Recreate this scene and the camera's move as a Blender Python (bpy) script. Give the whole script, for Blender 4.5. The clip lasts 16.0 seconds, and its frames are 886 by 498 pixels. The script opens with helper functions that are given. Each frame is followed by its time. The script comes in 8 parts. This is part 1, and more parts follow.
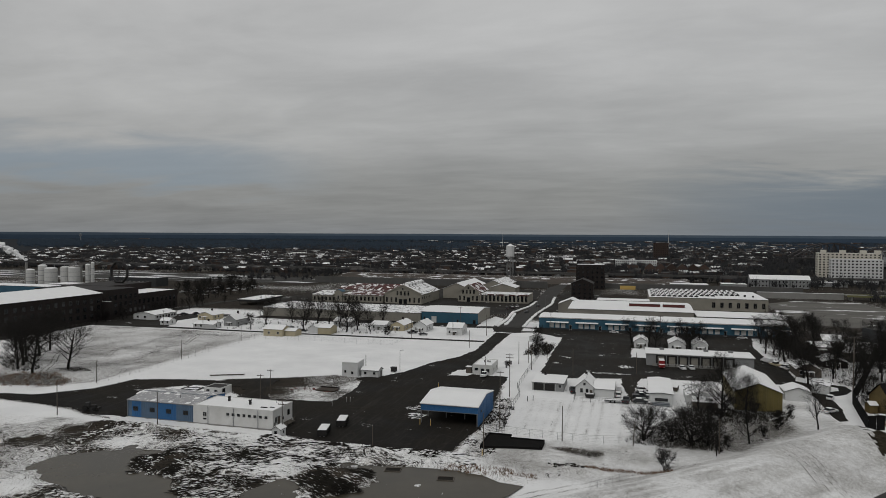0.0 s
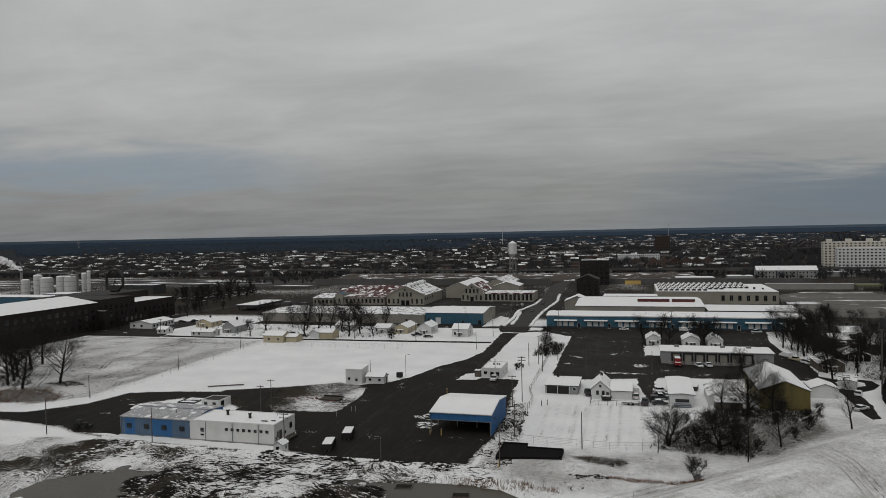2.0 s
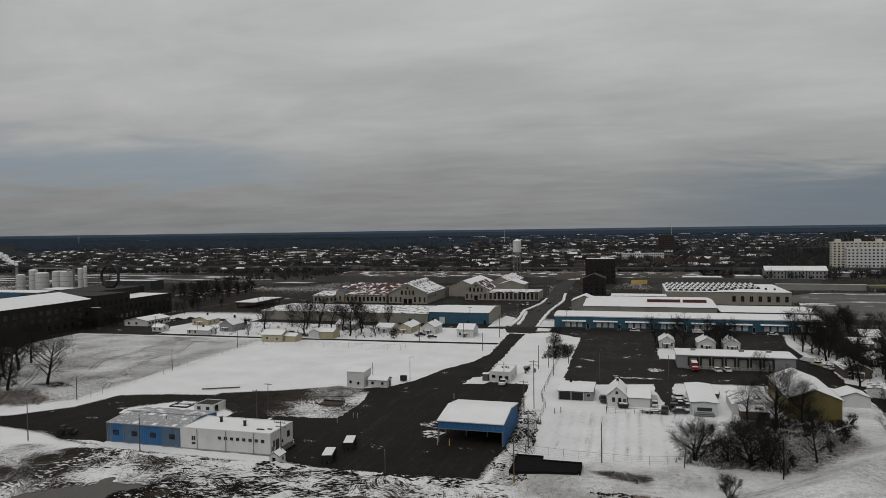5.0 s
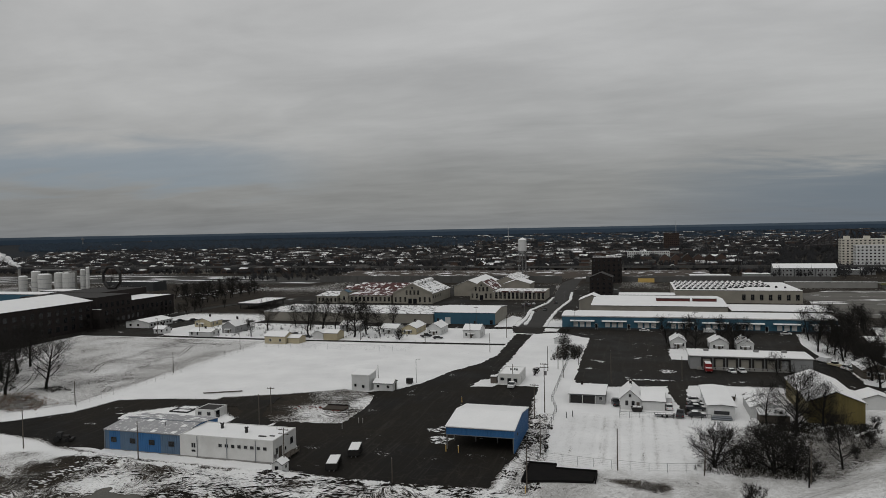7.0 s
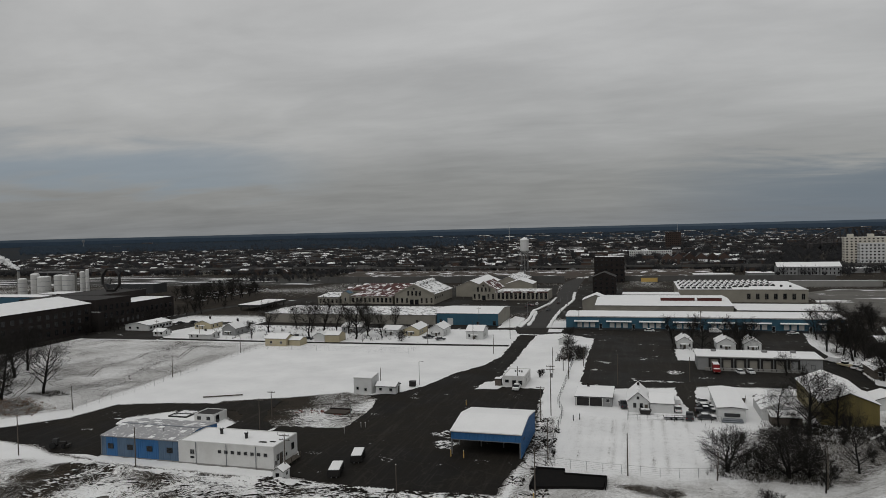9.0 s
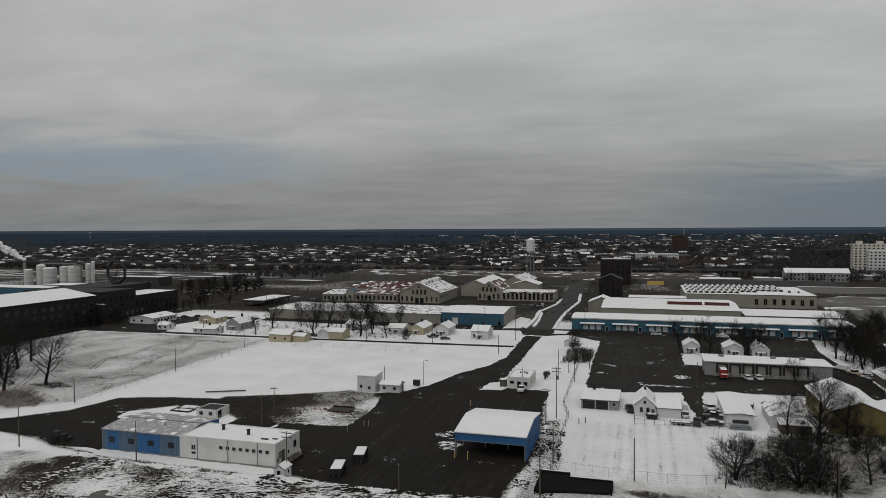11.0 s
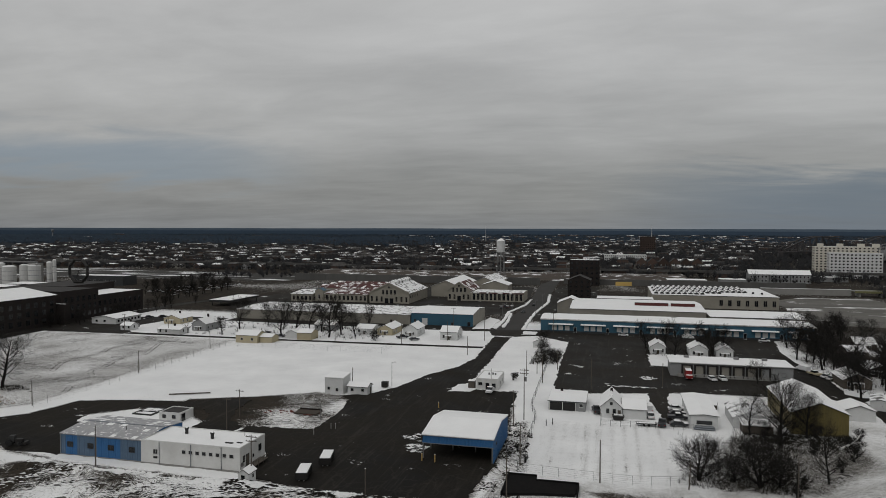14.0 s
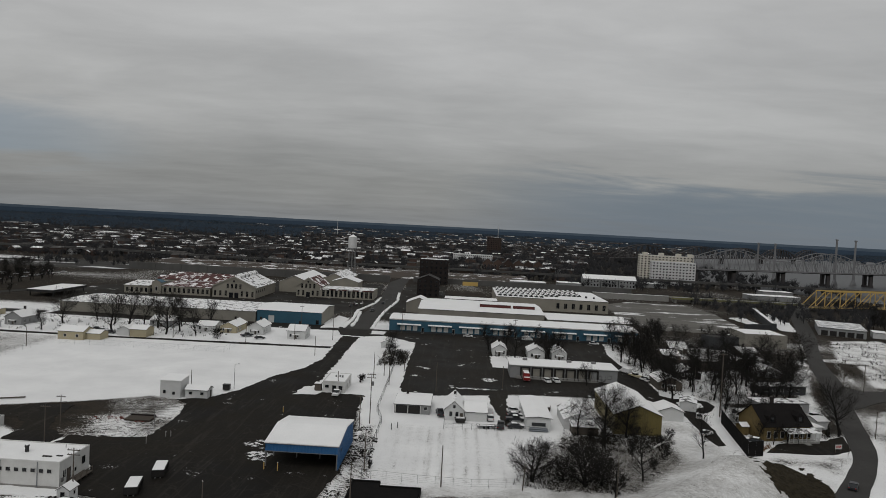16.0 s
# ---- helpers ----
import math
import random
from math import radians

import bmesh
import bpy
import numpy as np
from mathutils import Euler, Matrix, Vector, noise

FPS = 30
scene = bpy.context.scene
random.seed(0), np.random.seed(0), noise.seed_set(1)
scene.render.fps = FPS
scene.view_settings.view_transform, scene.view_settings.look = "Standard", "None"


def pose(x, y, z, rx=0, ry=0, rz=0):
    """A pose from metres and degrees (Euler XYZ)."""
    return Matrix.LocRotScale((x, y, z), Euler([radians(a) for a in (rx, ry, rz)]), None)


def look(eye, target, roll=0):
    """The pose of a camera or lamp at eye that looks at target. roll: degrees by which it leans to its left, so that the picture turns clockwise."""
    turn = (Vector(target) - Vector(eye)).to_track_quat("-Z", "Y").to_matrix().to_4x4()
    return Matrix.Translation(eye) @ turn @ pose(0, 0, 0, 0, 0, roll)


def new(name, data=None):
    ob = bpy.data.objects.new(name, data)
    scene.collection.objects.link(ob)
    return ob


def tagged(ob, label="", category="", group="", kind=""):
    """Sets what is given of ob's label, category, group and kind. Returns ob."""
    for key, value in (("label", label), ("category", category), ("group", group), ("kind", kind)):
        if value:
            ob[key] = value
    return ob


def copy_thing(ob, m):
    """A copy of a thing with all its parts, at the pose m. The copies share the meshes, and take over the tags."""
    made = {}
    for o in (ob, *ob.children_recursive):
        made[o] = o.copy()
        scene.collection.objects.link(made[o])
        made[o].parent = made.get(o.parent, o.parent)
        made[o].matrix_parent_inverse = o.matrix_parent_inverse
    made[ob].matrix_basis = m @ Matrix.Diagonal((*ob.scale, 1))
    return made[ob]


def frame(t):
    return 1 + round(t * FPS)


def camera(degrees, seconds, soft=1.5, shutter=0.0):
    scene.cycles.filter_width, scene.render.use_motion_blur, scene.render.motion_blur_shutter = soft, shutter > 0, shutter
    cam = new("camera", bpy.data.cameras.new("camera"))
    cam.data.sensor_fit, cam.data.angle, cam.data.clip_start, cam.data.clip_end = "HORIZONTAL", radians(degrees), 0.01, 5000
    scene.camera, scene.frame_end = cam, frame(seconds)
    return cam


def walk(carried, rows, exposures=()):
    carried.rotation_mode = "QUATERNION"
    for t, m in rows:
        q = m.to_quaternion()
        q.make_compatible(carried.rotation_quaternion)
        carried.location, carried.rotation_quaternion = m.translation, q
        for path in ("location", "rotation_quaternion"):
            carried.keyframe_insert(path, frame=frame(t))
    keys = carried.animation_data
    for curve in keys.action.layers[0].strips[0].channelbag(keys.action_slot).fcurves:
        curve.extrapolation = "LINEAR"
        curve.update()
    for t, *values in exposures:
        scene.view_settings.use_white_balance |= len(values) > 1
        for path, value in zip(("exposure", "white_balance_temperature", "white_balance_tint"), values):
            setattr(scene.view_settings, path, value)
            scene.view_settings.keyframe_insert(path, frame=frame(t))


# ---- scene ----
import functools

cam = camera(66.1, 16.0, soft=0.85)
PATH = [
    (0, (6.848, -10.350, 51.526), (6.306, -8.425, 51.480), 0.3),
    (0.5, (5.630, -7.918, 51.549), (5.087, -5.994, 51.501), 0.6),
    (1, (4.384, -5.587, 51.548), (3.839, -3.664, 51.501), -0.0),
    (1.5, (3.235, -3.376, 51.510), (2.694, -1.451, 51.461), -0.5),
    (2, (2.329, -1.181, 51.452), (1.789, 0.745, 51.403), -1.2),
    (2.5, (1.479, 0.935, 51.385), (0.941, 2.861, 51.333), -1.4),
    (3, (0.554, 2.909, 51.322), (0.017, 4.835, 51.267), -0.9),
    (3.5, (-0.450, 4.705, 51.271), (-0.987, 6.631, 51.216), -0.4),
    (4, (-1.330, 6.353, 51.237), (-1.870, 8.277, 51.182), -1.0),
    (6.5, (-4.793, 13.531, 51.095), (-5.337, 15.454, 51.036), -0.4),
    (7, (-5.342, 14.744, 51.092), (-5.894, 16.666, 51.033), -1.1),
    (7.5, (-5.910, 15.729, 51.065), (-6.459, 17.652, 51.005), -1.1),
    (8, (-6.403, 16.586, 51.029), (-6.951, 18.507, 50.968), -0.3),
    (8.5, (-6.773, 17.418, 51.001), (-7.322, 19.340, 50.941), -0.6),
    (9, (-7.054, 18.183, 50.964), (-7.608, 20.104, 50.906), -1.4),
    (9.2, (-7.157, 18.410, 50.955), (-7.714, 20.330, 50.894), 0.1),
    (11.5, (-8.267, 20.216, 50.697), (-8.848, 22.129, 50.637), -0.7),
    (12, (-8.348, 20.394, 50.663), (-8.909, 22.313, 50.603), -2.0),
    (12.5, (-8.364, 20.348, 50.650), (-8.916, 22.269, 50.586), -0.3),
    (13, (-8.193, 20.394, 50.454), (-13.764, 39.592, 49.808), 1.00),
    (13.5, (-8.121, 20.311, 50.568), (-13.640, 39.524, 49.931), 1.48),
    (14, (-7.725, 20.620, 51.276), (-12.593, 40.009, 50.656), 0.12),
    (14.5, (-7.462, 20.687, 51.949), (-10.818, 40.393, 51.302), 0.10),
    (15, (-7.639, 20.662, 52.855), (-9.693, 40.544, 52.174), 0.73),
    (15.5, (-7.264, 19.969, 53.788), (-8.054, 39.942, 53.087), 1.30),
    (16, (-8.216, 19.902, 54.411), (-8.776, 39.882, 53.717), 3.01),
]
walk(cam, [(t, look(e, g, r)) for t, e, g, r in PATH])

# ---- light ----
world = bpy.data.worlds.new("overcast_sky")
scene.world = world
world.use_nodes = True


def sky_nodes():
    nt = world.node_tree
    nt.nodes.clear()
    N, L = nt.nodes.new, nt.links.new

    def math_(op, a, b=None, clamp=False):
        n = N("ShaderNodeMath")
        n.operation, n.use_clamp = op, clamp
        for i, v in enumerate((a, b)):
            if v is None:
                continue
            if isinstance(v, (int, float)):
                n.inputs[i].default_value = v
            else:
                L(v, n.inputs[i])
        return n.outputs[0]

    def ramp(fac, stops):
        n = N("ShaderNodeValToRGB")
        while len(n.color_ramp.elements) < len(stops):
            n.color_ramp.elements.new(0.5)
        for e, (p, c) in zip(n.color_ramp.elements, stops):
            e.position, e.color = p, (*c, 1)
        L(fac, n.inputs[0])
        return n.outputs[0]

    def mix(kind, f, a, b):
        n = N("ShaderNodeMix")
        n.data_type, n.blend_type = "RGBA", kind
        for i, v in ((0, f), (6, a), (7, b)):
            if isinstance(v, (int, float)):
                n.inputs[i].default_value = v
            elif isinstance(v, tuple):
                n.inputs[i].default_value = (*v, 1)
            else:
                L(v, n.inputs[i])
        return n.outputs[2]

    sky = N("ShaderNodeTexSky")
    sky.sky_type, sky.sun_disc = "NISHITA", False
    sky.sun_elevation, sky.sun_rotation = radians(SUN_EL), radians(SUN_ROT)
    co = N("ShaderNodeTexCoord").outputs["Generated"]
    sep = N("ShaderNodeSeparateXYZ")
    L(co, sep.inputs[0])
    el = math_("MAXIMUM", sep.outputs[2], 0.0)
    # cloud sheet: directions spread on a flat layer overhead
    flat = math_("ADD", el, 0.10)
    px, py = math_("DIVIDE", sep.outputs[0], flat), math_("DIVIDE", sep.outputs[1], flat)
    comb = N("ShaderNodeCombineXYZ")
    L(px, comb.inputs[0]), L(py, comb.inputs[1])

    def cloud(scale, detail, rough, rot, stretch, off):
        m = N("ShaderNodeMapping")
        m.inputs["Rotation"].default_value = (0, 0, radians(rot))
        m.inputs["Scale"].default_value = (stretch, 1, 1)
        m.inputs["Location"].default_value = off
        L(comb.outputs[0], m.inputs[0])
        n = N("ShaderNodeTexNoise")
        n.inputs["Scale"].default_value = scale
        n.inputs["Detail"].default_value = detail
        n.inputs["Roughness"].default_value = rough
        n.inputs["Distortion"].default_value = 0.4
        L(m.outputs[0], n.inputs[0])
        return n.outputs[0]

    big = cloud(0.55, 3, 0.5, -24, 0.75, (3.1, 1.2, 0))
    mid = cloud(1.5, 6, 0.55, -18, 0.6, (0.3, 5.2, 0))
    fine = cloud(5.0, 6, 0.6, -12, 0.6, (7.3, 2.1, 0))
    base = ramp(el, SKY_RAMP)
    v = math_("ADD", math_("MULTIPLY", math_("SUBTRACT", big, 0.5), 0.8), math_("MULTIPLY", math_("SUBTRACT", mid, 0.5), 0.8))
    v = math_("ADD", v, math_("MULTIPLY", math_("SUBTRACT", fine, 0.5), 0.28))
    v = math_("ADD", math_("MULTIPLY", v, 0.62), 1.0)
    v = math_("MINIMUM", math_("MAXIMUM", v, 0.7), 1.35)
    lit = mix("MULTIPLY", 1.0, base, v)

    def toward(x, y, lo, hi):
        """1 near the compass direction (x, y), falling to 0."""
        n = N("ShaderNodeVectorMath")
        n.operation = "DOT_PRODUCT"
        n.inputs[1].default_value = (x, y, 0)
        L(co, n.inputs[0])
        r = N("ShaderNodeMapRange")
        r.interpolation_type = "SMOOTHSTEP"
        r.inputs[1].default_value, r.inputs[2].default_value = lo, hi
        L(n.outputs["Value"], r.inputs[0])
        return r.outputs[0]

    # thinner, bluer stretches low in the cloud deck
    wave = math_("MULTIPLY", math_("SUBTRACT", mid, 0.5), 0.10)
    warp = math_("ADD", el, wave)
    low_a = ramp(warp, [(0.0, (0.75, 0.75, 0.75)), (0.03, (1, 1, 1)), (0.062, (0.85, 0.85, 0.85)), (0.085, (0, 0, 0))])
    low_b = ramp(warp, [(0.05, (0, 0, 0)), (0.08, (0.9, 0.9, 0.9)), (0.1, (0.9, 0.9, 0.9)), (0.135, (0, 0, 0))])
    lit = mix("MIX", math_("MULTIPLY", math_("MULTIPLY", low_a, toward(0.45, 0.893, 0.86, 0.985)), 0.8), lit, (0.115, 0.150, 0.192))
    lit = mix("MIX", math_("MULTIPLY", math_("MULTIPLY", low_b, toward(-0.74, 0.67, 0.90, 0.985)), 0.7), lit, (0.185, 0.238, 0.292))
    bg1, bg2, add, out = N("ShaderNodeBackground"), N("ShaderNodeBackground"), N("ShaderNodeAddShader"), N("ShaderNodeOutputWorld")
    L(sky.outputs[0], bg1.inputs[0])
    bg1.inputs[1].default_value = 0.004
    L(lit, bg2.inputs[0])
    bg2.inputs[1].default_value = 1.0
    L(bg1.outputs[0], add.inputs[0]), L(bg2.outputs[0], add.inputs[1]), L(add.outputs[0], out.inputs[0])


SUN_EL, SUN_ROT = 38, 200
SKY_RAMP = [(0.0, (0.198, 0.207, 0.214)), (0.03, (0.210, 0.214, 0.215)), (0.06, (0.243, 0.244, 0.241)), (0.10, (0.31, 0.31, 0.305)), (0.17, (0.385, 0.385, 0.378)),
            (0.25, (0.425, 0.425, 0.42)), (0.35, (0.45, 0.45, 0.445)), (1.0, (0.48, 0.485, 0.49))]
sky_nodes()
sun = new("sun", bpy.data.lights.new("sun", "SUN"))
sun.data.energy, sun.data.angle, sun.data.color = 0.65, radians(40), (1.0, 0.985, 0.965)
sun.matrix_world = look((-60, -160, 220), (0, 0, 0))

# ---- materials ----


def rgb(c):
    return c if isinstance(c, tuple) else (c, c, c)


def mat(name, base, alt=None, rough=0.8, metal=0.0, scale=0.6, fine=9.0, amount=0.5, bump=0.15, bump_scale=6.0, snow=0.0, snow_scale=0.5, per_piece=0.0, stretch=(1, 1, 1), spec=0.3):
    """A surface: base colour broken up at two scales towards alt, fine relief, and, with snow > 0, lying patches of it."""
    m = bpy.data.materials.new(name)
    m.use_nodes = True
    nt = m.node_tree
    N, L = nt.nodes.new, nt.links.new
    bs = nt.nodes["Principled BSDF"]
    base = rgb(base)
    alt = rgb(alt) if alt is not None else tuple(c * 0.6 for c in base)
    geo = N("ShaderNodeTexCoord")
    mp = N("ShaderNodeMapping")
    mp.inputs["Scale"].default_value = stretch
    L(geo.outputs["Object"], mp.inputs[0])

    def noise_(s, d=5, r=0.6):
        n = N("ShaderNodeTexNoise")
        n.inputs["Scale"].default_value, n.inputs["Detail"].default_value, n.inputs["Roughness"].default_value = s, d, r
        L(mp.outputs[0], n.inputs[0])
        return n.outputs[0]

    def ramp(f, a, b):
        n = N("ShaderNodeMapRange")
        n.inputs[1].default_value, n.inputs[2].default_value = a, b
        L(f, n.inputs[0])
        return n.outputs[0]

    def mix(f, a, b):
        n = N("ShaderNodeMix")
        n.data_type = "RGBA"
        for i, v in ((0, f), (6, a), (7, b)):
            if isinstance(v, (int, float)):
                n.inputs[i].default_value = v
            elif isinstance(v, tuple):
                n.inputs[i].default_value = (*v, 1)
            else:
                L(v, n.inputs[i])
        return n.outputs[2]

    def times(a, k):
        n = N("ShaderNodeMath")
        n.operation = "MULTIPLY"
        L(a, n.inputs[0])
        n.inputs[1].default_value = k
        return n.outputs[0]

    col = mix(times(ramp(noise_(scale), 0.35, 0.7), amount), base, alt)
    col = mix(times(ramp(noise_(fine, 3), 0.3, 0.75), amount * 0.6), col, tuple(c * 0.7 for c in base))
    if per_piece:
        oi = N("ShaderNodeObjectInfo")
        hs = N("ShaderNodeHueSaturation")
        L(col, hs.inputs["Color"])
        L(ramp(oi.outputs["Random"], 0.0, 1.0), hs.inputs["Value"])
        nn = nt.nodes[-1]
        nn.inputs[3].default_value, nn.inputs[4].default_value = 1 - per_piece, 1 + per_piece
        col = hs.outputs[0]
    if snow:
        f = ramp(noise_(snow_scale, 6, 0.65), 1 - snow - 0.03, 1 - snow + 0.03)
        col = mix(f, col, (0.79, 0.79, 0.785))
    if isinstance(col, tuple):
        bs.inputs["Base Color"].default_value = (*col, 1)
    else:
        L(col, bs.inputs["Base Color"])
    bs.inputs["Roughness"].default_value, bs.inputs["Metallic"].default_value = rough, metal
    bs.inputs["Specular IOR Level"].default_value = spec
    if bump:
        b = N("ShaderNodeBump")
        b.inputs["Strength"].default_value, b.inputs["Distance"].default_value = bump, 0.1
        L(noise_(bump_scale, 6), b.inputs["Height"])
        L(b.outputs[0], bs.inputs["Normal"])
    return m


M = {
    "snow": mat("snow", (0.82, 0.82, 0.81), (0.72, 0.72, 0.715), 0.7, scale=0.15, fine=2.0, amount=0.5, bump=0.3, bump_scale=1.2),
    "roof_snow": mat("roof_snow", (0.84, 0.84, 0.83), (0.70, 0.70, 0.695), 0.7, scale=0.2, fine=3.0, amount=0.35, bump=0.2),
    "thin_snow": mat("thin_snow", (0.10, 0.095, 0.09), None, 0.8, snow=0.56, snow_scale=0.35),
    "patch_roof": mat("patchy_metal_roof", (0.20, 0.205, 0.21), (0.13, 0.13, 0.13), 0.5, scale=0.4, snow=0.52, snow_scale=0.55, stretch=(0.35, 1.5, 1), bump=0.05),
    "old_metal": mat("weathered_roof_metal", (0.34, 0.34, 0.345), (0.24, 0.24, 0.245), 0.6, scale=0.5, fine=3, snow=0.40, snow_scale=1.2),
    "road_grey": mat("worn_grey_asphalt", (0.058, 0.056, 0.053), (0.040, 0.038, 0.036), 0.9, scale=0.08, fine=0.9, amount=0.8, bump=0.2, bump_scale=8, spec=0.1),
    "tarred": mat("tarred_boards", (0.011, 0.011, 0.011), (0.018, 0.016, 0.015), 0.95, scale=0.8, fine=6, amount=0.7, spec=0.03),
    "black_shingles": mat("black_shingles", (0.013, 0.012, 0.012), (0.022, 0.020, 0.019), 0.95, scale=0.5, fine=5, spec=0.03),
    "riprap": mat("dark_turned_earth", (0.020, 0.017, 0.012), (0.055, 0.046, 0.030), 0.95, scale=0.9, fine=5, amount=0.9, bump=0.6, bump_scale=3, spec=0.05),
    "ochre": mat("ochre_clapboard", (0.16, 0.115, 0.045), (0.085, 0.065, 0.03), 0.8, scale=0.5, fine=4, amount=0.6),
    "gravel": mat("gravel", (0.165, 0.158, 0.144), (0.10, 0.096, 0.088), 0.98, scale=0.035, fine=0.35, amount=1.0, snow=0.41, snow_scale=0.03, stretch=(0.7, 1.8, 1), spec=0.04),
    "rail_gravel": mat("dark_rail_gravel", (0.072, 0.070, 0.066), (0.040, 0.039, 0.037), 0.98, scale=0.03, fine=0.5, amount=0.9, snow=0.43, snow_scale=0.02, stretch=(0.5, 3.0, 1), spec=0.04),
    "dirt": mat("dirt", (0.06, 0.048, 0.038), (0.03, 0.026, 0.022), 0.9, scale=0.2, fine=2),
    "mud_water": mat("muddy_water", (0.072, 0.062, 0.044), (0.038, 0.036, 0.030), 0.25, scale=0.05, fine=0.3, amount=0.8, bump=0.01, bump_scale=1.0, spec=0.16),
    "river": mat("river_water", (0.045, 0.047, 0.050), None, 0.4, scale=0.01, fine=0.1, bump=0.01, bump_scale=0.5, spec=0.12),
    "blue": mat("blue_painted_metal", (0.035, 0.13, 0.30), (0.03, 0.10, 0.22), 0.45, scale=0.3, fine=4, amount=0.5, bump=0.03),
    "blue_dull": mat("dull_blue_metal", (0.035, 0.105, 0.155), (0.025, 0.075, 0.115), 0.55, scale=0.2, fine=3, amount=0.6, bump=0.03),
    "galv": mat("galvanised_sheet", (0.20, 0.215, 0.23), (0.13, 0.15, 0.18), 0.5, scale=0.4, fine=4, amount=0.7, bump=0.05, metal=0.2),
    "white_paint": mat("white_painted_block", (0.60, 0.60, 0.585), (0.42, 0.41, 0.39), 0.7, scale=0.35, fine=5, amount=0.5, bump=0.08),
    "white_siding": mat("white_siding", (0.58, 0.585, 0.58), (0.42, 0.42, 0.41), 0.65, scale=0.4, fine=3, amount=0.4, bump=0.05),
    "grey_siding": mat("grey_siding", (0.26, 0.265, 0.265), (0.18, 0.18, 0.18), 0.7, scale=0.3, fine=4, amount=0.5),
    "tan": mat("tan_block", (0.27, 0.255, 0.22), (0.17, 0.16, 0.14), 0.85, scale=0.12, fine=3, amount=0.7),
    "cream": mat("cream_siding", (0.42, 0.37, 0.25), (0.31, 0.27, 0.18), 0.7, scale=0.4, fine=4),
    "olive": mat("yellow_barn_metal", (0.17, 0.135, 0.045), (0.075, 0.065, 0.03), 0.6, scale=0.25, fine=3, amount=0.7, stretch=(2, 2, 0.3)),
    "dark_wall": mat("dark_wall_and_shade", (0.035, 0.037, 0.04), (0.06, 0.06, 0.058), 0.85, scale=0.3, fine=2),
    "brick": mat("dark_brick", (0.024, 0.0190, 0.0175), (0.014, 0.0115, 0.0108), 0.95, scale=0.15, fine=2.5, amount=0.8),
    "far_brick": mat("brown_brick", (0.075, 0.050, 0.040), (0.045, 0.034, 0.030), 0.9, scale=0.1, fine=2, amount=0.8, per_piece=0.35),
    "stone": mat("limestone", (0.30, 0.28, 0.235), (0.18, 0.17, 0.145), 0.85, scale=0.15, fine=3, amount=0.6),
    "red_roof": mat("rusted_red_roof", (0.085, 0.028, 0.024), (0.05, 0.02, 0.018), 0.8, scale=0.3, fine=2, amount=0.7, snow=0.47, snow_scale=0.22),
    "dark_roof": mat("dark_shingles", (0.035, 0.033, 0.032), (0.055, 0.05, 0.046), 0.9, scale=0.3, fine=3),
    "glass": mat("dark_window_glass", (0.012, 0.014, 0.016), None, 0.12, scale=0.3, amount=0.3, bump=0, spec=0.5),
    "frame": mat("white_frame", (0.55, 0.55, 0.53), None, 0.6, bump=0),
    "dark_frame": mat("dark_frame", (0.03, 0.03, 0.03), None, 0.6, bump=0),
    "black": mat("black_steel", (0.014, 0.014, 0.014), (0.03, 0.024, 0.02), 0.6, scale=0.7, amount=0.6),
    "steel": mat("grey_steel", (0.20, 0.20, 0.20), (0.13, 0.12, 0.11), 0.5, metal=0.4, scale=0.5),
    "concrete": mat("concrete", (0.27, 0.265, 0.25), (0.18, 0.175, 0.165), 0.9, scale=0.2, fine=2),
    "wood": mat("weathered_wood", (0.10, 0.085, 0.07), (0.06, 0.052, 0.045), 0.9, scale=1.5, fine=9, stretch=(1, 1, 0.2)),
    "bark": mat("bark", (0.0115, 0.010, 0.009), (0.0075, 0.0066, 0.006), 0.95, scale=1.5, fine=9, amount=0.7, stretch=(1, 1, 0.3)),
    "twig": mat("twigs", (0.0135, 0.0115, 0.0095), (0.0085, 0.0075, 0.0065), 0.95, scale=0.6, fine=5, bump=0),
    "grass": mat("dead_grass", (0.17, 0.095, 0.05), (0.09, 0.06, 0.035), 0.95, scale=0.5, fine=4),
    "weeds": mat("dark_weeds", (0.022, 0.020, 0.014), (0.014, 0.013, 0.010), 0.95, scale=0.5, fine=4),
    "yellow_paint": mat("yellow_bridge_paint", (0.55, 0.38, 0.12), (0.42, 0.28, 0.09), 0.6, scale=0.2),
    "bridge_grey": mat("bridge_grey_paint", (0.21, 0.21, 0.215), (0.14, 0.14, 0.145), 0.6, scale=0.1),
    "bridge_dark": mat("bridge_dark_steel", (0.05, 0.045, 0.045), None, 0.7, scale=0.1),
    "far_twig": mat("far_bare_woods", (0.026, 0.026, 0.027), (0.017, 0.018, 0.021), 0.95, scale=0.01, fine=0.1, amount=0.6, bump=0),
    "old_snow": mat("patchy_old_snow", (0.066, 0.061, 0.056), None, 0.8, snow=0.455, snow_scale=0.035),
    # far woods and two ridges: blue distance haze is put into the base colours
    "hazed_woods": mat("hazed_woods", (0.046, 0.064, 0.086), (0.031, 0.044, 0.060), 0.95, scale=0.004, fine=0.03, amount=0.6, bump=0, spec=0.05),
    "hazed_ridge_near": mat("hazed_near_ridge", (0.070, 0.102, 0.145), (0.056, 0.084, 0.122), 0.95, scale=0.003, fine=0.03, amount=0.6, bump=0, spec=0.0),
    "hazed_ridge_far": mat("hazed_far_ridge", (0.125, 0.165, 0.21), (0.105, 0.142, 0.185), 0.95, scale=0.002, fine=0.02, amount=0.5, bump=0, spec=0.0),
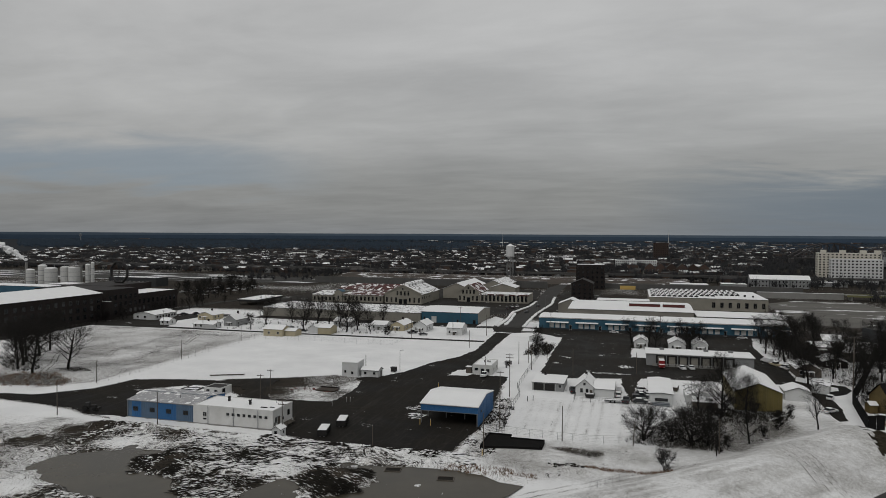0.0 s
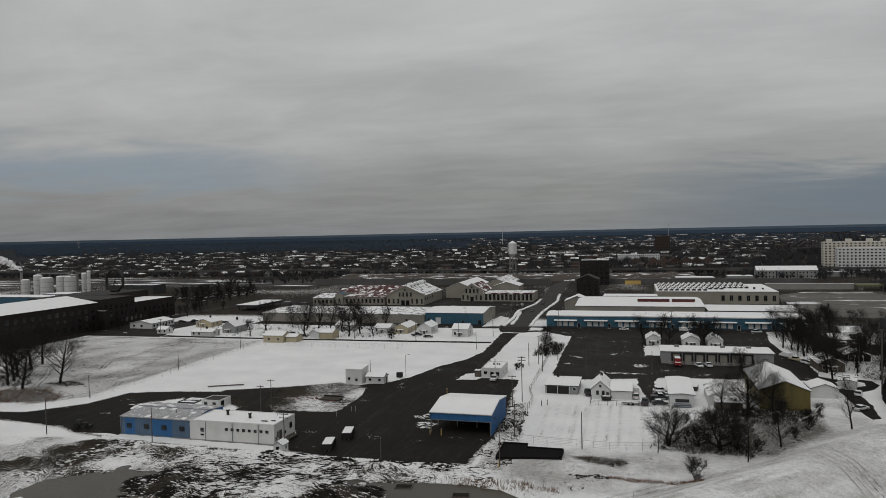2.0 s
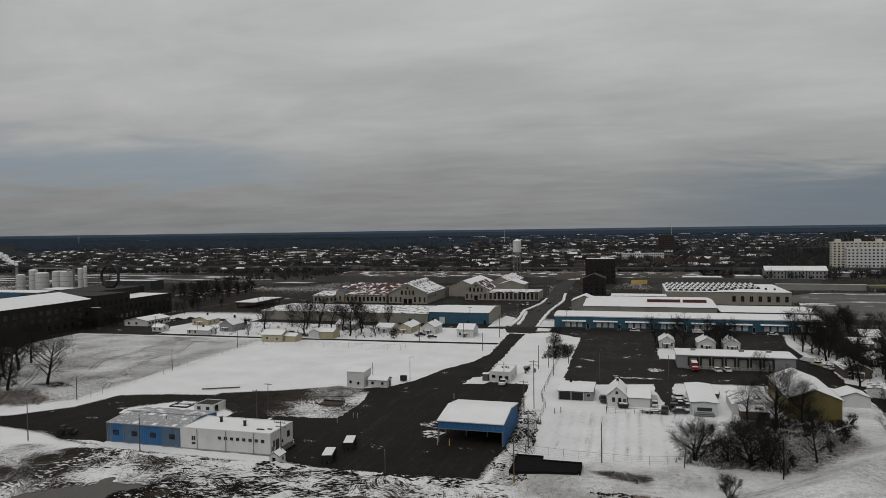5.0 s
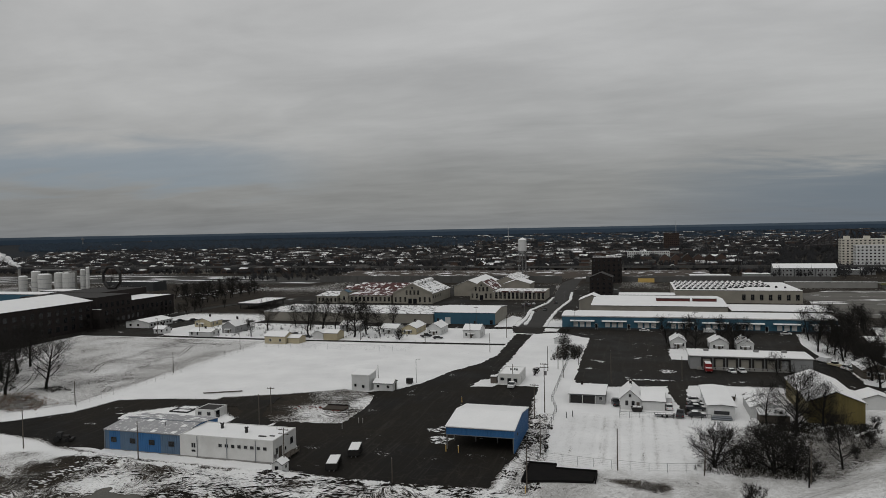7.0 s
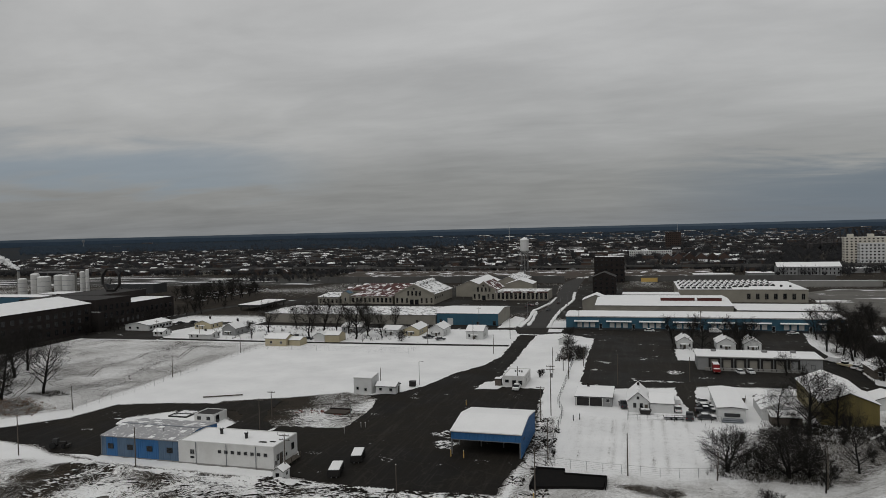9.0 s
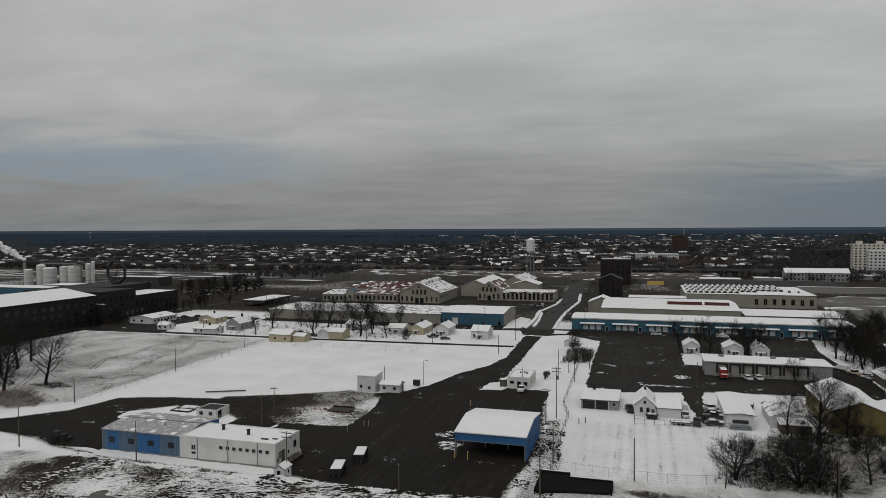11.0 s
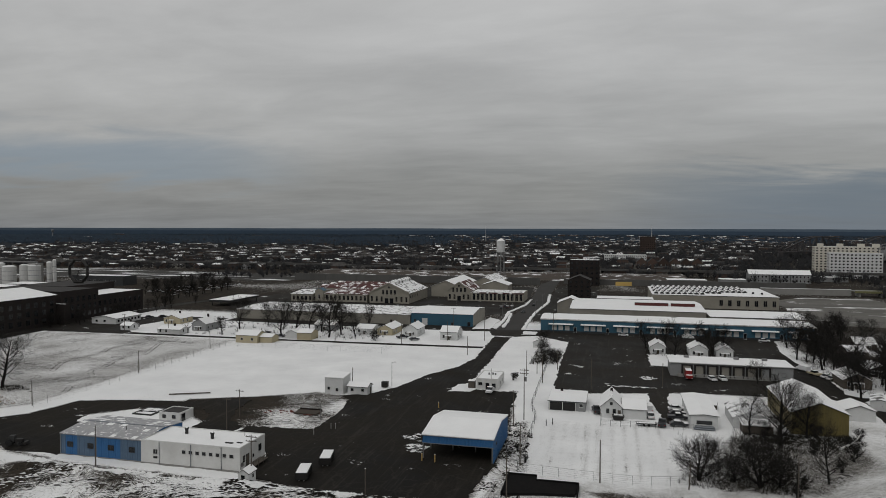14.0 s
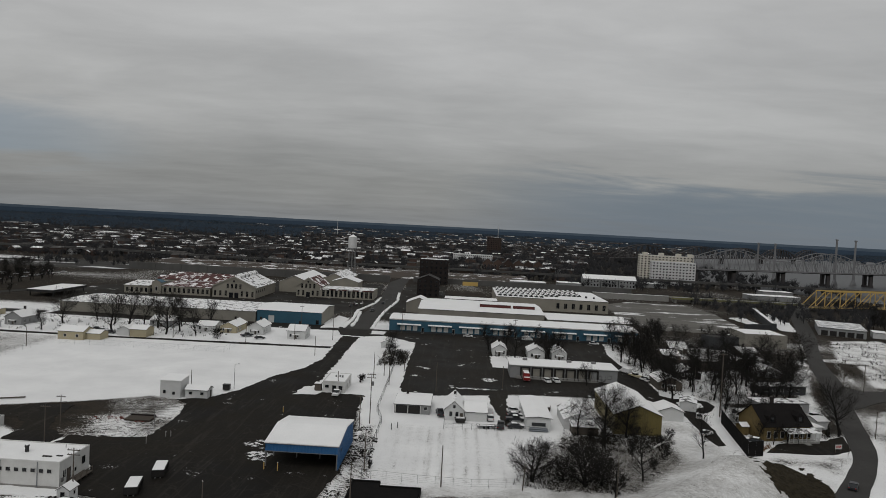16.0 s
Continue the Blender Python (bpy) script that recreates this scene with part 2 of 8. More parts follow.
    "old_concrete": mat("weathered_dark_concrete", (0.115, 0.113, 0.108), (0.070, 0.069, 0.066), 0.9, scale=0.08, fine=1.2, amount=0.8, stretch=(1, 1, 0.3)),
    "rust_red": mat("rust_red_metal", (0.10, 0.026, 0.022), (0.055, 0.018, 0.016), 0.7, scale=0.4, fine=3, amount=0.6),
    "rut": mat("rutted_earth", (0.060, 0.052, 0.040), (0.035, 0.031, 0.025), 0.95, scale=0.6, fine=3, amount=0.8, snow=0.44, snow_scale=0.8, spec=0.05),
    "panel_grey": mat("faded_blue_grey_panel", (0.095, 0.150, 0.225), (0.075, 0.115, 0.165), 0.5, scale=0.4, fine=4, amount=0.7, bump=0.04),
    "olive_steel": mat("olive_steel_paint", (0.17, 0.165, 0.075), (0.11, 0.105, 0.05), 0.6, scale=0.3, fine=2, amount=0.6),
    "slush": mat("trodden_slush", (0.045, 0.043, 0.04), None, 0.9, snow=0.50, snow_scale=0.9, spec=0.05),
    "clod": mat("mud_clods", (0.021, 0.0195, 0.017), (0.034, 0.030, 0.025), 0.95, scale=0.5, fine=3, spec=0.05),
    "red_clay": mat("red_clay_rubble", (0.16, 0.05, 0.04), None, 0.9),
    "rust_bank": mat("rust_brown_bank", (0.074, 0.059, 0.048), (0.046, 0.042, 0.037), 0.95, scale=0.05, fine=0.5, amount=0.9, snow=0.42, snow_scale=0.06, stretch=(1, 3, 3)),
    "hotel_cream": mat("cream_concrete", (0.56, 0.53, 0.46), (0.44, 0.42, 0.37), 0.85, scale=0.1, fine=1.5),
    # far reach of the river, a paler base colour than the near water
    "river_pale": mat("pale_far_water", (0.30, 0.31, 0.32), None, 0.5, scale=0.01, bump=0),
    "steam": mat("white_steam", (0.85, 0.85, 0.85), (0.75, 0.75, 0.75), 1.0, scale=0.1, bump=0, spec=0.0),
    "red": mat("red_paint", (0.35, 0.03, 0.025), None, 0.5, scale=0.5),
    "car_white": mat("white_car_paint", (0.65, 0.65, 0.65), None, 0.3, bump=0, amount=0.15),
    "car_dark": mat("dark_car_paint", (0.03, 0.032, 0.036), None, 0.3, bump=0, amount=0.2),
    "car_red": mat("dark_red_car_paint", (0.22, 0.02, 0.02), None, 0.3, bump=0, amount=0.2),
    "tyre": mat("tyre_rubber", (0.015, 0.015, 0.015), None, 0.9, bump=0),
}



def yard_asphalt(name, dark, worn, tracks, flecks, turn):
    """Old yard paving: worn and damp areas, wheel streaks, cracks with grit, leftover flecks of snow."""
    m = bpy.data.materials.new(name)
    m.use_nodes = True
    nt = m.node_tree
    N, L = nt.nodes.new, nt.links.new
    bs = nt.nodes["Principled BSDF"]
    co = N("ShaderNodeTexCoord").outputs["Object"]

    def noise_(s, d, r, vec=co, warp=0.0):
        n = N("ShaderNodeTexNoise")
        n.inputs["Scale"].default_value, n.inputs["Detail"].default_value, n.inputs["Roughness"].default_value, n.inputs["Distortion"].default_value = s, d, r, warp
        L(vec, n.inputs[0])
        return n.outputs[0]

    def rng(f, a, b, k=1.0):
        n = N("ShaderNodeMapRange")
        n.inputs[1].default_value, n.inputs[2].default_value, n.inputs[4].default_value = a, b, k
        L(f, n.inputs[0])
        return n.outputs[0]

    def mix(f, a, b):
        n = N("ShaderNodeMix")
        n.data_type = "RGBA"
        for i, v in ((0, f), (6, a), (7, b)):
            if isinstance(v, tuple):
                n.inputs[i].default_value = (*v, 1)
            else:
                L(v, n.inputs[i])
        return n.outputs[2]
    mp = N("ShaderNodeMapping")
    mp.inputs["Rotation"].default_value, mp.inputs["Scale"].default_value = (0, 0, radians(turn)), (1.0, 0.06, 1)
    L(co, mp.inputs[0])
    damp = noise_(0.035, 7, 0.62, warp=0.6)
    col = mix(rng(damp, 0.40, 0.62), dark, worn)
    col = mix(rng(noise_(0.75, 6, 0.65, mp.outputs[0], 0.8), 0.52, 0.72, 0.75), col, tracks)
    col = mix(rng(noise_(1.6, 8, 0.75), 0.45, 0.75, 0.55), col, tuple(c * .45 for c in dark))
    vo = N("ShaderNodeTexVoronoi")
    vo.feature = "DISTANCE_TO_EDGE"
    vo.inputs["Scale"].default_value = 0.11
    wob = N("ShaderNodeMix")
    wob.data_type = "VECTOR"
    wob.inputs[0].default_value = 0.06
    L(co, wob.inputs[4])
    nz = N("ShaderNodeTexNoise")
    nz.inputs["Scale"].default_value = 0.3
    L(co, nz.inputs[0])
    sc = N("ShaderNodeVectorMath")
    sc.operation = "SCALE"
    sc.inputs[3].default_value = 60
    L(nz.outputs["Color"], sc.inputs[0])
    L(sc.outputs[0], wob.inputs[5])
    L(wob.outputs[1], vo.inputs["Vector"])
    col = mix(rng(vo.outputs["Distance"], 0.016, 0.0, 0.4), col, tracks)
    if flecks:
        col = mix(rng(noise_(0.11, 9, 0.74, warp=0.5), 1 - flecks, 1.03 - flecks), col, (0.62, 0.62, 0.61))
    L(col, bs.inputs["Base Color"])
    L(rng(damp, 0.62, 0.40, 0.0), bs.inputs["Roughness"])
    rn = nt.nodes[-1]
    rn.inputs[3].default_value, rn.inputs[4].default_value = 0.92, 0.66
    bs.inputs["Specular IOR Level"].default_value = 0.07
    b = N("ShaderNodeBump")
    b.inputs["Strength"].default_value, b.inputs["Distance"].default_value = 0.25, 0.05
    L(noise_(4.0, 6, 0.7), b.inputs["Height"])
    L(b.outputs[0], bs.inputs["Normal"])
    return m


M["asphalt"] = yard_asphalt("yard_asphalt", (0.0078, 0.0070, 0.0060), (0.0235, 0.0208, 0.0170), (0.040, 0.036, 0.030), 0.365, -18)
M["lot_asphalt"] = yard_asphalt("patched_lot_asphalt", (0.016, 0.015, 0.0135), (0.030, 0.027, 0.023), (0.046, 0.042, 0.036), 0.375, 20)

from mathutils import geometry

# ---- building blocks ----


def mesh_ob(name, verts, faces, material, parent=None):
    me = bpy.data.meshes.new(name)
    me.from_pydata(verts, [], faces)
    me.materials.append(M[material] if isinstance(material, str) else material)
    me.update()
    ob = new(name, me)
    if parent:
        ob.parent = parent
    return ob


def part(name, bm, material, parent, label=""):
    """Link a bmesh as one mesh object under a thing or a part."""
    me = bpy.data.meshes.new(name)
    bm.to_mesh(me)
    bm.free()
    me.materials.append(M[material])
    ob = new(name, me)
    if parent:
        ob.parent = parent
    return tagged(ob, label)


def thing(name, label, category, x=0, y=0, z=0, rz=0, group="", kind=""):
    ob = new(name)
    ob.empty_display_size = 0.5
    ob.matrix_world = pose(x, y, z, 0, 0, rz)
    return tagged(ob, label, category, group, kind)


def box(bm, x0, x1, y0, y1, z0, z1, bev=0.0):
    v = [bm.verts.new((x, y, z)) for z in (z0, z1) for y in (y0, y1) for x in (x0, x1)]
    fs = [bm.faces.new([v[i] for i in f]) for f in ((0, 2, 3, 1), (4, 5, 7, 6), (0, 1, 5, 4), (2, 6, 7, 3), (0, 4, 6, 2), (1, 3, 7, 5))]
    if bev:
        es = list({e for f in fs for e in f.edges})
        bmesh.ops.bevel(bm, geom=es, offset=bev, segments=1, affect="EDGES")
    return bm


def boxes(*bs, bev=0.0):
    bm = bmesh.new()
    for b in bs:
        box(bm, *b, bev=bev)
    return bm


def prism(bm, poly, axis, a, b):
    """Extrude a closed 2D outline along an axis ('x', 'y' or 'z') from a to b."""
    def at(p, w):
        return {"x": (w, p[0], p[1]), "y": (p[0], w, p[1]), "z": (p[0], p[1], w)}[axis]
    lo, hi = [bm.verts.new(at(p, a)) for p in poly], [bm.verts.new(at(p, b)) for p in poly]
    n = len(poly)
    bm.faces.new(lo[::-1]), bm.faces.new(hi)
    for i in range(n):
        bm.faces.new((lo[i], lo[(i + 1) % n], hi[(i + 1) % n], hi[i]))
    bmesh.ops.recalc_face_normals(bm, faces=bm.faces)
    return bm


def tube(bm, p, q, r0, r1, n=6):
    """A tapered stick from p to q."""
    p, q = Vector(p), Vector(q)
    d = (q - p).normalized()
    a = d.orthogonal().normalized()
    b = d.cross(a)
    lo, hi = [], []
    for i in range(n):
        w = 2 * math.pi * i / n
        o = a * math.cos(w) + b * math.sin(w)
        lo.append(bm.verts.new(p + o * r0)), hi.append(bm.verts.new(q + o * r1))
    for i in range(n):
        bm.faces.new((lo[i], lo[(i + 1) % n], hi[(i + 1) % n], hi[i]))
    bm.faces.new(lo[::-1]), bm.faces.new(hi)
    return bm


def tubes(*sticks, n=6):
    bm = bmesh.new()
    for s in sticks:
        tube(bm, *s, n=n)
    return bm


def gable_poly(a, b, h, rise, thick, over):
    """Cross-section of a pitched roof slab over the span a..b."""
    c, s = (a + b) / 2, rise / ((b - a) / 2)
    lo = h - over * s
    return [(a - over, lo), (c, h + rise), (b + over, lo), (b + over, lo + thick), (c, h + rise + thick), (a - over, lo + thick)]


def opening(b, kind, face, s, z, w, h, dims, frame_mat="frame", pane_mat="glass", bars=0):
    """A window or door on a face of a block: a proud frame with its pane set back in it."""
    x0, x1, y0, y1 = dims
    t, d = 0.09, 0.07
    bm, bp = bmesh.new(), bmesh.new()

    def put(m, a0, a1, c0, c1, d0, d1):
        if face == "S":
            box(m, x0 + a0, x0 + a1, y0 - d1, y0 - d0, c0, c1)
        elif face == "N":
            box(m, x0 + a0, x0 + a1, y1 + d0, y1 + d1, c0, c1)
        elif face == "E":
            box(m, x1 + d0, x1 + d1, y0 + a0, y0 + a1, c0, c1)
        else:
            box(m, x0 - d1, x0 - d0, y0 + a0, y0 + a1, c0, c1)
    if frame_mat is None:
        put(bm, s - w / 2, s + w / 2, z, z + h, -0.1, 0.05)
        return part(kind, bm, pane_mat, b)
    put(bm, s - w / 2 - t, s - w / 2, z - t, z + h + t, -0.02, d)
    put(bm, s + w / 2, s + w / 2 + t, z - t, z + h + t, -0.02, d)
    put(bm, s - w / 2, s + w / 2, z - t, z, -0.02, d + 0.04)
    put(bm, s - w / 2, s + w / 2, z + h, z + h + t, -0.02, d)
    for i in range(bars):
        m = s - w / 2 + w * (i + 1) / (bars + 1)
        put(bm, m - 0.03, m + 0.03, z, z + h, 0.0, d)
    put(bp, s - w / 2, s + w / 2, z, z + h, -0.02, 0.03)
    f = part(kind, bm, frame_mat, b)
    part("pane" if kind == "window" else "leaf", bp, pane_mat, f)
    return f


def block(name, label, cat, x0, x1, y0, y1, h, wall="white_siding", roof="roof_snow", style="flat", rise=0.0, over=0.35, wins=(), group="", rz=0, snow=True, thick=0.22, eave="dark_roof"):
    """A simple building: solid walls up to a flat or pitched roof with lying snow, and its openings.
    wins: (kind, face, place along the face, sill height, width, height[, frame material, pane material, bars])."""
    w, d = x1 - x0, y1 - y0
    b = thing(name, label, cat, (x0 + x1) / 2, (y0 + y1) / 2, 0, rz, group)
    X0, X1, Y0, Y1 = -w / 2, w / 2, -d / 2, d / 2
    bm = bmesh.new()
    if style == "flat":
        box(bm, X0, X1, Y0, Y1, -0.3, h)
        part("wall", bm, wall, b)
        e, p = 0.28, 0.35
        part("parapet", boxes((X0 - .03, X1 + .03, Y0 - .03, Y0 + e, h, h + p), (X0 - .03, X1 + .03, Y1 - e, Y1 + .03, h, h + p), (X0 - .03, X0 + e, Y0 + e, Y1 - e, h, h + p), (X1 - e, X1 + .03, Y0 + e, Y1 - e, h, h + p)), wall, b)
        part("roof", boxes((X0 + e, X1 - e, Y0 + e, Y1 - e, h, h + 0.2)), roof, b)
    elif style == "slab":
        box(bm, X0, X1, Y0, Y1, -0.3, h)
        part("wall", bm, wall, b)
        part("roof", boxes((X0 - over, X1 + over, Y0 - over, Y1 + over, h, h + 0.14)), eave, b)
        part("roof_snow", boxes((X0 - over + .06, X1 + over - .06, Y0 - over + .06, Y1 + over - .06, h + 0.14, h + 0.3), bev=0.05), roof, b)
    elif style == "mono":
        prism(bm, [(Y0, -0.3), (Y1, -0.3), (Y1, h + rise), (Y0, h)], "x", X0, X1)
        part("wall", bm, wall, b)
        part("roof", prism(bmesh.new(), [(Y0 - over, h), (Y1 + over, h + rise), (Y1 + over, h + rise + thick), (Y0 - over, h + thick)], "x", X0 - over, X1 + over), roof, b)
    else:
        if style == "gable_x":
            prism(bm, [(Y0, -0.3), (Y1, -0.3), (Y1, h), ((Y0 + Y1) / 2, h + rise), (Y0, h)], "x", X0, X1)
            poly, ax, lo, hi = gable_poly(Y0, Y1, h, rise, 0.12, over), "x", X0 - over, X1 + over
        else:
            prism(bm, [(X0, -0.3), (X1, -0.3), (X1, h), ((X0 + X1) / 2, h + rise), (X0, h)], "y", Y0, Y1)
            poly, ax, lo, hi = gable_poly(X0, X1, h, rise, 0.12, over), "y", Y0 - over, Y1 + over
        part("wall", bm, wall, b)
        part("roof", prism(bmesh.new(), poly, ax, lo, hi), eave if snow else roof, b)
        if snow:
            p2 = [(a, z + 0.12) for a, z in poly[:3]] + [(poly[3][0] - .08, poly[3][1] + 0.14), (poly[4][0], poly[4][1] + 0.16), (poly[5][0] + .08, poly[5][1] + 0.14)]
            part("roof_snow", prism(bmesh.new(), p2, ax, lo + 0.06, hi - 0.06), roof, b)
    for o in wins:
        k, f, s, z, ww, hh, *rest = o
        opening(b, k, f, s, z, ww, hh, (X0, X1, Y0, Y1), *rest)
    return b


# ---- ground ----


def smooth(a, b, v):
    t = np.clip((v - a) / (b - a), 0, 1)
    return t * t * (3 - 2 * t)


@functools.lru_cache(maxsize=None)
def noise_table(seed):
    return np.random.RandomState(seed).rand(257, 257)


def value_noise(x, y, cell, seed):
    """Smooth random field on the plane, 0 to 1."""
    tab = noise_table(seed)
    fx, fy = x / cell, y / cell
    ix, iy = np.floor(fx).astype(int), np.floor(fy).astype(int)
    tx, ty = fx - ix, fy - iy
    tx, ty = tx * tx * (3 - 2 * tx), ty * ty * (3 - 2 * ty)
    ix, iy = ix % 256, iy % 256
    a, b, c, d = tab[ix, iy], tab[ix + 1, iy], tab[ix, iy + 1], tab[ix + 1, iy + 1]
    return (a * (1 - tx) + b * tx) * (1 - ty) + (c * (1 - tx) + d * tx) * ty


def seg_dist(x, y, pts):
    """Distance to a broken line."""
    best = np.full(np.shape(x), 1e9)
    for (ax, ay), (bx, by) in zip(pts, pts[1:]):
        dx, dy = bx - ax, by - ay
        t = np.clip(((x - ax) * dx + (y - ay) * dy) / (dx * dx + dy * dy), 0, 1)
        best = np.minimum(best, np.hypot(x - ax - t * dx, y - ay - t * dy))
    return best


def inside(x, y, poly):
    c = np.zeros(np.shape(x), bool)
    n = len(poly)
    for i in range(n):
        (ax, ay), (bx, by) = poly[i], poly[(i + 1) % n]
        if ay == by:
            continue
        c ^= ((ay > y) != (by > y)) & (x < (bx - ax) * (y - ay) / (by - ay) + ax)
    return c


def soft_in(x, y, poly, edge):
    """1 inside the outline, 0 outside, with a soft border of that width."""
    d = seg_dist(x, y, list(poly) + [poly[0]])
    return np.where(inside(x, y, poly), 0.5 + np.minimum(d / edge, 0.5), 0.5 - np.minimum(d / edge, 0.5))


LEVEE = [(-30, 84), (1, 113), (32, 143), (54, 168), (60, 177)]
POND_A = [(-121.5, 106.2), (-121, 115.7), (-113, 122.4), (-111, 128.5), (-107, 127), (-99, 125.5), (-88, 116), (-86, 111), (-83.6, 107), (-76.8, 102.4), (-80, 92), (-93, 97), (-101.3, 99.1), (-110.7, 102.2)]
POND_B = [(-70, 92), (-67.7, 108.2), (-64.1, 117.7), (-60, 128), (-58.1, 131), (-48.9, 131.9), (-31.2, 132.4), (-26.9, 133.4), (-19.7, 128.2), (-14.5, 127.6), (-16.6, 121.8), (-27, 104), (-30, 88)]


def levee_height(x, y):
    d = seg_dist(x, y, LEVEE)
    return 4.2 * (1 - smooth(2.0, 15.0, d))


def ground_height(x, y):
    n = value_noise
    mudzone = (1 - smooth(136, 145, y + 3 * n(x, y, 9, 1))) * smooth(-260, -150, x) * (1 - smooth(-26, -10, x))
    rough = 0.9 * (n(x, y, 5.0, 2) - 0.45) + 0.7 * (n(x, y, 2.1, 3) - 0.5) + 0.35 * (n(x, y, 1.2, 4) - 0.5)
    ridge = 1.0 * np.exp(-((y - 138.5 - 1.5 * np.sin(x * 0.13)) / 2.6) ** 2) * smooth(-90, -80, x) * (1 - smooth(-36, -24, x)) * (0.4 + n(x, y, 3, 5))
    ridge2 = 1.5 * np.exp(-((y - 138.0 + 0.05 * (x + 125)) / 2.6) ** 2) * smooth(-135, -128, x) * (1 - smooth(-104, -98, x)) * (0.4 + n(x, y, 3, 6))
    heaps = 1.9 * np.exp(-(((x + 93.5) / 8.5) ** 2 + ((y - 118) / 5.5) ** 2)) + 2.5 * np.exp(-(((x + 54) / 7.5) ** 2 + ((y - 119) / 8.5) ** 2))
    pond = np.maximum(soft_in(x, y, POND_A, 5.0), soft_in(x, y, POND_B, 5.0))
    h = mudzone * (rough + 0.35) + ridge + ridge2 - pond * 1.3 + heaps * (0.75 + 0.6 * n(x, y, 1.6, 7))
    h = h + 1.5 * np.exp(-(((x + 5.5) / 3.6) ** 2 + ((y - 138.5) / 2.4) ** 2)) * (.7 + .6 * n(x, y, 1.4, 9))
    h = h + levee_height(x, y) + 0.12 * (n(x, y, 14, 8) - 0.5) * (1 - mudzone)
    d = np.hypot(x, y)
    az = np.arctan2(x, y)
    hills = (5 + 2 * np.sin(az * 9 + 1) + np.sin(az * 23)) * smooth(2600, 4800, d)
    return h + hills


LEFT_FIELD = [(-290, 262), (-279, 300), (-172, 300), (-169, 180), (-182, 166), (-215, 178), (-245, 215)]
FURROWED = [(-142, 113), (-141, 126), (-138.5, 137.6), (-134, 141.6), (-112, 140), (-114, 131), (-119.3, 123.5), (-123, 117.3), (-131, 112)]
SCRUB = [(-213, 173), (-196, 166), (-176, 172), (-176, 181), (-195, 190), (-210, 186)]
PATCHY = [(-130, 198), (-112, 206), (-97, 216), (-82, 213), (-78, 194), (-78, 176), (-108, 175), (-121, 184), (-130, 190)]
TOWN_EDGE = 405
LOT_EDGES = [[(-79, 145), (-69, 142.6), (-53, 142.3), (-34, 143.4), (-34, 153), (-32.3, 166), (-33, 185), (-34, 197), (-36, 215)],
             [(-215, 148), (-181, 153.5), (-163, 152), (-151, 150.5), (-143, 147.2), (-129, 144)],
             [(-200, 156), (-174, 160.5), (-163, 173), (-160, 188), (-145, 192.5), (-127, 195.5)],
             [(-24.5, 233), (2, 240), (10, 243), (46, 246)], [(-147, 177), (-138, 185.5), (-120, 189)], [(-129, 143), (-106, 142), (-84, 141.5)]]


SNOWY = [  # open snow among the plots and along the river road
    [(61, 324), (67, 334), (72, 318), (70, 296), (63, 288)],
    [(84, 296), (109, 309), (110, 293), (102, 270), (90, 249), (73, 245), (75, 265)],
    [(80, 240), (89, 246), (77, 218), (73, 217)],
    [(152, 300), (163, 331), (170, 344), (150, 292)], [(154, 288), (160, 300), (176, 336), (196, 338), (205, 325), (172, 286)],
    [(152, 345), (174, 350), (204, 412), (238, 424), (232, 340), (200, 332)], [(140, 306), (148, 322), (154, 340), (150, 342), (138, 316)],
    [(95, 182), (108, 205), (122, 236), (134, 248), (180, 262), (180, 200), (120, 165), (86, 166)],
    [(70, 190), (74, 196), (92, 197), (100, 204), (96, 196), (86, 182), (72, 163), (66, 163), (76, 172), (77, 183)],
    [(92, 326), (112, 322), (126, 340), (130, 356), (112, 362), (96, 350)],
    [(108, 236), (116, 256), (128, 284), (140, 310), (136, 316), (120, 280), (104, 240)]]


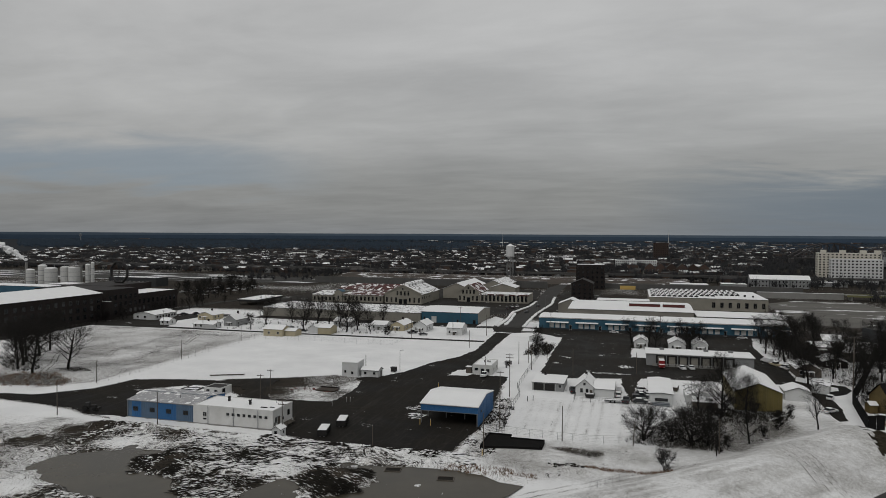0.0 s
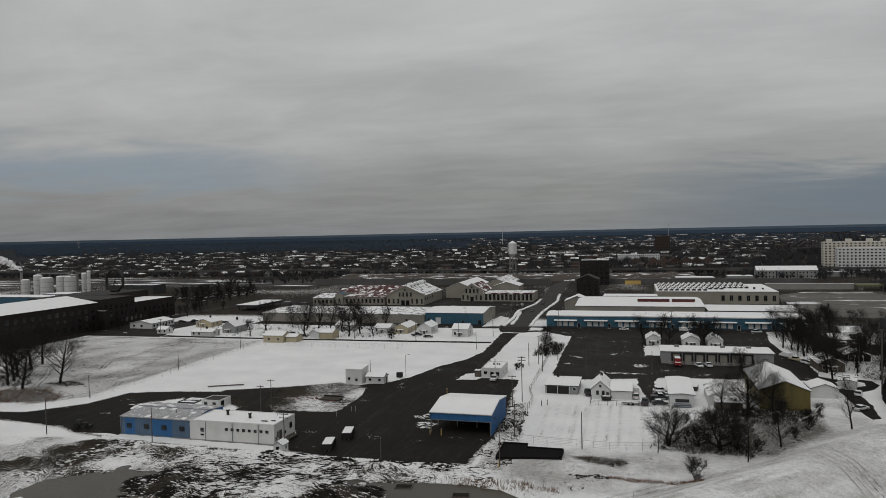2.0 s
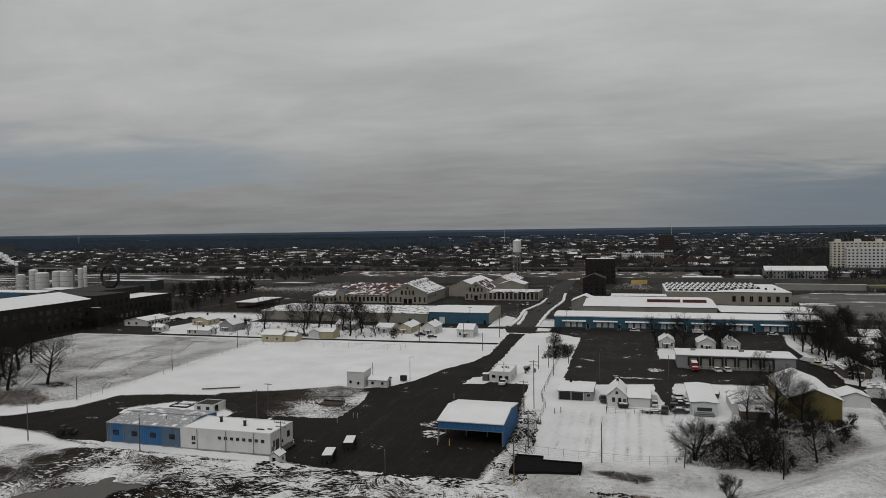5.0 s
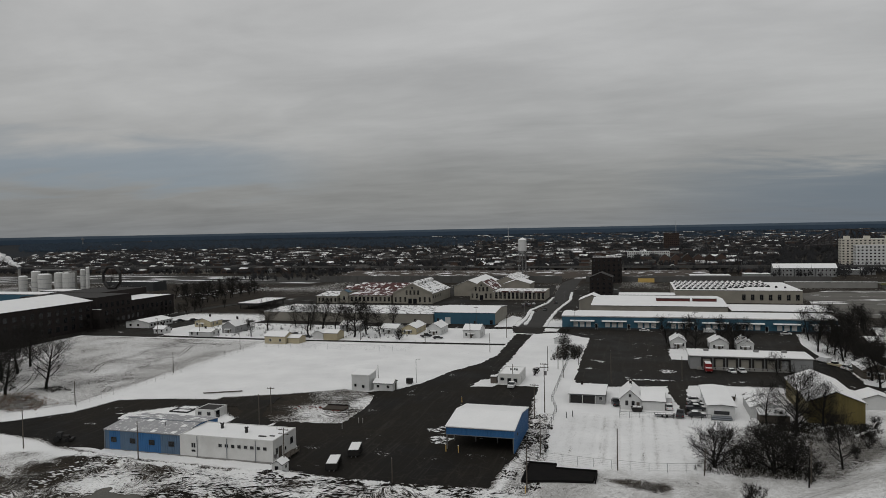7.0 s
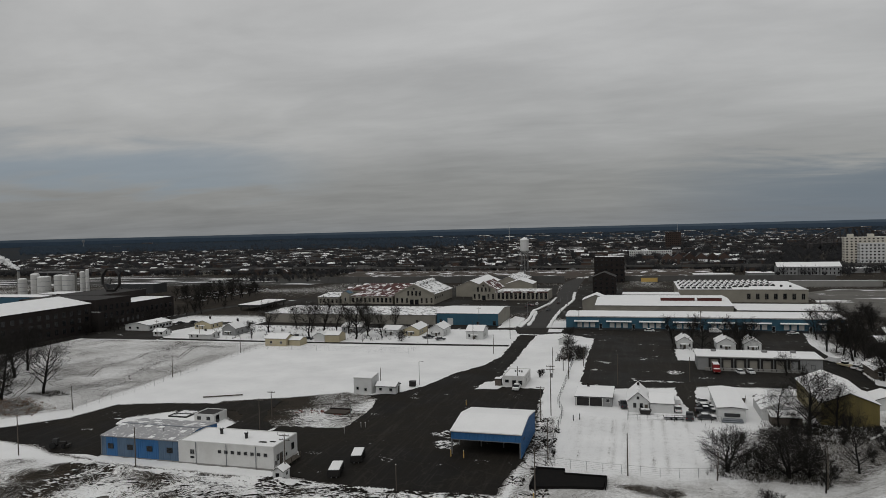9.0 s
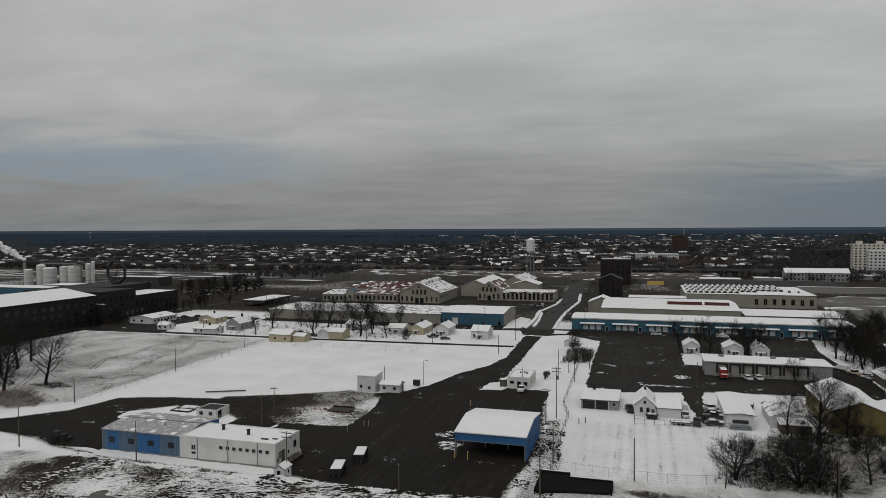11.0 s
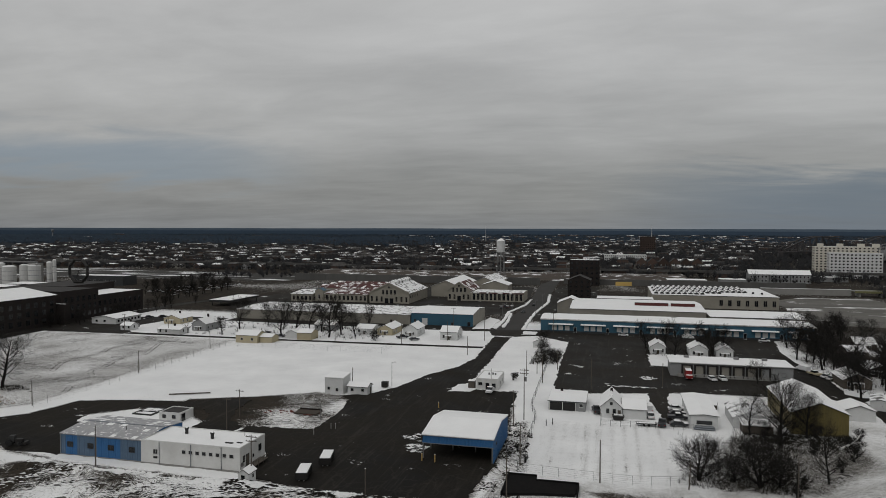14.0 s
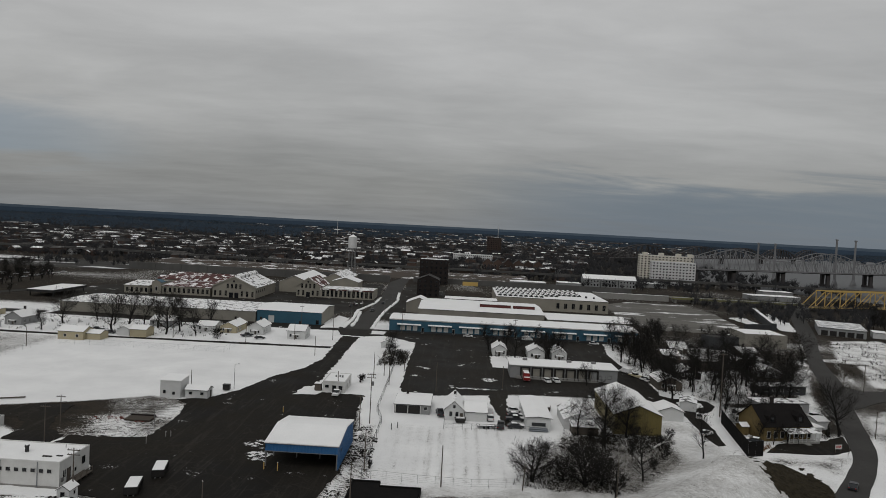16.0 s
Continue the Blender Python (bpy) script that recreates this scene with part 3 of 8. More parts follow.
def bare_share(x, y):
    """How much bare earth shows through the snow, 0 to 1, before fine break-up."""
    n = value_noise
    s = np.full(np.shape(x), 0.10)
    mud = (1 - smooth(138, 148, y + 4 * n(x, y, 7, 11))) * (.12 + .88 * smooth(-178, -138, x + .5 * (y - 120))) * (1 - smooth(-30, -18, x))
    s = np.maximum(s, mud * (0.29 + 0.36 * n(x, y, 8, 12)))
    s = np.maximum(s, (0.42 + .42 * n(x, y, 4, 73)) * soft_in(x, y, FURROWED, 6))
    heap = np.exp(-(((x + 93.5) / 10) ** 2 + ((y - 118) / 6.5) ** 2)) + np.exp(-(((x + 54) / 9) ** 2 + ((y - 119) / 9.5) ** 2))
    s = np.maximum(s, 0.66 * np.minimum(1, heap * 1.6))
    lev = 1 - smooth(3, 16, seg_dist(x, y, LEVEE))
    s = np.maximum(s, 0.38 * (1 - lev) * soft_in(x, y, [(-18, 120), (-34, 143), (-30, 160), (62, 160), (70, 200), (30, 165), (5, 142)], 8))
    s = np.maximum(s, lev * (0.26 + 0.10 * n(x, y, 2.5, 17)))
    track = np.exp(-((seg_dist(x, y, [(-18, 118), (16, 146), (34, 158), (58, 182), (66, 196)]) - 1.0) / 0.6) ** 2)
    s = np.maximum(s, 0.50 * track)
    for off in (-1.0, 1.0):
        s = np.maximum(s, 0.36 * np.exp(-((seg_dist(x, y, [(36 + off, 153), (49 + off, 141), (62 + off, 128)])) / 0.8) ** 2))
    s = np.maximum(s, 0.52 * soft_in(x, y, [(12, 158), (34, 160), (52, 186), (52, 204), (20, 204), (5, 172)], 9))
    s = np.maximum(s, (0.36 + 0.12 * n(x, y, 9, 33)) * soft_in(x, y, LEFT_FIELD, 6))
    for k in range(7):
        c = -268 + k * 14
        wig = c + 9 * np.sin(y * 0.06 + k * 1.7) + 4 * np.sin(y * 0.17 + k) + (y - 250) * 0.35
        s = np.maximum(s, 0.40 * np.exp(-((np.abs(x - wig) - 0.9) / 0.6) ** 2) * soft_in(x, y, LEFT_FIELD, 6) * (n(x, y, 25, 40 + k) > 0.42))
    s = np.maximum(s, 0.56 * soft_in(x, y, SCRUB, 6))
    s = np.maximum(s, (0.47 + 0.25 * smooth(-92, -112, x) + 0.22 * (n(x, y, 6, 19) - 0.5)) * np.minimum(1, 1.5 * soft_in(x, y, PATCHY, 5)))
    for edge in LOT_EDGES:
        s = np.maximum(s, 0.56 * np.exp(-(seg_dist(x, y, edge) / (1.2 + 1.6 * n(x, y, 5, 23))) ** 2))
    s = np.maximum(s, 0.20 + 0.14 * np.exp(-((np.mod(x, 3.2) - 1.6) / 0.5) ** 2) * soft_in(x, y, [(-25, 165), (-24, 200), (6, 203), (5, 165)], 6) * n(x, y, 5, 13) * 2)
    s = np.maximum(s, (0.45 + .25 * n(x, y, 3, 72)) * soft_in(x, y, [(-15, 155), (-8, 157), (0, 156), (3, 151), (-1, 147), (-9, 150)], 5))
    s = np.maximum(s, 0.47 * soft_in(x, y, [(-33, 140), (-33, 200), (-28, 202), (-24, 163), (-24, 140)], 4))
    s = np.maximum(s, (0.50 + 0.3 * n(x, y, 40, 15)) * smooth(360, TOWN_EDGE, y))
    s = np.maximum(s, (0.46 + 0.35 * n(x, y, 30, 16)) * smooth(64, 90, x + 0.2 * (y - 250)) * smooth(200, 225, y))
    for poly in SNOWY:
        w = soft_in(x, y, poly, 3.0)
        s = s * (1 - w) + w * (0.27 + 0.26 * n(x, y, 5, 31))
    s = np.maximum(s, smooth(1400, 1900, np.hypot(x, y)) * 0.85)
    return 0.5 + (s - 0.5) * 1.35


def stubble_share(x, y):
    """How thin the snow lies over standing grass, 0 to 1."""
    n = value_noise
    lev = 1 - smooth(11, 19, seg_dist(x, y, LEVEE))
    u, v = (x + y) * .707, (y - x) * .707
    s = lev * (0.08 + 0.34 * n(x, y, 7, 61) + 0.42 * n(u / 7, v, 1.3, 69))
    east = smooth(4, 24, x + .4 * (165 - y)) * smooth(128, 150, y) * (1 - smooth(205, 235, y)) * (1 - smooth(58, 68, x))
    s = np.maximum(s, east * (0.30 + 0.5 * n(x, y, 9, 62)))
    plot = soft_in(x, y, [(-25, 162), (-25, 203), (6, 204), (6, 162)], 3)
    rows = np.exp(-((np.mod(x + .8 * n(x, y, 11, 63), 2.9) - 1.4) / 0.55) ** 2)
    s = np.maximum(s, plot * (0.12 + 0.40 * rows * (.1 + 1.1 * n(x / 1.5, y / 3, 4, 64))))
    s = np.maximum(s, soft_in(x, y, LEFT_FIELD, 8) * (0.16 + 0.42 * n(x, y, 14, 65)))
    s = np.maximum(s, soft_in(x, y, [(-24, 134), (-30, 160), (10, 162), (44, 168), (30, 148), (4, 130)], 6) * (0.25 + 0.5 * n(x, y, 5, 66)))
    for poly in SNOWY:
        s = np.maximum(s, soft_in(x, y, poly, 3.0) * (0.02 + 0.3 * n(x, y, 7, 68)))
    return np.clip(s, 0, 1)


def ground_lines(near0, near1, step, far):
    """Grid lines: even near by, ever wider apart out to the horizon."""
    a = list(np.arange(near0, near1, step))
    lo, hi, g = [near0], [a[-1]], step
    while lo[-1] > -far or hi[-1] < far:
        g *= 1.13
        if lo[-1] > -far:
            lo.append(max(lo[-1] - g, -far))
        if hi[-1] < far:
            hi.append(min(hi[-1] + g, far))
    return np.array(lo[:0:-1] + a + hi[1:])


def ground_material():
    m = bpy.data.materials.new("snowy_ground")
    m.use_nodes = True
    nt = m.node_tree
    N, L = nt.nodes.new, nt.links.new
    bs = nt.nodes["Principled BSDF"]
    co = N("ShaderNodeTexCoord").outputs["Object"]
    at = N("ShaderNodeAttribute")
    at.attribute_name = "bare"

    def noise_(s, d, r, vec=co):
        n = N("ShaderNodeTexNoise")
        n.inputs["Scale"].default_value, n.inputs["Detail"].default_value, n.inputs["Roughness"].default_value = s, d, r
        L(vec, n.inputs[0])
        return n.outputs[0]

    def mix(f, a, b):
        n = N("ShaderNodeMix")
        n.data_type = "RGBA"
        for i, v in ((0, f), (6, a), (7, b)):
            if isinstance(v, tuple):
                n.inputs[i].default_value = (*v, 1)
            else:
                L(v, n.inputs[i])
        return n.outputs[2]

    def rng(f, a, b):
        n = N("ShaderNodeMapRange")
        n.inputs[1].default_value, n.inputs[2].default_value = a, b
        L(f, n.inputs[0])
        return n.outputs[0]

    def add(a, b, op="ADD"):
        n = N("ShaderNodeMath")
        n.operation = op
        for i, v in enumerate((a, b)):
            if isinstance(v, (int, float)):
                n.inputs[i].default_value = v
            else:
                L(v, n.inputs[i])
        return n.outputs[0]
    # furrows: streaks whose direction wanders over the field
    wob = N("ShaderNodeTexNoise")
    wob.inputs["Scale"].default_value, wob.inputs["Detail"].default_value = 0.05, 2
    L(co, wob.inputs[0])
    ang = add(add(wob.outputs[0], 0.5, "SUBTRACT"), 5.0, "MULTIPLY")
    vr = N("ShaderNodeVectorRotate")
    vr.rotation_type = "Z_AXIS"
    L(co, vr.inputs["Vector"]), L(ang, vr.inputs["Angle"])
    vr.inputs["Center"].default_value = (-70, 125, 0)
    mp = N("ShaderNodeMapping")
    mp.inputs["Rotation"].default_value = (0, 0, radians(15))
    mp.inputs["Scale"].default_value = (0.16, 1.5, 1)
    L(vr.outputs[0], mp.inputs[0])
    brk = add(add(noise_(1.1, 9, 0.75, mp.outputs[0]), 0.95, "MULTIPLY"), add(noise_(0.9, 8, 0.7), 0.25, "MULTIPLY"))
    f = rng(add(at.outputs["Fac"], add(add(brk, 0.6, "SUBTRACT"), 2.2, "MULTIPLY")), 0.45, 0.55)
    snow_c = mix(rng(noise_(0.07, 6, 0.6), 0.3, 0.7), (0.82, 0.82, 0.81), (0.70, 0.70, 0.695))
    # stubble showing through thin snow
    stub = rng(add(noise_(2.6, 6, 0.75), add(at.outputs["Fac"], 0.35, "MULTIPLY")), 0.64, 0.80)
    snow_c = mix(stub, snow_c, (0.20, 0.18, 0.15))
    # grass blades poking through where the cover is thin
    st = N("ShaderNodeAttribute")
    st.attribute_name = "stubble"
    tip = add(add(noise_(3.4, 7, 0.8), 0.75, "MULTIPLY"), add(noise_(0.7, 5, 0.6), 0.25, "MULTIPLY"))
    blades = rng(add(tip, add(st.outputs["Fac"], 0.34, "MULTIPLY")), 0.57, 0.83)
    snow_c = mix(add(blades, 0.82, "MULTIPLY"), snow_c, mix(noise_(0.2, 4, 0.6), (0.15, 0.135, 0.105), (0.10, 0.09, 0.075)))
    earth = mix(rng(noise_(0.12, 6, 0.6), 0.35, 0.65), (0.026, 0.023, 0.019), (0.055, 0.045, 0.034))
    earth = mix(rng(noise_(2.0, 4, 0.6), 0.4, 0.7), earth, (0.014, 0.013, 0.012))
    # far woodland ground: dark tone with blue distance haze mixed into the colour
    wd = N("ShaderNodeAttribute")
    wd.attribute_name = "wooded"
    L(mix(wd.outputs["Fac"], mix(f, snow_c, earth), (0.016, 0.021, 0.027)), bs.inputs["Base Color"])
    bs.inputs["Roughness"].default_value = 0.95
    bs.inputs["Specular IOR Level"].default_value = 0.05
    b = N("ShaderNodeBump")
    b.inputs["Strength"].default_value, b.inputs["Distance"].default_value = 0.35, 0.15
    L(add(noise_(0.9, 6, 0.6), add(f, -0.25, "MULTIPLY")), b.inputs["Height"])
    L(b.outputs[0], bs.inputs["Normal"])
    return m


def make_ground():
    xs, ys = ground_lines(-285, 212, 0.95, 4900), ground_lines(86, 430, 0.95, 4900)
    X, Y = np.meshgrid(xs, ys, indexing="ij")
    r = np.hypot(X, Y)
    k = np.minimum(1, 4900 / np.maximum(r, 1))
    X, Y = X * k, Y * k
    Z = ground_height(X, Y)
    nx, ny = X.shape
    co = np.stack([X, Y, Z], -1).reshape(-1, 3)
    i = np.arange(nx * ny).reshape(nx, ny)
    q = np.stack([i[:-1, :-1], i[1:, :-1], i[1:, 1:], i[:-1, 1:]], -1).reshape(-1, 4)
    me = bpy.data.meshes.new("ground")
    me.vertices.add(len(co))
    me.vertices.foreach_set("co", co.ravel())
    me.loops.add(q.size)
    me.loops.foreach_set("vertex_index", q.ravel().astype(np.int32))
    me.polygons.add(len(q))
    me.polygons.foreach_set("loop_start", np.arange(0, q.size, 4, dtype=np.int32))
    me.polygons.foreach_set("use_smooth", np.ones(len(q), bool))
    a = me.attributes.new("bare", "FLOAT", "POINT")
    a.data.foreach_set("value", bare_share(X, Y).ravel().astype(np.float32))
    sb = me.attributes.new("stubble", "FLOAT", "POINT")
    sb.data.foreach_set("value", stubble_share(X, Y).ravel().astype(np.float32))
    # mask rising with distance, for far woods and the haze painted on them
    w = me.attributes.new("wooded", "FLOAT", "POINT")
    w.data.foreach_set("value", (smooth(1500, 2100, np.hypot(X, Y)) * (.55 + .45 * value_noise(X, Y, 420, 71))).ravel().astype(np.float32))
    me.update()
    me.validate()
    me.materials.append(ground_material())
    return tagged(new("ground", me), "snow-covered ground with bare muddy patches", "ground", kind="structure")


make_ground()


def uneven(poly, step, amp, seed):
    """An outline with its sides cut into steps and frayed."""
    rs = random.Random(seed)
    out = []
    for i, (ax, ay) in enumerate(poly):
        bx, by = poly[(i + 1) % len(poly)]
        n = max(1, int(math.hypot(bx - ax, by - ay) / step))
        for k in range(n):
            t = k / n
            out.append((ax + (bx - ax) * t + rs.uniform(-amp, amp), ay + (by - ay) * t + rs.uniform(-amp, amp)))
    return out


def eased(pts, n=6):
    """A smooth line through the points."""
    out = []
    for i in range(len(pts) - 1):
        a, b, c, d = (Vector(pts[max(0, min(len(pts) - 1, i + k))]) for k in (-1, 0, 1, 2))
        for k in range(n):
            t = k / n
            p = b + (c - a) * (t / 2) + (a * 2 - b * 5 + c * 4 - d) * (t * t / 2) + (b * 3 - a - c * 3 + d) * (t ** 3 / 2)
            out.append((p.x, p.y))
    return out + [tuple(pts[-1])]


def rough_slope(name, label, cat, poly, material, step, lift, seed):
    """A slope of turned earth lying on the ground, lumpy all over."""
    xs, ys = [p[0] for p in poly], [p[1] for p in poly]
    gx, gy = np.meshgrid(np.arange(min(xs), max(xs), step), np.arange(min(ys), max(ys), step))
    q = np.random.RandomState(seed)
    gx, gy = gx + q.uniform(-.3, .3, gx.shape) * step, gy + q.uniform(-.3, .3, gy.shape) * step
    w = np.clip((soft_in(gx, gy, poly, 1.6) - .5) * 2, 0, 1) + .25 * (value_noise(gx, gy, 1.2, seed) - .5)
    gz = ground_height(gx, gy) + lift * w + .35 * w * (value_noise(gx, gy, .9, seed + 1) - .4) + .22 * w * (q.rand(*gx.shape) - .5)
    h, k = gx.shape
    V = [tuple(v) for v in np.stack([gx, gy, gz], -1).reshape(-1, 3)]
    F = [(j * k + i, j * k + i + 1, j * k + k + i + 1, j * k + k + i) for j in range(h - 1) for i in range(k - 1) if w[j, i] > .02 and w[j, i + 1] > .02 and w[j + 1, i] > .02 and w[j + 1, i + 1] > .02]
    return tagged(mesh_ob(name, V, F, material), label, cat, kind="structure")


def sheet(name, label, cat, poly, z, material, step=2.5, amp=0.35, seed=1, thick=0.3):
    """A paved or flooded area: a thin slab let into the ground."""
    o = uneven(poly, step, amp, seed)
    n = len(o)
    pts, _, tris, *_ = geometry.delaunay_2d_cdt([Vector(p) for p in o], [(i, (i + 1) % n) for i in range(n)], [], 1, 1e-4)
    bm = bmesh.new()
    top = [bm.verts.new((p.x, p.y, z)) for p in pts]
    for t in tris:
        bm.faces.new([top[i] for i in t])
    rim = [e for e in bm.edges if len(e.link_faces) == 1]
    ex = bmesh.ops.extrude_edge_only(bm, edges=rim)
    for v in ex["geom"]:
        if isinstance(v, bmesh.types.BMVert):
            v.co.z -= thick
    bmesh.ops.recalc_face_normals(bm, faces=bm.faces)
    return tagged(part(name, bm, material, None, label), category=cat, kind="structure")


sheet("asphalt_lot", "wet dark asphalt yard between the sheds", "yard", [(-79, 145), (-69, 142.6), (-53, 142.3), (-34, 143.4), (-34, 153), (-32.3, 166), (-33, 185), (-34, 197), (-36, 215), (-36.3, 230.3), (-42, 230.6), (-50, 231), (-56, 229), (-57, 235), (-53.4, 240), (-53.6, 280), (-54.5, 316), (-54, 336), (-61.8, 337), (-61.8, 325), (-60.8, 300), (-60, 283), (-63, 264), (-70, 249), (-75, 228), (-80, 218), (-88, 213), (-84, 209.5), (-81, 194), (-81.4, 179), (-94, 177.5), (-99, 177), (-99, 168), (-84, 160), (-82.5, 157), (-82.5, 146)], 0.14, "asphalt", 1.3, 0.45, 1)
sheet("access_road", "wet dark asphalt road beside the blue shed", "road", [(-260, 128), (-215, 148), (-181, 153.5), (-163, 152), (-151, 150.5), (-143, 147.2), (-129, 147), (-129, 162), (-140, 167), (-146, 171), (-147, 177), (-138, 185.5), (-120, 189), (-114, 184), (-112, 172), (-100, 168), (-100, 177), (-106, 181), (-110, 190), (-112, 202), (-121, 201), (-127, 195.5), (-145, 192.5), (-160, 188), (-163, 173), (-174, 160.5), (-200, 156), (-260, 140)], 0.11, "asphalt", 1.4, 0.5, 2)
sheet("cross_road", "narrow dark asphalt lane through the snow", "road", [(-236, 300.5), (-193, 300.5), (-150, 301), (-90, 303.5), (-62, 305), (-62, 308.5), (-90, 307), (-150, 304.5), (-193, 304), (-236, 305)], 0.1, "asphalt", 6, 0.25, 3)
sheet("factory_street", "dark asphalt street and forecourt beside the brick factory", "road", [(-291, 210), (-279, 210), (-281, 298), (-237, 300), (-237, 306), (-250, 318), (-246, 350), (-232, 353), (-218, 354), (-218, 362), (-232, 364), (-262, 358), (-280, 352), (-284, 420), (-268, 480), (-276, 482), (-293, 420)], 0.09, "lot_asphalt", 5, 0.4, 10)
sheet("cross_street", "dark asphalt street in front of the warehouses", "road", [(-215, 354), (-120, 350), (-67, 352), (-64, 340), (-52, 339), (-49, 341), (-43, 344), (-27, 330), (-27, 282), (-26, 240), (-24.5, 233), (2, 240), (10, 243), (46, 246), (62, 246), (63, 262), (61.5, 286), (59.5, 300), (59.5, 328), (63, 352), (66, 374), (90, 372), (90, 395), (82, 396), (81, 366), (-42, 364), (-43, 362), (-52, 361.5), (-66, 362), (-78, 370), (-120, 368), (-215, 366)], 0.12, "lot_asphalt", 2, 0.45, 4)
sheet("house_lane", "dark muddy lane between the garage and the barn", "road", [(2.8, 244), (3.2, 228), (5.5, 214), (6.2, 206), (8.6, 206), (8.8, 216), (8.0, 230), (9.5, 246)], 0.1, "lot_asphalt", 1.5, 0.4, 17)
sheet("main_street", "grey asphalt street leading into the town", "road", [(-65, 358), (-53, 358), (-53.5, 410), (-53, 490), (-57, 640), (-58, 690), (-66, 690), (-72, 640), (-68, 560), (-63, 467), (-65, 407)], 0.16, "road_grey", 8, 0.2, 5)
sheet("station_forecourt", "dark asphalt forecourt round the old station", "yard", [(-246, 404), (-90, 403), (-66.5, 430), (-66.5, 520), (-74, 610), (-150, 612), (-170, 560), (-240, 560), (-262, 480)], 0.07, "lot_asphalt", 8, 0.8, 11)
sheet("east_lot", "dark asphalt parking between street and warehouses", "yard", [(-52, 404), (-43, 388), (-43, 440), (-20, 465), (-20, 625), (-54, 630), (-52.5, 490)], 0.07, "lot_asphalt", 8, 0.5, 12)
LEFT_KERB = eased([(40, 125), (60, 149), (74.3, 167.3), (88.9, 186.9), (96.6, 199.4), (109.5, 229.6), (121, 257), (134.2, 288), (150.2, 328.1), (172, 378), (192, 424), (237, 530), (277, 626)])
RIGHT_KERB = eased([(60, 125), (71, 149), (82.9, 168.7), (93.6, 183.9), (105.4, 203.7), (119.2, 235.3), (131, 262), (144.2, 290.4), (161.1, 336), (181, 380), (203, 426), (250, 535), (290, 626)])
sheet("river_road", "curved grey asphalt road along the levee", "road", LEFT_KERB + RIGHT_KERB[::-1], 0.14, "road_grey", 5, 0.1, 6)
sheet("side_road", "dark wet side road joining the river road", "road", [(126, 250), (136, 258), (150, 268), (205, 287), (205, 296), (158, 281), (145, 280), (143, 286), (135, 270)], 0.13, "road_grey", 4, 0.3, 15)
sheet("paved_apron", "dark wet paved apron before the ochre house", "yard", [(73.5, 197), (91.4, 198), (98.5, 203), (100.5, 208), (103, 216), (96, 211), (80, 205)], 0.12, "asphalt", 2, 0.3, 16)
sheet("driveway", "dark lane looping between the houses", "road", [(57, 323), (59, 312), (61, 293), (64, 283), (62, 258), (62, 253), (65.6, 249.6), (72, 250.4), (76.4, 248.5), (76.8, 242.4), (73.5, 235.8), (67.3, 231), (66.8, 226), (66.3, 213.8), (64.4, 200.8), (62.2, 199.6), (61.4, 204.6), (62.2, 215.6), (62.7, 229.4), (60.3, 237.4), (56.4, 246), (56, 251), (55.6, 272), (53.6, 284), (52, 306)], 0.16, "asphalt", 3, 0.3, 13)
sheet("snow_island", "oval snow island inside the lane's loop", "snow", [(64.7, 243.8), (67, 246), (69.3, 246.6), (73, 245), (72.2, 240.2), (67.6, 236.8), (64.4, 239)], 0.28, "snow", 1.2, 0.25, 14)
sheet("pond", "shallow muddy brown pond", "pond", [(x, y) for x, y in POND_A], -0.25, "mud_water", 3, 0.1, 7, 0.05)
sheet("pond", "shallow grey muddy pond beside the ploughed snow", "pond", [(x, y) for x, y in POND_B], -0.25, "mud_water", 3, 0.1, 8, 0.05)
sheet("gravel_field", "bare brown gravel field behind the warehouses", "field", [(93, 430), (97, 470), (103, 546), (128, 574), (172, 575), (178, 520), (170, 456), (146, 414), (112, 418)], 0.1, "gravel", 10, 1.0, 9)
sheet("rail_field", "bare brown rail land along the highway", "field", [(-760, 600), (-330, 612), (-300, 640), (-300, 690), (-620, 740), (-900, 700)], 0.08, "rail_gravel", 14, 2.0, 14)
# swept snow along the kerbs of the street
for k, line in enumerate(([(-65.5, 360), (-66.5, 395), (-69, 430), (-64, 470), (-64.5, 505)], [(-51.5, 362), (-53, 400), (-53, 440), (-51, 490), (-55, 545)], [(-62.5, 366), (-64, 394), (-67, 424)])):
    pts = [(x - .9, y) for x, y in line] + [(x + .9, y) for x, y in reversed(line)]
    sheet("snow_bank", "low bank of swept snow along the kerb", "snow", pts, 0.55, "snow", 4, 0.35, 20 + k, 0.6)
sheet("snow_verge", "snowy verge beside the depot", "snow", [(-77, 357), (-68, 360), (-69, 395), (-76, 403)], 0.22, "snow", 4, 0.4, 30)
sheet("snow_verge", "snowy verge beside the warehouse", "snow", [(-50, 346), (-43.5, 347), (-43.5, 356), (-50.5, 356)], 0.24, "snow", 3, 0.4, 31)
sheet("snow_verge", "snow island by the gate house", "snow", [(-57.5, 226.5), (-50.5, 227.5), (-50, 231), (-53, 238), (-57, 236)], 0.24, "snow", 2, 0.4, 32)
sheet("snow_verge", "strip of snow before the white building", "snow", [(-128, 144.5), (-106, 143.2), (-81, 142.5), (-82.5, 146.4), (-107, 146.6), (-128, 147.2)], 0.2, "snow", 2, 0.4, 33)
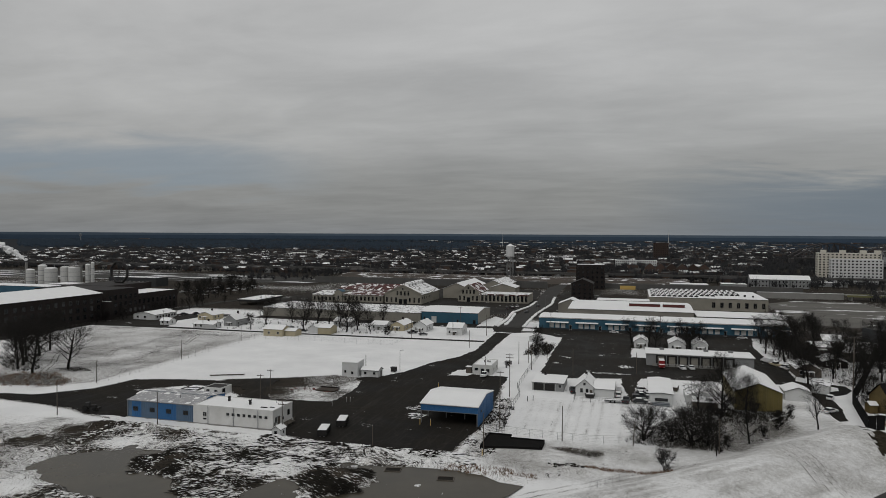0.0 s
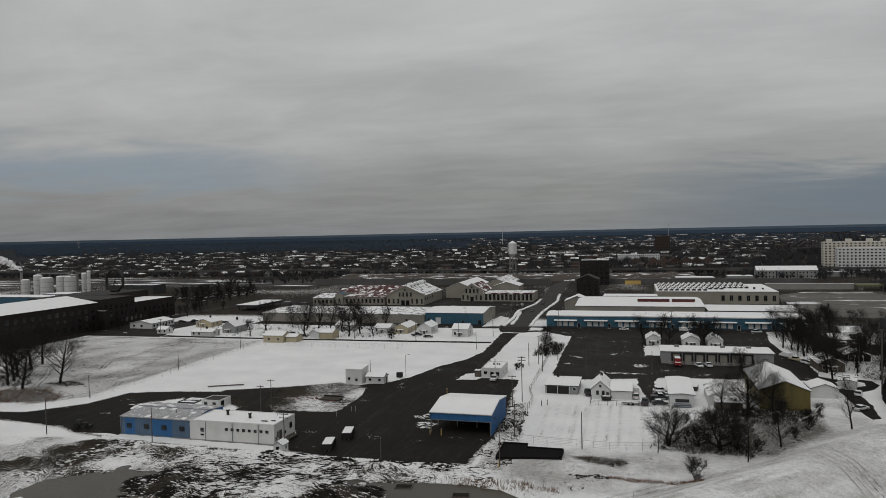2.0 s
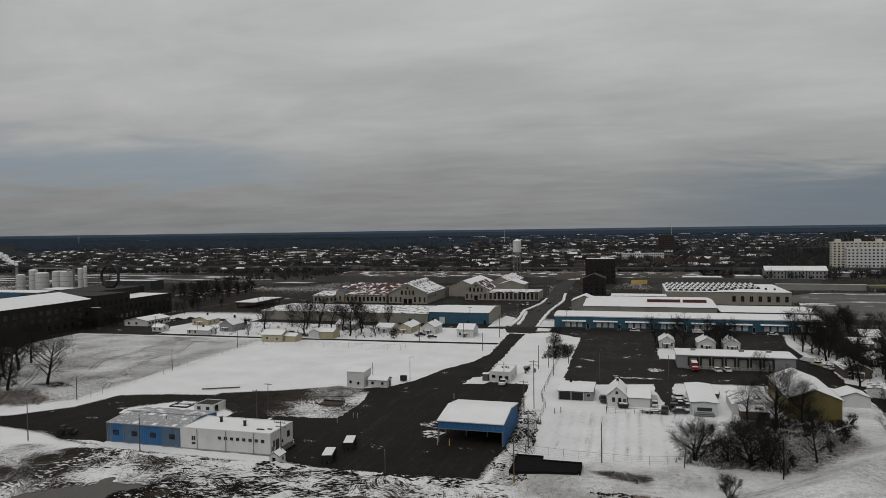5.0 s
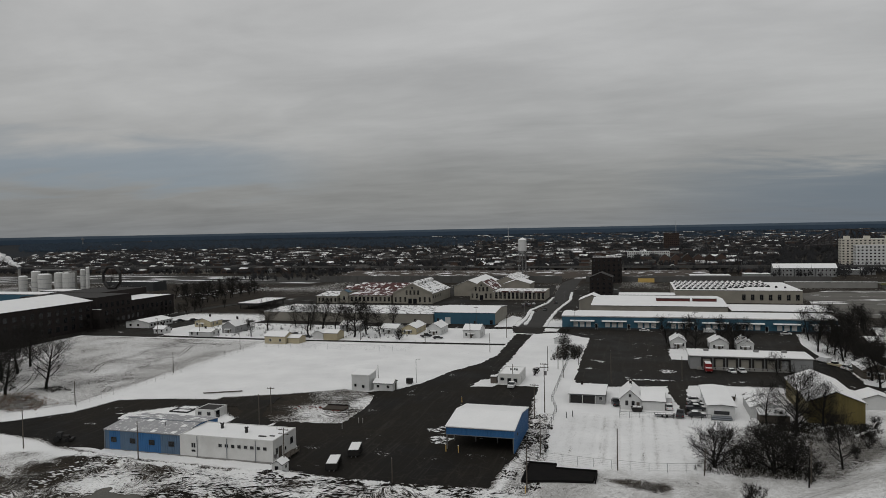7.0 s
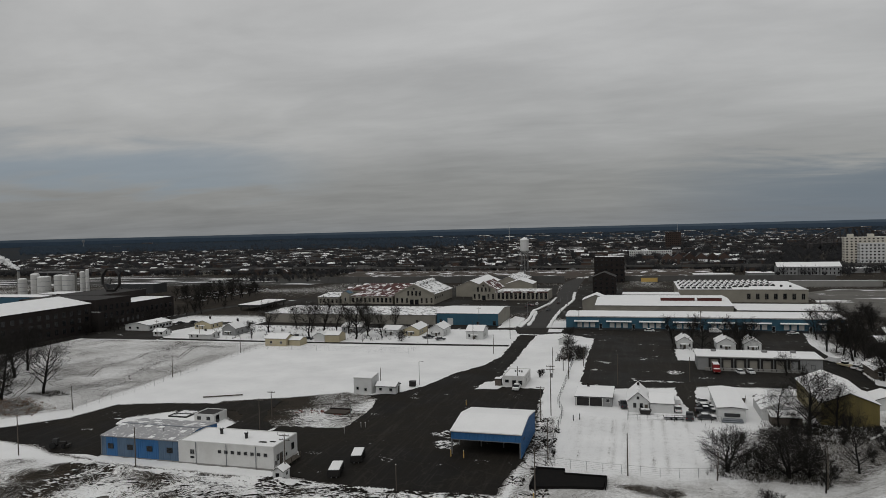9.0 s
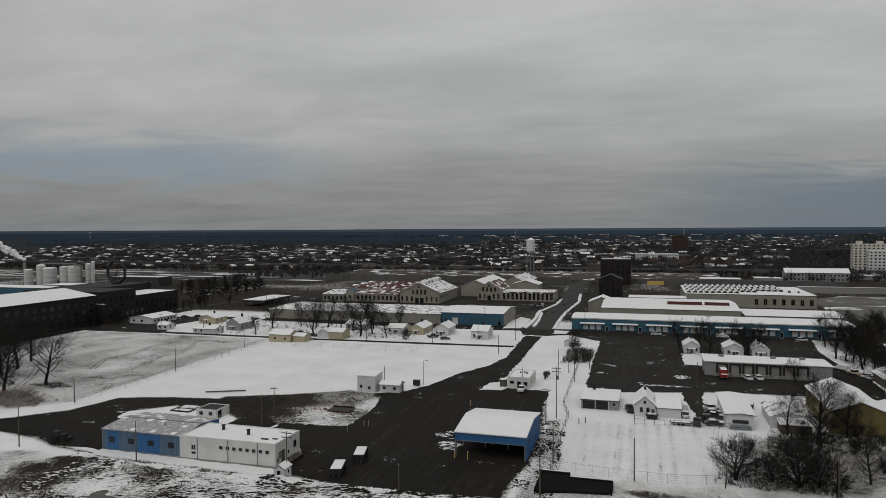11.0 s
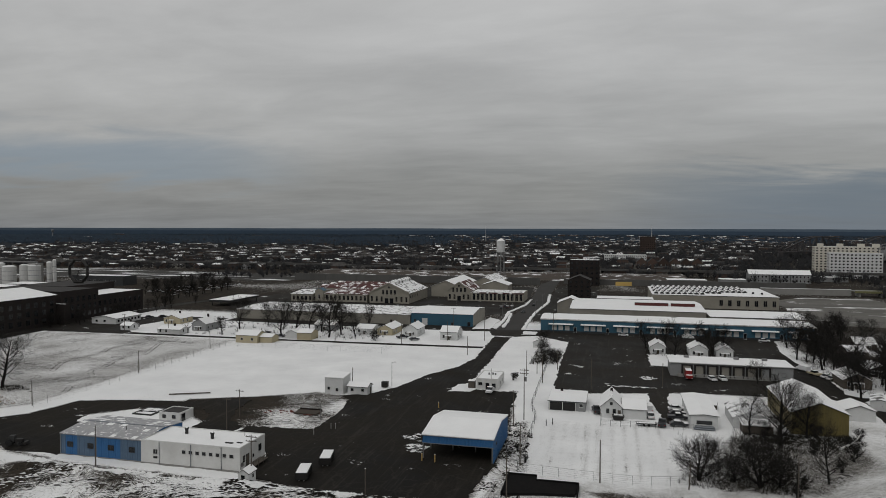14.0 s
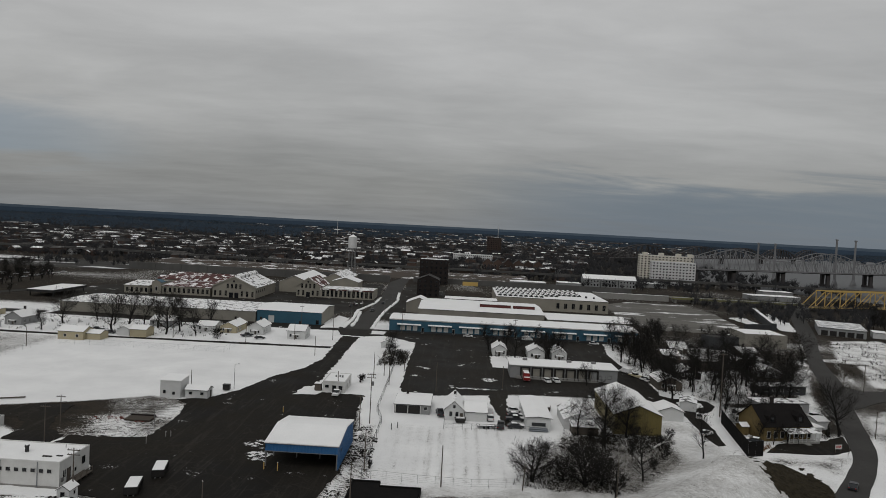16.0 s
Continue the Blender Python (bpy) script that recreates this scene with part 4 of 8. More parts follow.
for k, (x, y, w, d) in enumerate(((-52.0, 172.0, 3.2, 2.0), (-55.5, 178.5, 2.4, 1.6), (-53.8, 181.5, 1.6, .7), (-51.4, 169.0, 2.0, 1.0), (33.5, 283, 9, .8), (-2, 247, 8, 1.0), (4, 262, 3, 3))):
    sheet("snow_patch", "leftover patch of snow on the asphalt", "snow", [(x - w, y), (x - w * .4, y - d), (x + w * .7, y - d * .7), (x + w, y + d * .2), (x + w * .3, y + d), (x - w * .6, y + d * .8)], 0.2, "slush", .45, 0.28, 40 + k, .12)
sheet("snow_plot", "snowy plot around the white houses", "snow", [(6, 285), (6, 306), (14, 310), (38, 306), (48, 300), (46, 286), (12, 284)], 0.22, "snow", 3, 0.5, 50)
for k, o in enumerate(([(193, 510), (190, 467), (187, 461), (181.5, 472), (180, 500)], [(226, 543), (217, 489), (199, 442), (192, 447), (204, 490)], [(132, 398), (150, 396), (170, 425), (166, 432), (140, 410)])):
    sheet("snow_field", "trodden snow beside the flood wall", "snow", o, 0.2, "snow", 3, 1.0, 60 + k)
rough_slope("riprap_slope", "dark turned earth slope at the end of the levee", "slope", [(62.5, 175), (66, 182), (71.3, 189), (73.5, 188), (75.6, 182), (78, 175), (76, 168), (71, 162), (64, 160), (61, 167)], "riprap", .4, .25, 52)



def wheel_tracks(label, line, gauge=.85, width=.3):
    """Two ruts of bare earth pressed through the snow, following the ground."""
    pts = eased(line, 12)
    V, F = [], []
    for s in (-gauge, gauge):
        for i, (x, y) in enumerate(pts):
            (ax, ay), (bx, by) = pts[max(0, i - 1)], pts[min(len(pts) - 1, i + 1)]
            d = math.hypot(bx - ax, by - ay) or 1
            nx, ny = -(by - ay) / d, (bx - ax) / d
            w = width * (.55 + .9 * noise.noise((x * .4, y * .4, s)) ** 2 + .25 * noise.noise((x * 1.3, y * 1.3, s)))
            for e in (-1, 1):
                px, py = x + nx * (s + e * w), y + ny * (s + e * w)
                V.append((px, py, float(ground_height(np.array([px]), np.array([py]))[0]) + .09))
            if i:
                k = len(V) - 4
                F.append((k, k + 2, k + 3, k + 1))
    return tagged(mesh_ob("wheel_tracks", V, F, "rut"), label, "tracks", kind="structure")


wheel_tracks("muddy wheel tracks winding through the snowy field", [(-201, 220), (-210, 235), (-211, 244), (-210, 254), (-214, 264), (-212, 273), (-211, 282), (-216, 294)])
wheel_tracks("muddy wheel tracks doubling back in the snow", [(-173, 196), (-177, 202), (-181, 202), (-182, 209), (-180, 215), (-188, 224), (-189, 232), (-193, 242), (-194, 251), (-191, 256), (-200, 276), (-204, 287)])
wheel_tracks("muddy wheel tracks beside the scrub", [(-186, 181), (-193, 184), (-199, 187), (-205, 194), (-212, 204), (-224, 218), (-229, 226)])
wheel_tracks("faint wheel tracks curving across the field", [(-192, 203), (-203, 207), (-209, 211), (-210, 216), (-210, 224), (-210, 235)], .8, .22)
wheel_tracks("looping wheel tracks in the snow", [(-203, 210), (-199, 212), (-196, 207), (-190, 210), (-185, 208), (-181, 212)], .8, .22)
wheel_tracks("rutted crossing of many wheel tracks", [(-222, 296), (-214, 290), (-206, 286), (-197, 287), (-188, 284)], .9, .4)

for line in ([(36, 160), (38, 155), (40, 150), (44, 139)], [(39.5, 162), (42, 155), (44, 150), (48, 139)]):
    wheel_tracks("thin worn wheel tracks over the snowy levee", line, .8, .08)

# ---- yard buildings ----


def corrugated(bm, x0, x1, y, z0, z1, pitch=0.6, depth=0.07):
    """A sheet of ribbed metal standing along x, facing -y."""
    n = max(2, int((x1 - x0) / pitch))
    pts = []
    for i in range(n):
        a = x0 + (x1 - x0) * i / n
        w = (x1 - x0) / n
        pts += [(a, 0), (a + w * 0.7, 0), (a + w * 0.76, depth), (a + w * 0.94, depth)]
    pts.append((x1, 0))
    lo = [bm.verts.new((a, y - d, z0)) for a, d in pts]
    hi = [bm.verts.new((a, y - d, z1)) for a, d in pts]
    for i in range(len(pts) - 1):
        bm.faces.new((lo[i], lo[i + 1], hi[i + 1], hi[i]))
    back = [bm.verts.new((x, y + 0.05, z)) for x, z in ((x0, z0), (x1, z0), (x1, z1), (x0, z1))]
    bm.faces.new(back[::-1])
    return bm


def blue_shed():
    b = thing("metal_shed", "blue and grey ribbed metal shed with patchy snowy roof", "shed", -117.6, 154.4)
    X0, X1, Y0, Y1, h = -10.7, 10.7, -7.2, 7.2, 4.9
    part("wall", prism(bmesh.new(), [(Y0 + .1, -.3), (Y1 - .1, -.3), (Y1 - .1, h), (0, h + 0.8), (Y0 + .1, h)], "x", X0 + .1, X1 - .1), "blue", b)
    for a, c, m in ((X0, -9.4, "panel_grey"), (-9.4, -6.3, "blue"), (-6.3, -1.1, "panel_grey"), (-1.1, 5.0, "blue"), (5.0, X1, "panel_grey")):
        part("wall_panel", corrugated(bmesh.new(), a, c, Y0 + .04, 0.1, h), m, b)
    part("west_panel", boxes((X0 - .02, X0 + .1, Y0, Y1, 0, h)), "galv", b)
    part("trim", boxes((X0 - .1, X1 + .1, Y0 - .16, Y0 - .05, h - .22, h + .02), (X0 - .08, X0 + .12, Y0 - .12, Y0, 0, h), (X1 - .1, X1 + .06, Y0 - .12, Y0, 0, h)), "galv", b)
    part("base_strip", boxes((X0 - .05, X1 + .05, Y0 - .1, Y0 + .05, -.2, .28)), "concrete", b)
    # roof sheets, with squares of snow caught between the laps
    rq = random.Random(6)
    n = 12
    for i in range(n):
        w = (X1 - X0 + .4) / n
        a = X0 - .2 + i * w
        for sgn in (-1, 1):
            e = Y0 - .25 if sgn < 0 else Y1 + .25
            part("roof_sheet", prism(bmesh.new(), [(e, h - .02), (0, h + .82), (0, h + .92), (e, h + .08)], "x", a, a + w - .04), "old_metal", b)
            for k in range(4):
                t0, t1 = (k + rq.uniform(.08, .3)) / 4, (k + rq.uniform(.78, 1.0)) / 4
                if rq.random() < .72:
                    continue
                p = lambda t: (e * (1 - t), h + .09 + .84 * t)
                q0, q1 = p(t0), p(t1)
                part("snow_patch", prism(bmesh.new(), [q0, q1, (q1[0], q1[1] + .05), (q0[0], q0[1] + .05)], "x", a + rq.uniform(.05, .35), a + w - rq.uniform(.05, .4)), "roof_snow", b)
    part("ridge_cap", boxes((X0 - .25, X1 + .25, -.25, .25, h + .9, h + .98)), "galv", b)
    part("vent_pipe", tubes(((3.4, -3.2, h + .3), (3.4, -3.2, h + 1.4), .1, .1)), "steel", b)
    for s in (2.6, 8.0, 13.3, 18.7):
        opening(b, "window", "S", s, 2.1, 1.35, 1.0, (X0, X1, Y0 - .05, Y1), "dark_frame", "glass", 1)
    return b


def white_block():
    x0, x1, y0, y1, h = -106.9, -83.0, 146.7, 157.2, 4.9
    wins = [("window", "S", 3.6, 2.4, 1.0, 1.0, "frame", "glass", 1), ("window", "S", 3.6, 1.55, 0.8, 0.25, "dark_frame")]
    for i in range(8):
        wins.append(("window", "S", 10.6 + i * 1.62, 3.0, 0.85, 0.72, "frame", "glass", 0))
    wins += [("window", "E", 1.6, 1.7, 0.9, 1.5, "frame", "glass", 1), ("door", "E", 3.1, 0.75, 1.1, 2.3, "dark_frame", "wood"), ("window", "E", 8.3, 2.3, 1.0, 1.3, "dark_frame", "glass", 1), ("window", "E", 5.4, 1.6, .7, .8)]
    b = block("office_building", "white block building with small windows and snowy flat roof", "building", x0, x1, y0, y1, h, "white_paint", "roof_snow", "flat", wins=wins)
    X0, X1, Y0, Y1 = -11.95, 11.95, -5.25, 5.25
    part("plinth", boxes((X0 - .05, X1 + .05, Y0 - .06, Y0, -.2, .45), (X1, X1 + .06, Y0 - .06, Y1, -.2, .45)), "concrete", b)
    for x in (-7.4, 0.3, 7.6):
        part("downpipe", tubes(((X0 + 12 + x, Y0 - .12, .3), (X0 + 12 + x, Y0 - .12, h + .2), .07, .07)), "galv", b)
    for x, y in ((-5.2, 1.4), (2.4, -.4)):
        st = part("vent_stack", tubes(((x, y, h), (x, y, h + 1.3), .36, .36), ((x, y, h + 1.3), (x, y, h + 1.55), .48, .42), n=12), "dark_frame", b)
        part("cap", tubes(((x, y, h + 1.55), (x, y, h + 1.66), .3, .1), n=12), "roof_snow", st)
    part("roof_pipe", tubes(((8.2, 3.2, h), (8.2, 3.2, h + .9), .06, .06)), "steel", b)
    part("roof_hatch", boxes((6.8, 8.6, -2.6, -2.1, h + .2, h + .36)), "dark_roof", b)
    part("roof_hatch", boxes((9.2, 10.4, -1.9, -1.5, h + .2, h + .36)), "dark_roof", b)
    # timber landing by the end door
    part("landing", boxes((X1, X1 + 1.9, Y0 + 2.2, Y0 + 8.6, .62, .74)), "wood", b)
    for y in (2.3, 4.3, 6.4, 8.4):
        part("landing_post", boxes((X1 + 1.75, X1 + 1.87, Y0 + y, Y0 + y + .12, 0, 1.65)), "wood", b)
    part("landing_rail", boxes((X1 + 1.74, X1 + 1.88, Y0 + 2.2, Y0 + 8.6, 1.58, 1.68)), "wood", b)
    part("meter_box", boxes((X1, X1 + .3, Y0 + .5, Y0 + 1.0, 1.2, 2.0)), "steel", b)
    return b


def drive_through_shed():
    b = thing("open_shed", "open-fronted blue metal shed with a snow-covered pitched roof", "shed", -40.6, 175.0)
    X0, X1, Y0, Y1, h, r = -8.0, 8.0, -10.0, 10.0, 5.3, 1.35
    part("east_wall", prism(bmesh.new(), [(Y0, .2), (Y1, .2), (Y1, h), (0, h + r), (Y0, h)], "x", X1 - .12, X1), "blue", b)
    for i in range(26):
        y = Y0 + .4 + i * .77
        z = h + r * (1 - abs(y) / 10) - .1
        part("wall_rib", boxes((X1, X1 + .05, y, y + .12, .2, z)), "blue", b)
    part("back_wall", boxes((X0, X1 - .12, Y1 - .12, Y1, .1, h)), "galv", b)
    part("fascia", corrugated(bmesh.new(), X0, X1, Y0, h - 1.65, h), "blue", b)
    part("fascia_trim", boxes((X0 - .05, X1 + .05, Y0 - .12, Y0 - .07, h - 1.78, h - 1.62), (X0 - .05, X1 + .05, Y0 - .14, Y0 - .07, h - .1, h + .05)), "galv", b)
    part("gable_panel", prism(bmesh.new(), [(Y0, h - 1.2), (Y1, h - 1.2), (Y1, h), (0, h + r), (Y0, h)], "x", X0, X0 + .1), "blue", b)
    for x in (X0 + .15, -2.6, 2.7, X1 - .3):
        for y in (Y0 + .2, Y0 + 6.7, Y0 + 13.3, Y1 - .3):
            if abs(x) < 5 and y < Y0 + 1:
                continue
            part("post", boxes((x - .13, x + .13, y - .13, y + .13, 0, h)), "steel", b)
    for y in (-6.6, 0, 6.6):
        part("roof_beam", prism(bmesh.new(), [(X0, h - .35), (X1 - .2, h - .35), (X1 - .2, h), (X0, h)], "y", y - .08, y + .08), "steel", b)
    poly = gable_poly(Y0, Y1, h, r, .14, .3)
    part("roof", prism(bmesh.new(), poly, "x", X0 - .2, X1 + .2), "galv", b)
    p2 = [(a, z + .14) for a, z in poly[:3]] + [(a, z + .2) for a, z in poly[3:]]
    part("roof_snow", prism(bmesh.new(), p2, "x", X0 - .15, X1 + .15), "roof_snow", b)
    part("opening_sign", boxes((X1 + .06, X1 + .12, -7.2, -5.9, 3.4, 3.9)), "dark_frame", b)
    return b


def dumpster(x, y, label):
    b = thing("roll_off_container", label, "container", x, y, 0.14, 15)
    part("body", prism(bmesh.new(), [(-1.2, .25), (1.2, .25), (1.25, 1.65), (-1.25, 1.65)], "y", 0, 5.6), "black", b)
    for i in range(8):
        part("rib", boxes((-1.33, 1.33, .2 + i * .7, .32 + i * .7, .3, 1.55)), "black", b)
    for y in (-.06, 5.54):
        part("end_rail", boxes((-1.32, 1.32, y, y + .12, 1.5, 1.68)), "black", b)
    for x in (-.6, .4):
        part("skid", boxes((x, x + .2, 0, 5.6, 0, .25)), "steel", b)
    part("snow_load", boxes((-1.15, 1.15, .08, 5.52, 1.65, 1.82), bev=.06), "roof_snow", b)
    return b


def vehicle(name, label, x, y, rz, paint, kind="car", snow=True, z=0.13, group=""):
    """A parked vehicle of plain shape: body, cabin, glass, four wheels, lights."""
    b = thing(name, label, "vehicle", x, y, z, rz, group)
    L_, W = {"car": (4.6, 1.8), "pickup": (5.4, 1.95), "van": (5.2, 2.0), "box": (6.5, 2.3)}[kind]
    a, w = L_ / 2, W / 2
    if kind == "car":
        side = [(-a, .35), (a, .35), (a, .75), (a * .55, .92), (-a * .75, .95), (-a, .8)]
        cab = [(a * .5, .9), (a * .15, 1.42), (-a * .5, 1.44), (-a * .85, .92)]
    elif kind == "pickup":
        side = [(-a, .45), (a, .45), (a, .95), (a * .45, 1.1), (-a, 1.1)]
        cab = [(a * .45, 1.08), (a * .2, 1.75), (-a * .25, 1.75), (-a * .3, 1.08)]
    elif kind == "van":
        side = [(-a, .4), (a, .4), (a, .95), (a * .7, 1.1), (-a, 1.1)]
        cab = [(a * .72, 1.08), (a * .45, 1.95), (-a * .98, 1.95), (-a, 1.08)]
    else:
        side = [(-a, .6), (a, .6), (a, 1.5), (a * .7, 1.6), (-a, 1.2)]
        cab = [(a * .5, 1.0), (a * .5, 2.9), (-a, 2.9), (-a, 1.0)]
    part("body", prism(bmesh.new(), side, "y", -w, w), paint, b)
    c = part("cabin", prism(bmesh.new(), cab, "y", -w * .88, w * .88), "glass" if kind in ("car", "pickup") else paint, b)
    xs = [p[0] for p in cab]
    zt = max(p[1] for p in cab)
    flat = [p[0] for p in cab if p[1] > zt - .05]
    part("roof", boxes((min(flat) - .05, max(flat) + .05, -w * .86, w * .86, zt, zt + .06), bev=.02), "roof_snow" if snow else paint, c)
    if kind == "van":
        part("windscreen", boxes((a * .5, a * .62, -w * .8, w * .8, 1.3, 1.75)), "glass", c)
    if snow:
        part("snow_on_bonnet", boxes((a * .55, a * .95, -w * .85, w * .85, side[2][1] + .08, side[2][1] + .2), bev=.04), "roof_snow", b)
    for sx in (-.62, .62):
        for sy in (-1, 1):
            wh = part("wheel", tubes(((sx * a, sy * (w - .22), .33), (sx * a, sy * (w + .02), .33), .33, .33), n=12), "tyre", b)
            part("rim", tubes(((sx * a, sy * (w + .0), .33), (sx * a, sy * (w + .035), .33), .2, .18), n=10), "steel", wh)
    for sy in (-.7, .7):
        part("headlight", boxes((a - .02, a + .03, sy * w - .16, sy * w + .16, .62, .78)), "frame", b)
        part("tail_light", boxes((-a - .03, -a + .02, sy * w - .12, sy * w + .12, .62, .8)), "red", b)
    return b


blue_shed()
white_block()
drive_through_shed()
dumpster(-68.4, 145.3, "black roll-off container with snow lying in it")
dumpster(-67.4, 154.6, "black roll-off container with a white snow top on the asphalt")
block("guard_shed", "small white shed with a pitched snowy roof and a dark door", "shed", -80.0, -77.7, 141.0, 143.9, 2.3, "white_siding", "roof_snow", "gable_y", 0.75, .2, wins=[("door", "S", 1.1, 0.05, .8, 1.9, "frame", "glass"), ("window", "E", 1.7, 1.1, .6, .7)])
block("outbuilding", "low white block outbuilding with a dark flat roof", "outbuilding", -124.2, -118.0, 176.0, 182.0, 2.1, "white_paint", "dark_roof", "flat", wins=[("window", "S", 1.5, 1.0, .9, .7, "dark_frame"), ("window", "S", 4.4, 1.0, .9, .7, "dark_frame"), ("door", "E", 1.5, .1, 1.4, 1.85, "dark_frame", "glass")])
block("white_tall_shed", "tall plain white shed with two small windows", "shed", -94.0, -88.0, 214.6, 220.8, 5.0, "white_siding", "roof_snow", "mono", .5, .15, wins=[("window", "S", 1.3, 1.3, .8, .9), ("window", "S", 4.0, 1.0, .8, .9), ("door", "E", 1.8, .1, .9, 2.0, "frame", "white_siding")])
block("site_office", "small white cabin with two dark windows and snowy roof", "cabin", -86.9, -80.4, 215.6, 219.7, 2.5, "white_siding", "roof_snow", "gable_x", .8, .3, wins=[("window", "S", 1.5, 1.1, .9, .8), ("window", "S", 4.9, 1.1, .9, .8), ("door", "E", 2.6, .1, .85, 1.9, "dark_frame", "wood")])
b = block("gate_house", "white block gate house with flat parapet roof", "building", -49.7, -42.7, 231.6, 243.8, 3.3, "white_paint", "roof_snow", "flat", wins=[("window", "S", 1.3, 1.5, 1.2, .9), ("door", "S", 3.6, .1, 1.0, 2.1, "dark_frame", "glass"), ("window", "S", 5.6, .9, 1.2, 1.3), ("window", "E", 4.0, 1.2, 1.0, 1.0), ("window", "E", 8.5, 1.2, 1.0, 1.0)])
for x, y in ((-.8, .5), (.4, .9), (1.3, .2)):
    part("roof_vent", boxes((x, x + .5, y, y + .5, 3.4, 4.1)), "steel", b)
block("tool_shed", "small brown wooden tool shed", "shed", -52.4, -50.4, 232.0, 234.2, 2.3, "wood", "roof_snow", "slab", over=.15)
vehicle("pickup_truck", "white pickup truck with snow on its roof", -44.7, 228.2, -90, "car_white", "pickup")

# ruined foundations
b = thing("foundation_pit", "dark roofless foundation with low walls in the snow", "foundation", -132.4, 182.9)
for q in ((-3.0, 3.0, -3.4, -3.1), (-3.0, 3.0, 3.1, 3.4), (-3.0, -2.7, -3.1, 3.1), (2.7, 3.0, -3.1, 3.1), (-2.7, 2.7, -.6, -.4)):
    part("low_wall", boxes((*q, -.2, .38)), "dark_frame", b)
part("floor", boxes((-2.7, 2.7, -3.1, 3.1, 0, .2)), "thin_snow", b)
b = thing("sunken_slab", "black sunken concrete slab edged with snow", "slab", 0, 0)
part("slab", prism(bmesh.new(), [(-28, 148.6), (-21, 150.3), (-14.4, 151.2), (-14.2, 156.4), (-22.3, 156.4), (-22.7, 158.8), (-28.2, 158.6)], "z", 0, .55), "tarred", b)
part("kerb", boxes((-28.2, -22.5, 158.7, 159.0, 0, .95), (-22.5, -14.0, 156.5, 156.8, 0, .9), (-14.2, -13.9, 151, 156.5, 0, .8), (-28.4, -28.1, 148.6, 158.8, 0, .8)), "tarred", b)
part("kerb_snow", boxes((-28.2, -22.5, 158.8, 159.1, .95, 1.02), (-22.3, -14.0, 156.6, 156.9, .9, .97)), "roof_snow", b)

# ---- residential plots beside the yard ----
b = block("flat_roofed_house", "low grey house with an open car port and snowy flat roof", "house", -25.2, -15.0, 213.3, 226.5, 2.5, "grey_siding", "roof_snow", "slab", over=.3, eave="dark_frame", wins=[("window", "S", 9.0, 1.2, .9, .9)])
# solid black panel painting the shade inside the open car port
part("carport_void", boxes((-4.9, 2.4, -6.75, -6.5, .1, 2.3)), "black", b)
for x in (-4.8, -1.2, 2.4):
    part("post", boxes((x - .1, x + .1, -6.95, -6.75, 0, 2.5)), "frame", b)
part("chimney", boxes((-2.6, -1.9, 4.8, 5.5, 2.5, 3.8)), "brick", b)
b = block("gabled_house", "grey-white gabled house with snow on a steep roof", "house", -10.8, -5.2, 209.0, 221.5, 3.0, "white_siding", "roof_snow", "gable_y", 2.4, .35, wins=[("window", "S", 1.9, 1.2, .8, 1.3), ("window", "S", 3.6, 1.2, .8, 1.3), ("window", "S", 2.8, 3.5, .7, .8), ("door", "S", 4.9, .2, .8, 2.0, "frame", "wood")])
part("chimney", boxes((-.3, .4, 1.5, 2.2, 4.4, 6.3)), "brick", b)
part("fallen_shingles", boxes((-.6, .5, -4.0, -1.5, 5.1, 5.75)), "thin_snow", b)
block("garage_wing", "low white garage with broad snowy roof", "garage", -5.0, 1.2, 209.2, 221.0, 2.6, "white_siding", "roof_snow", "gable_x", 1.3, .3)
b = block("pole_barn", "long low barn with a snow-covered roof and open side", "barn", 11.8, 18.3, 204.0, 226.8, 3.5, "white_siding", "roof_snow", "gable_y", .3, .5, wins=[("window", "S", 3.3, 1.4, 3.6, .7, "dark_frame")])
# stacked pallets at the barn's end, as plain bevelled boxes
part("boat", boxes((-2.6, 2.6, -12.9, -11.6, .2, .6), bev=.12), "galv", b)
part("boat", boxes((-2.3, 2.4, -12.8, -11.7, .7, 1.05), bev=.1), "galv", b)
block("cluttered_house", "small white house with broken snowy roof", "house", 22.5, 30.5, 207.0, 221.0, 2.9, "white_siding", "thin_snow", "gable_y", 1.7, .3, snow=False, wins=[("window", "S", 2.0, 1.0, 1.0, 1.1), ("window", "S", 5.6, 1.0, 1.0, 1.1)])
block("lean_to", "open lean-to with a snowy roof", "shed", 24.0, 31.0, 202.5, 206.7, 2.2, "wood", "roof_snow", "mono", .5, .3)
b = block("yellow_barn", "large yellow ribbed-metal barn with a snowy gable roof", "barn", 35.8, 48.6, 205.3, 233.0, 5.6, "olive", "roof_snow", "gable_y", 2.5, .4)
for i in range(20):
    x = -6.2 + i * .64
    part("rib", boxes((x, x + .1, -13.93, -13.85, 0, 5.6 + 2.5 * (1 - abs(x) / 6.4) - .15)), "olive", b)
wins = []
for i in range(7):
    wins.append(("dock_door", "S", 5.4 + i * 4.15, 1.1, 2.4, 2.7, "black", "tan"))
wins += [("door", "S", 32.8, .2, 1.0, 2.1, "dark_frame", "glass"), ("window", "S", 36.2, 1.5, 1.2, 1.1, "dark_frame"), ("window", "E", 4.0, 1.5, 1.2, 1.0)]
b = block("loading_dock_building", "long grey depot with black-framed loading doors and snowy roof", "depot", 11.8, 50.8, 268.4, 281.0, 4.7, "grey_siding", "roof_snow", "slab", over=.5, wins=wins, eave="frame")
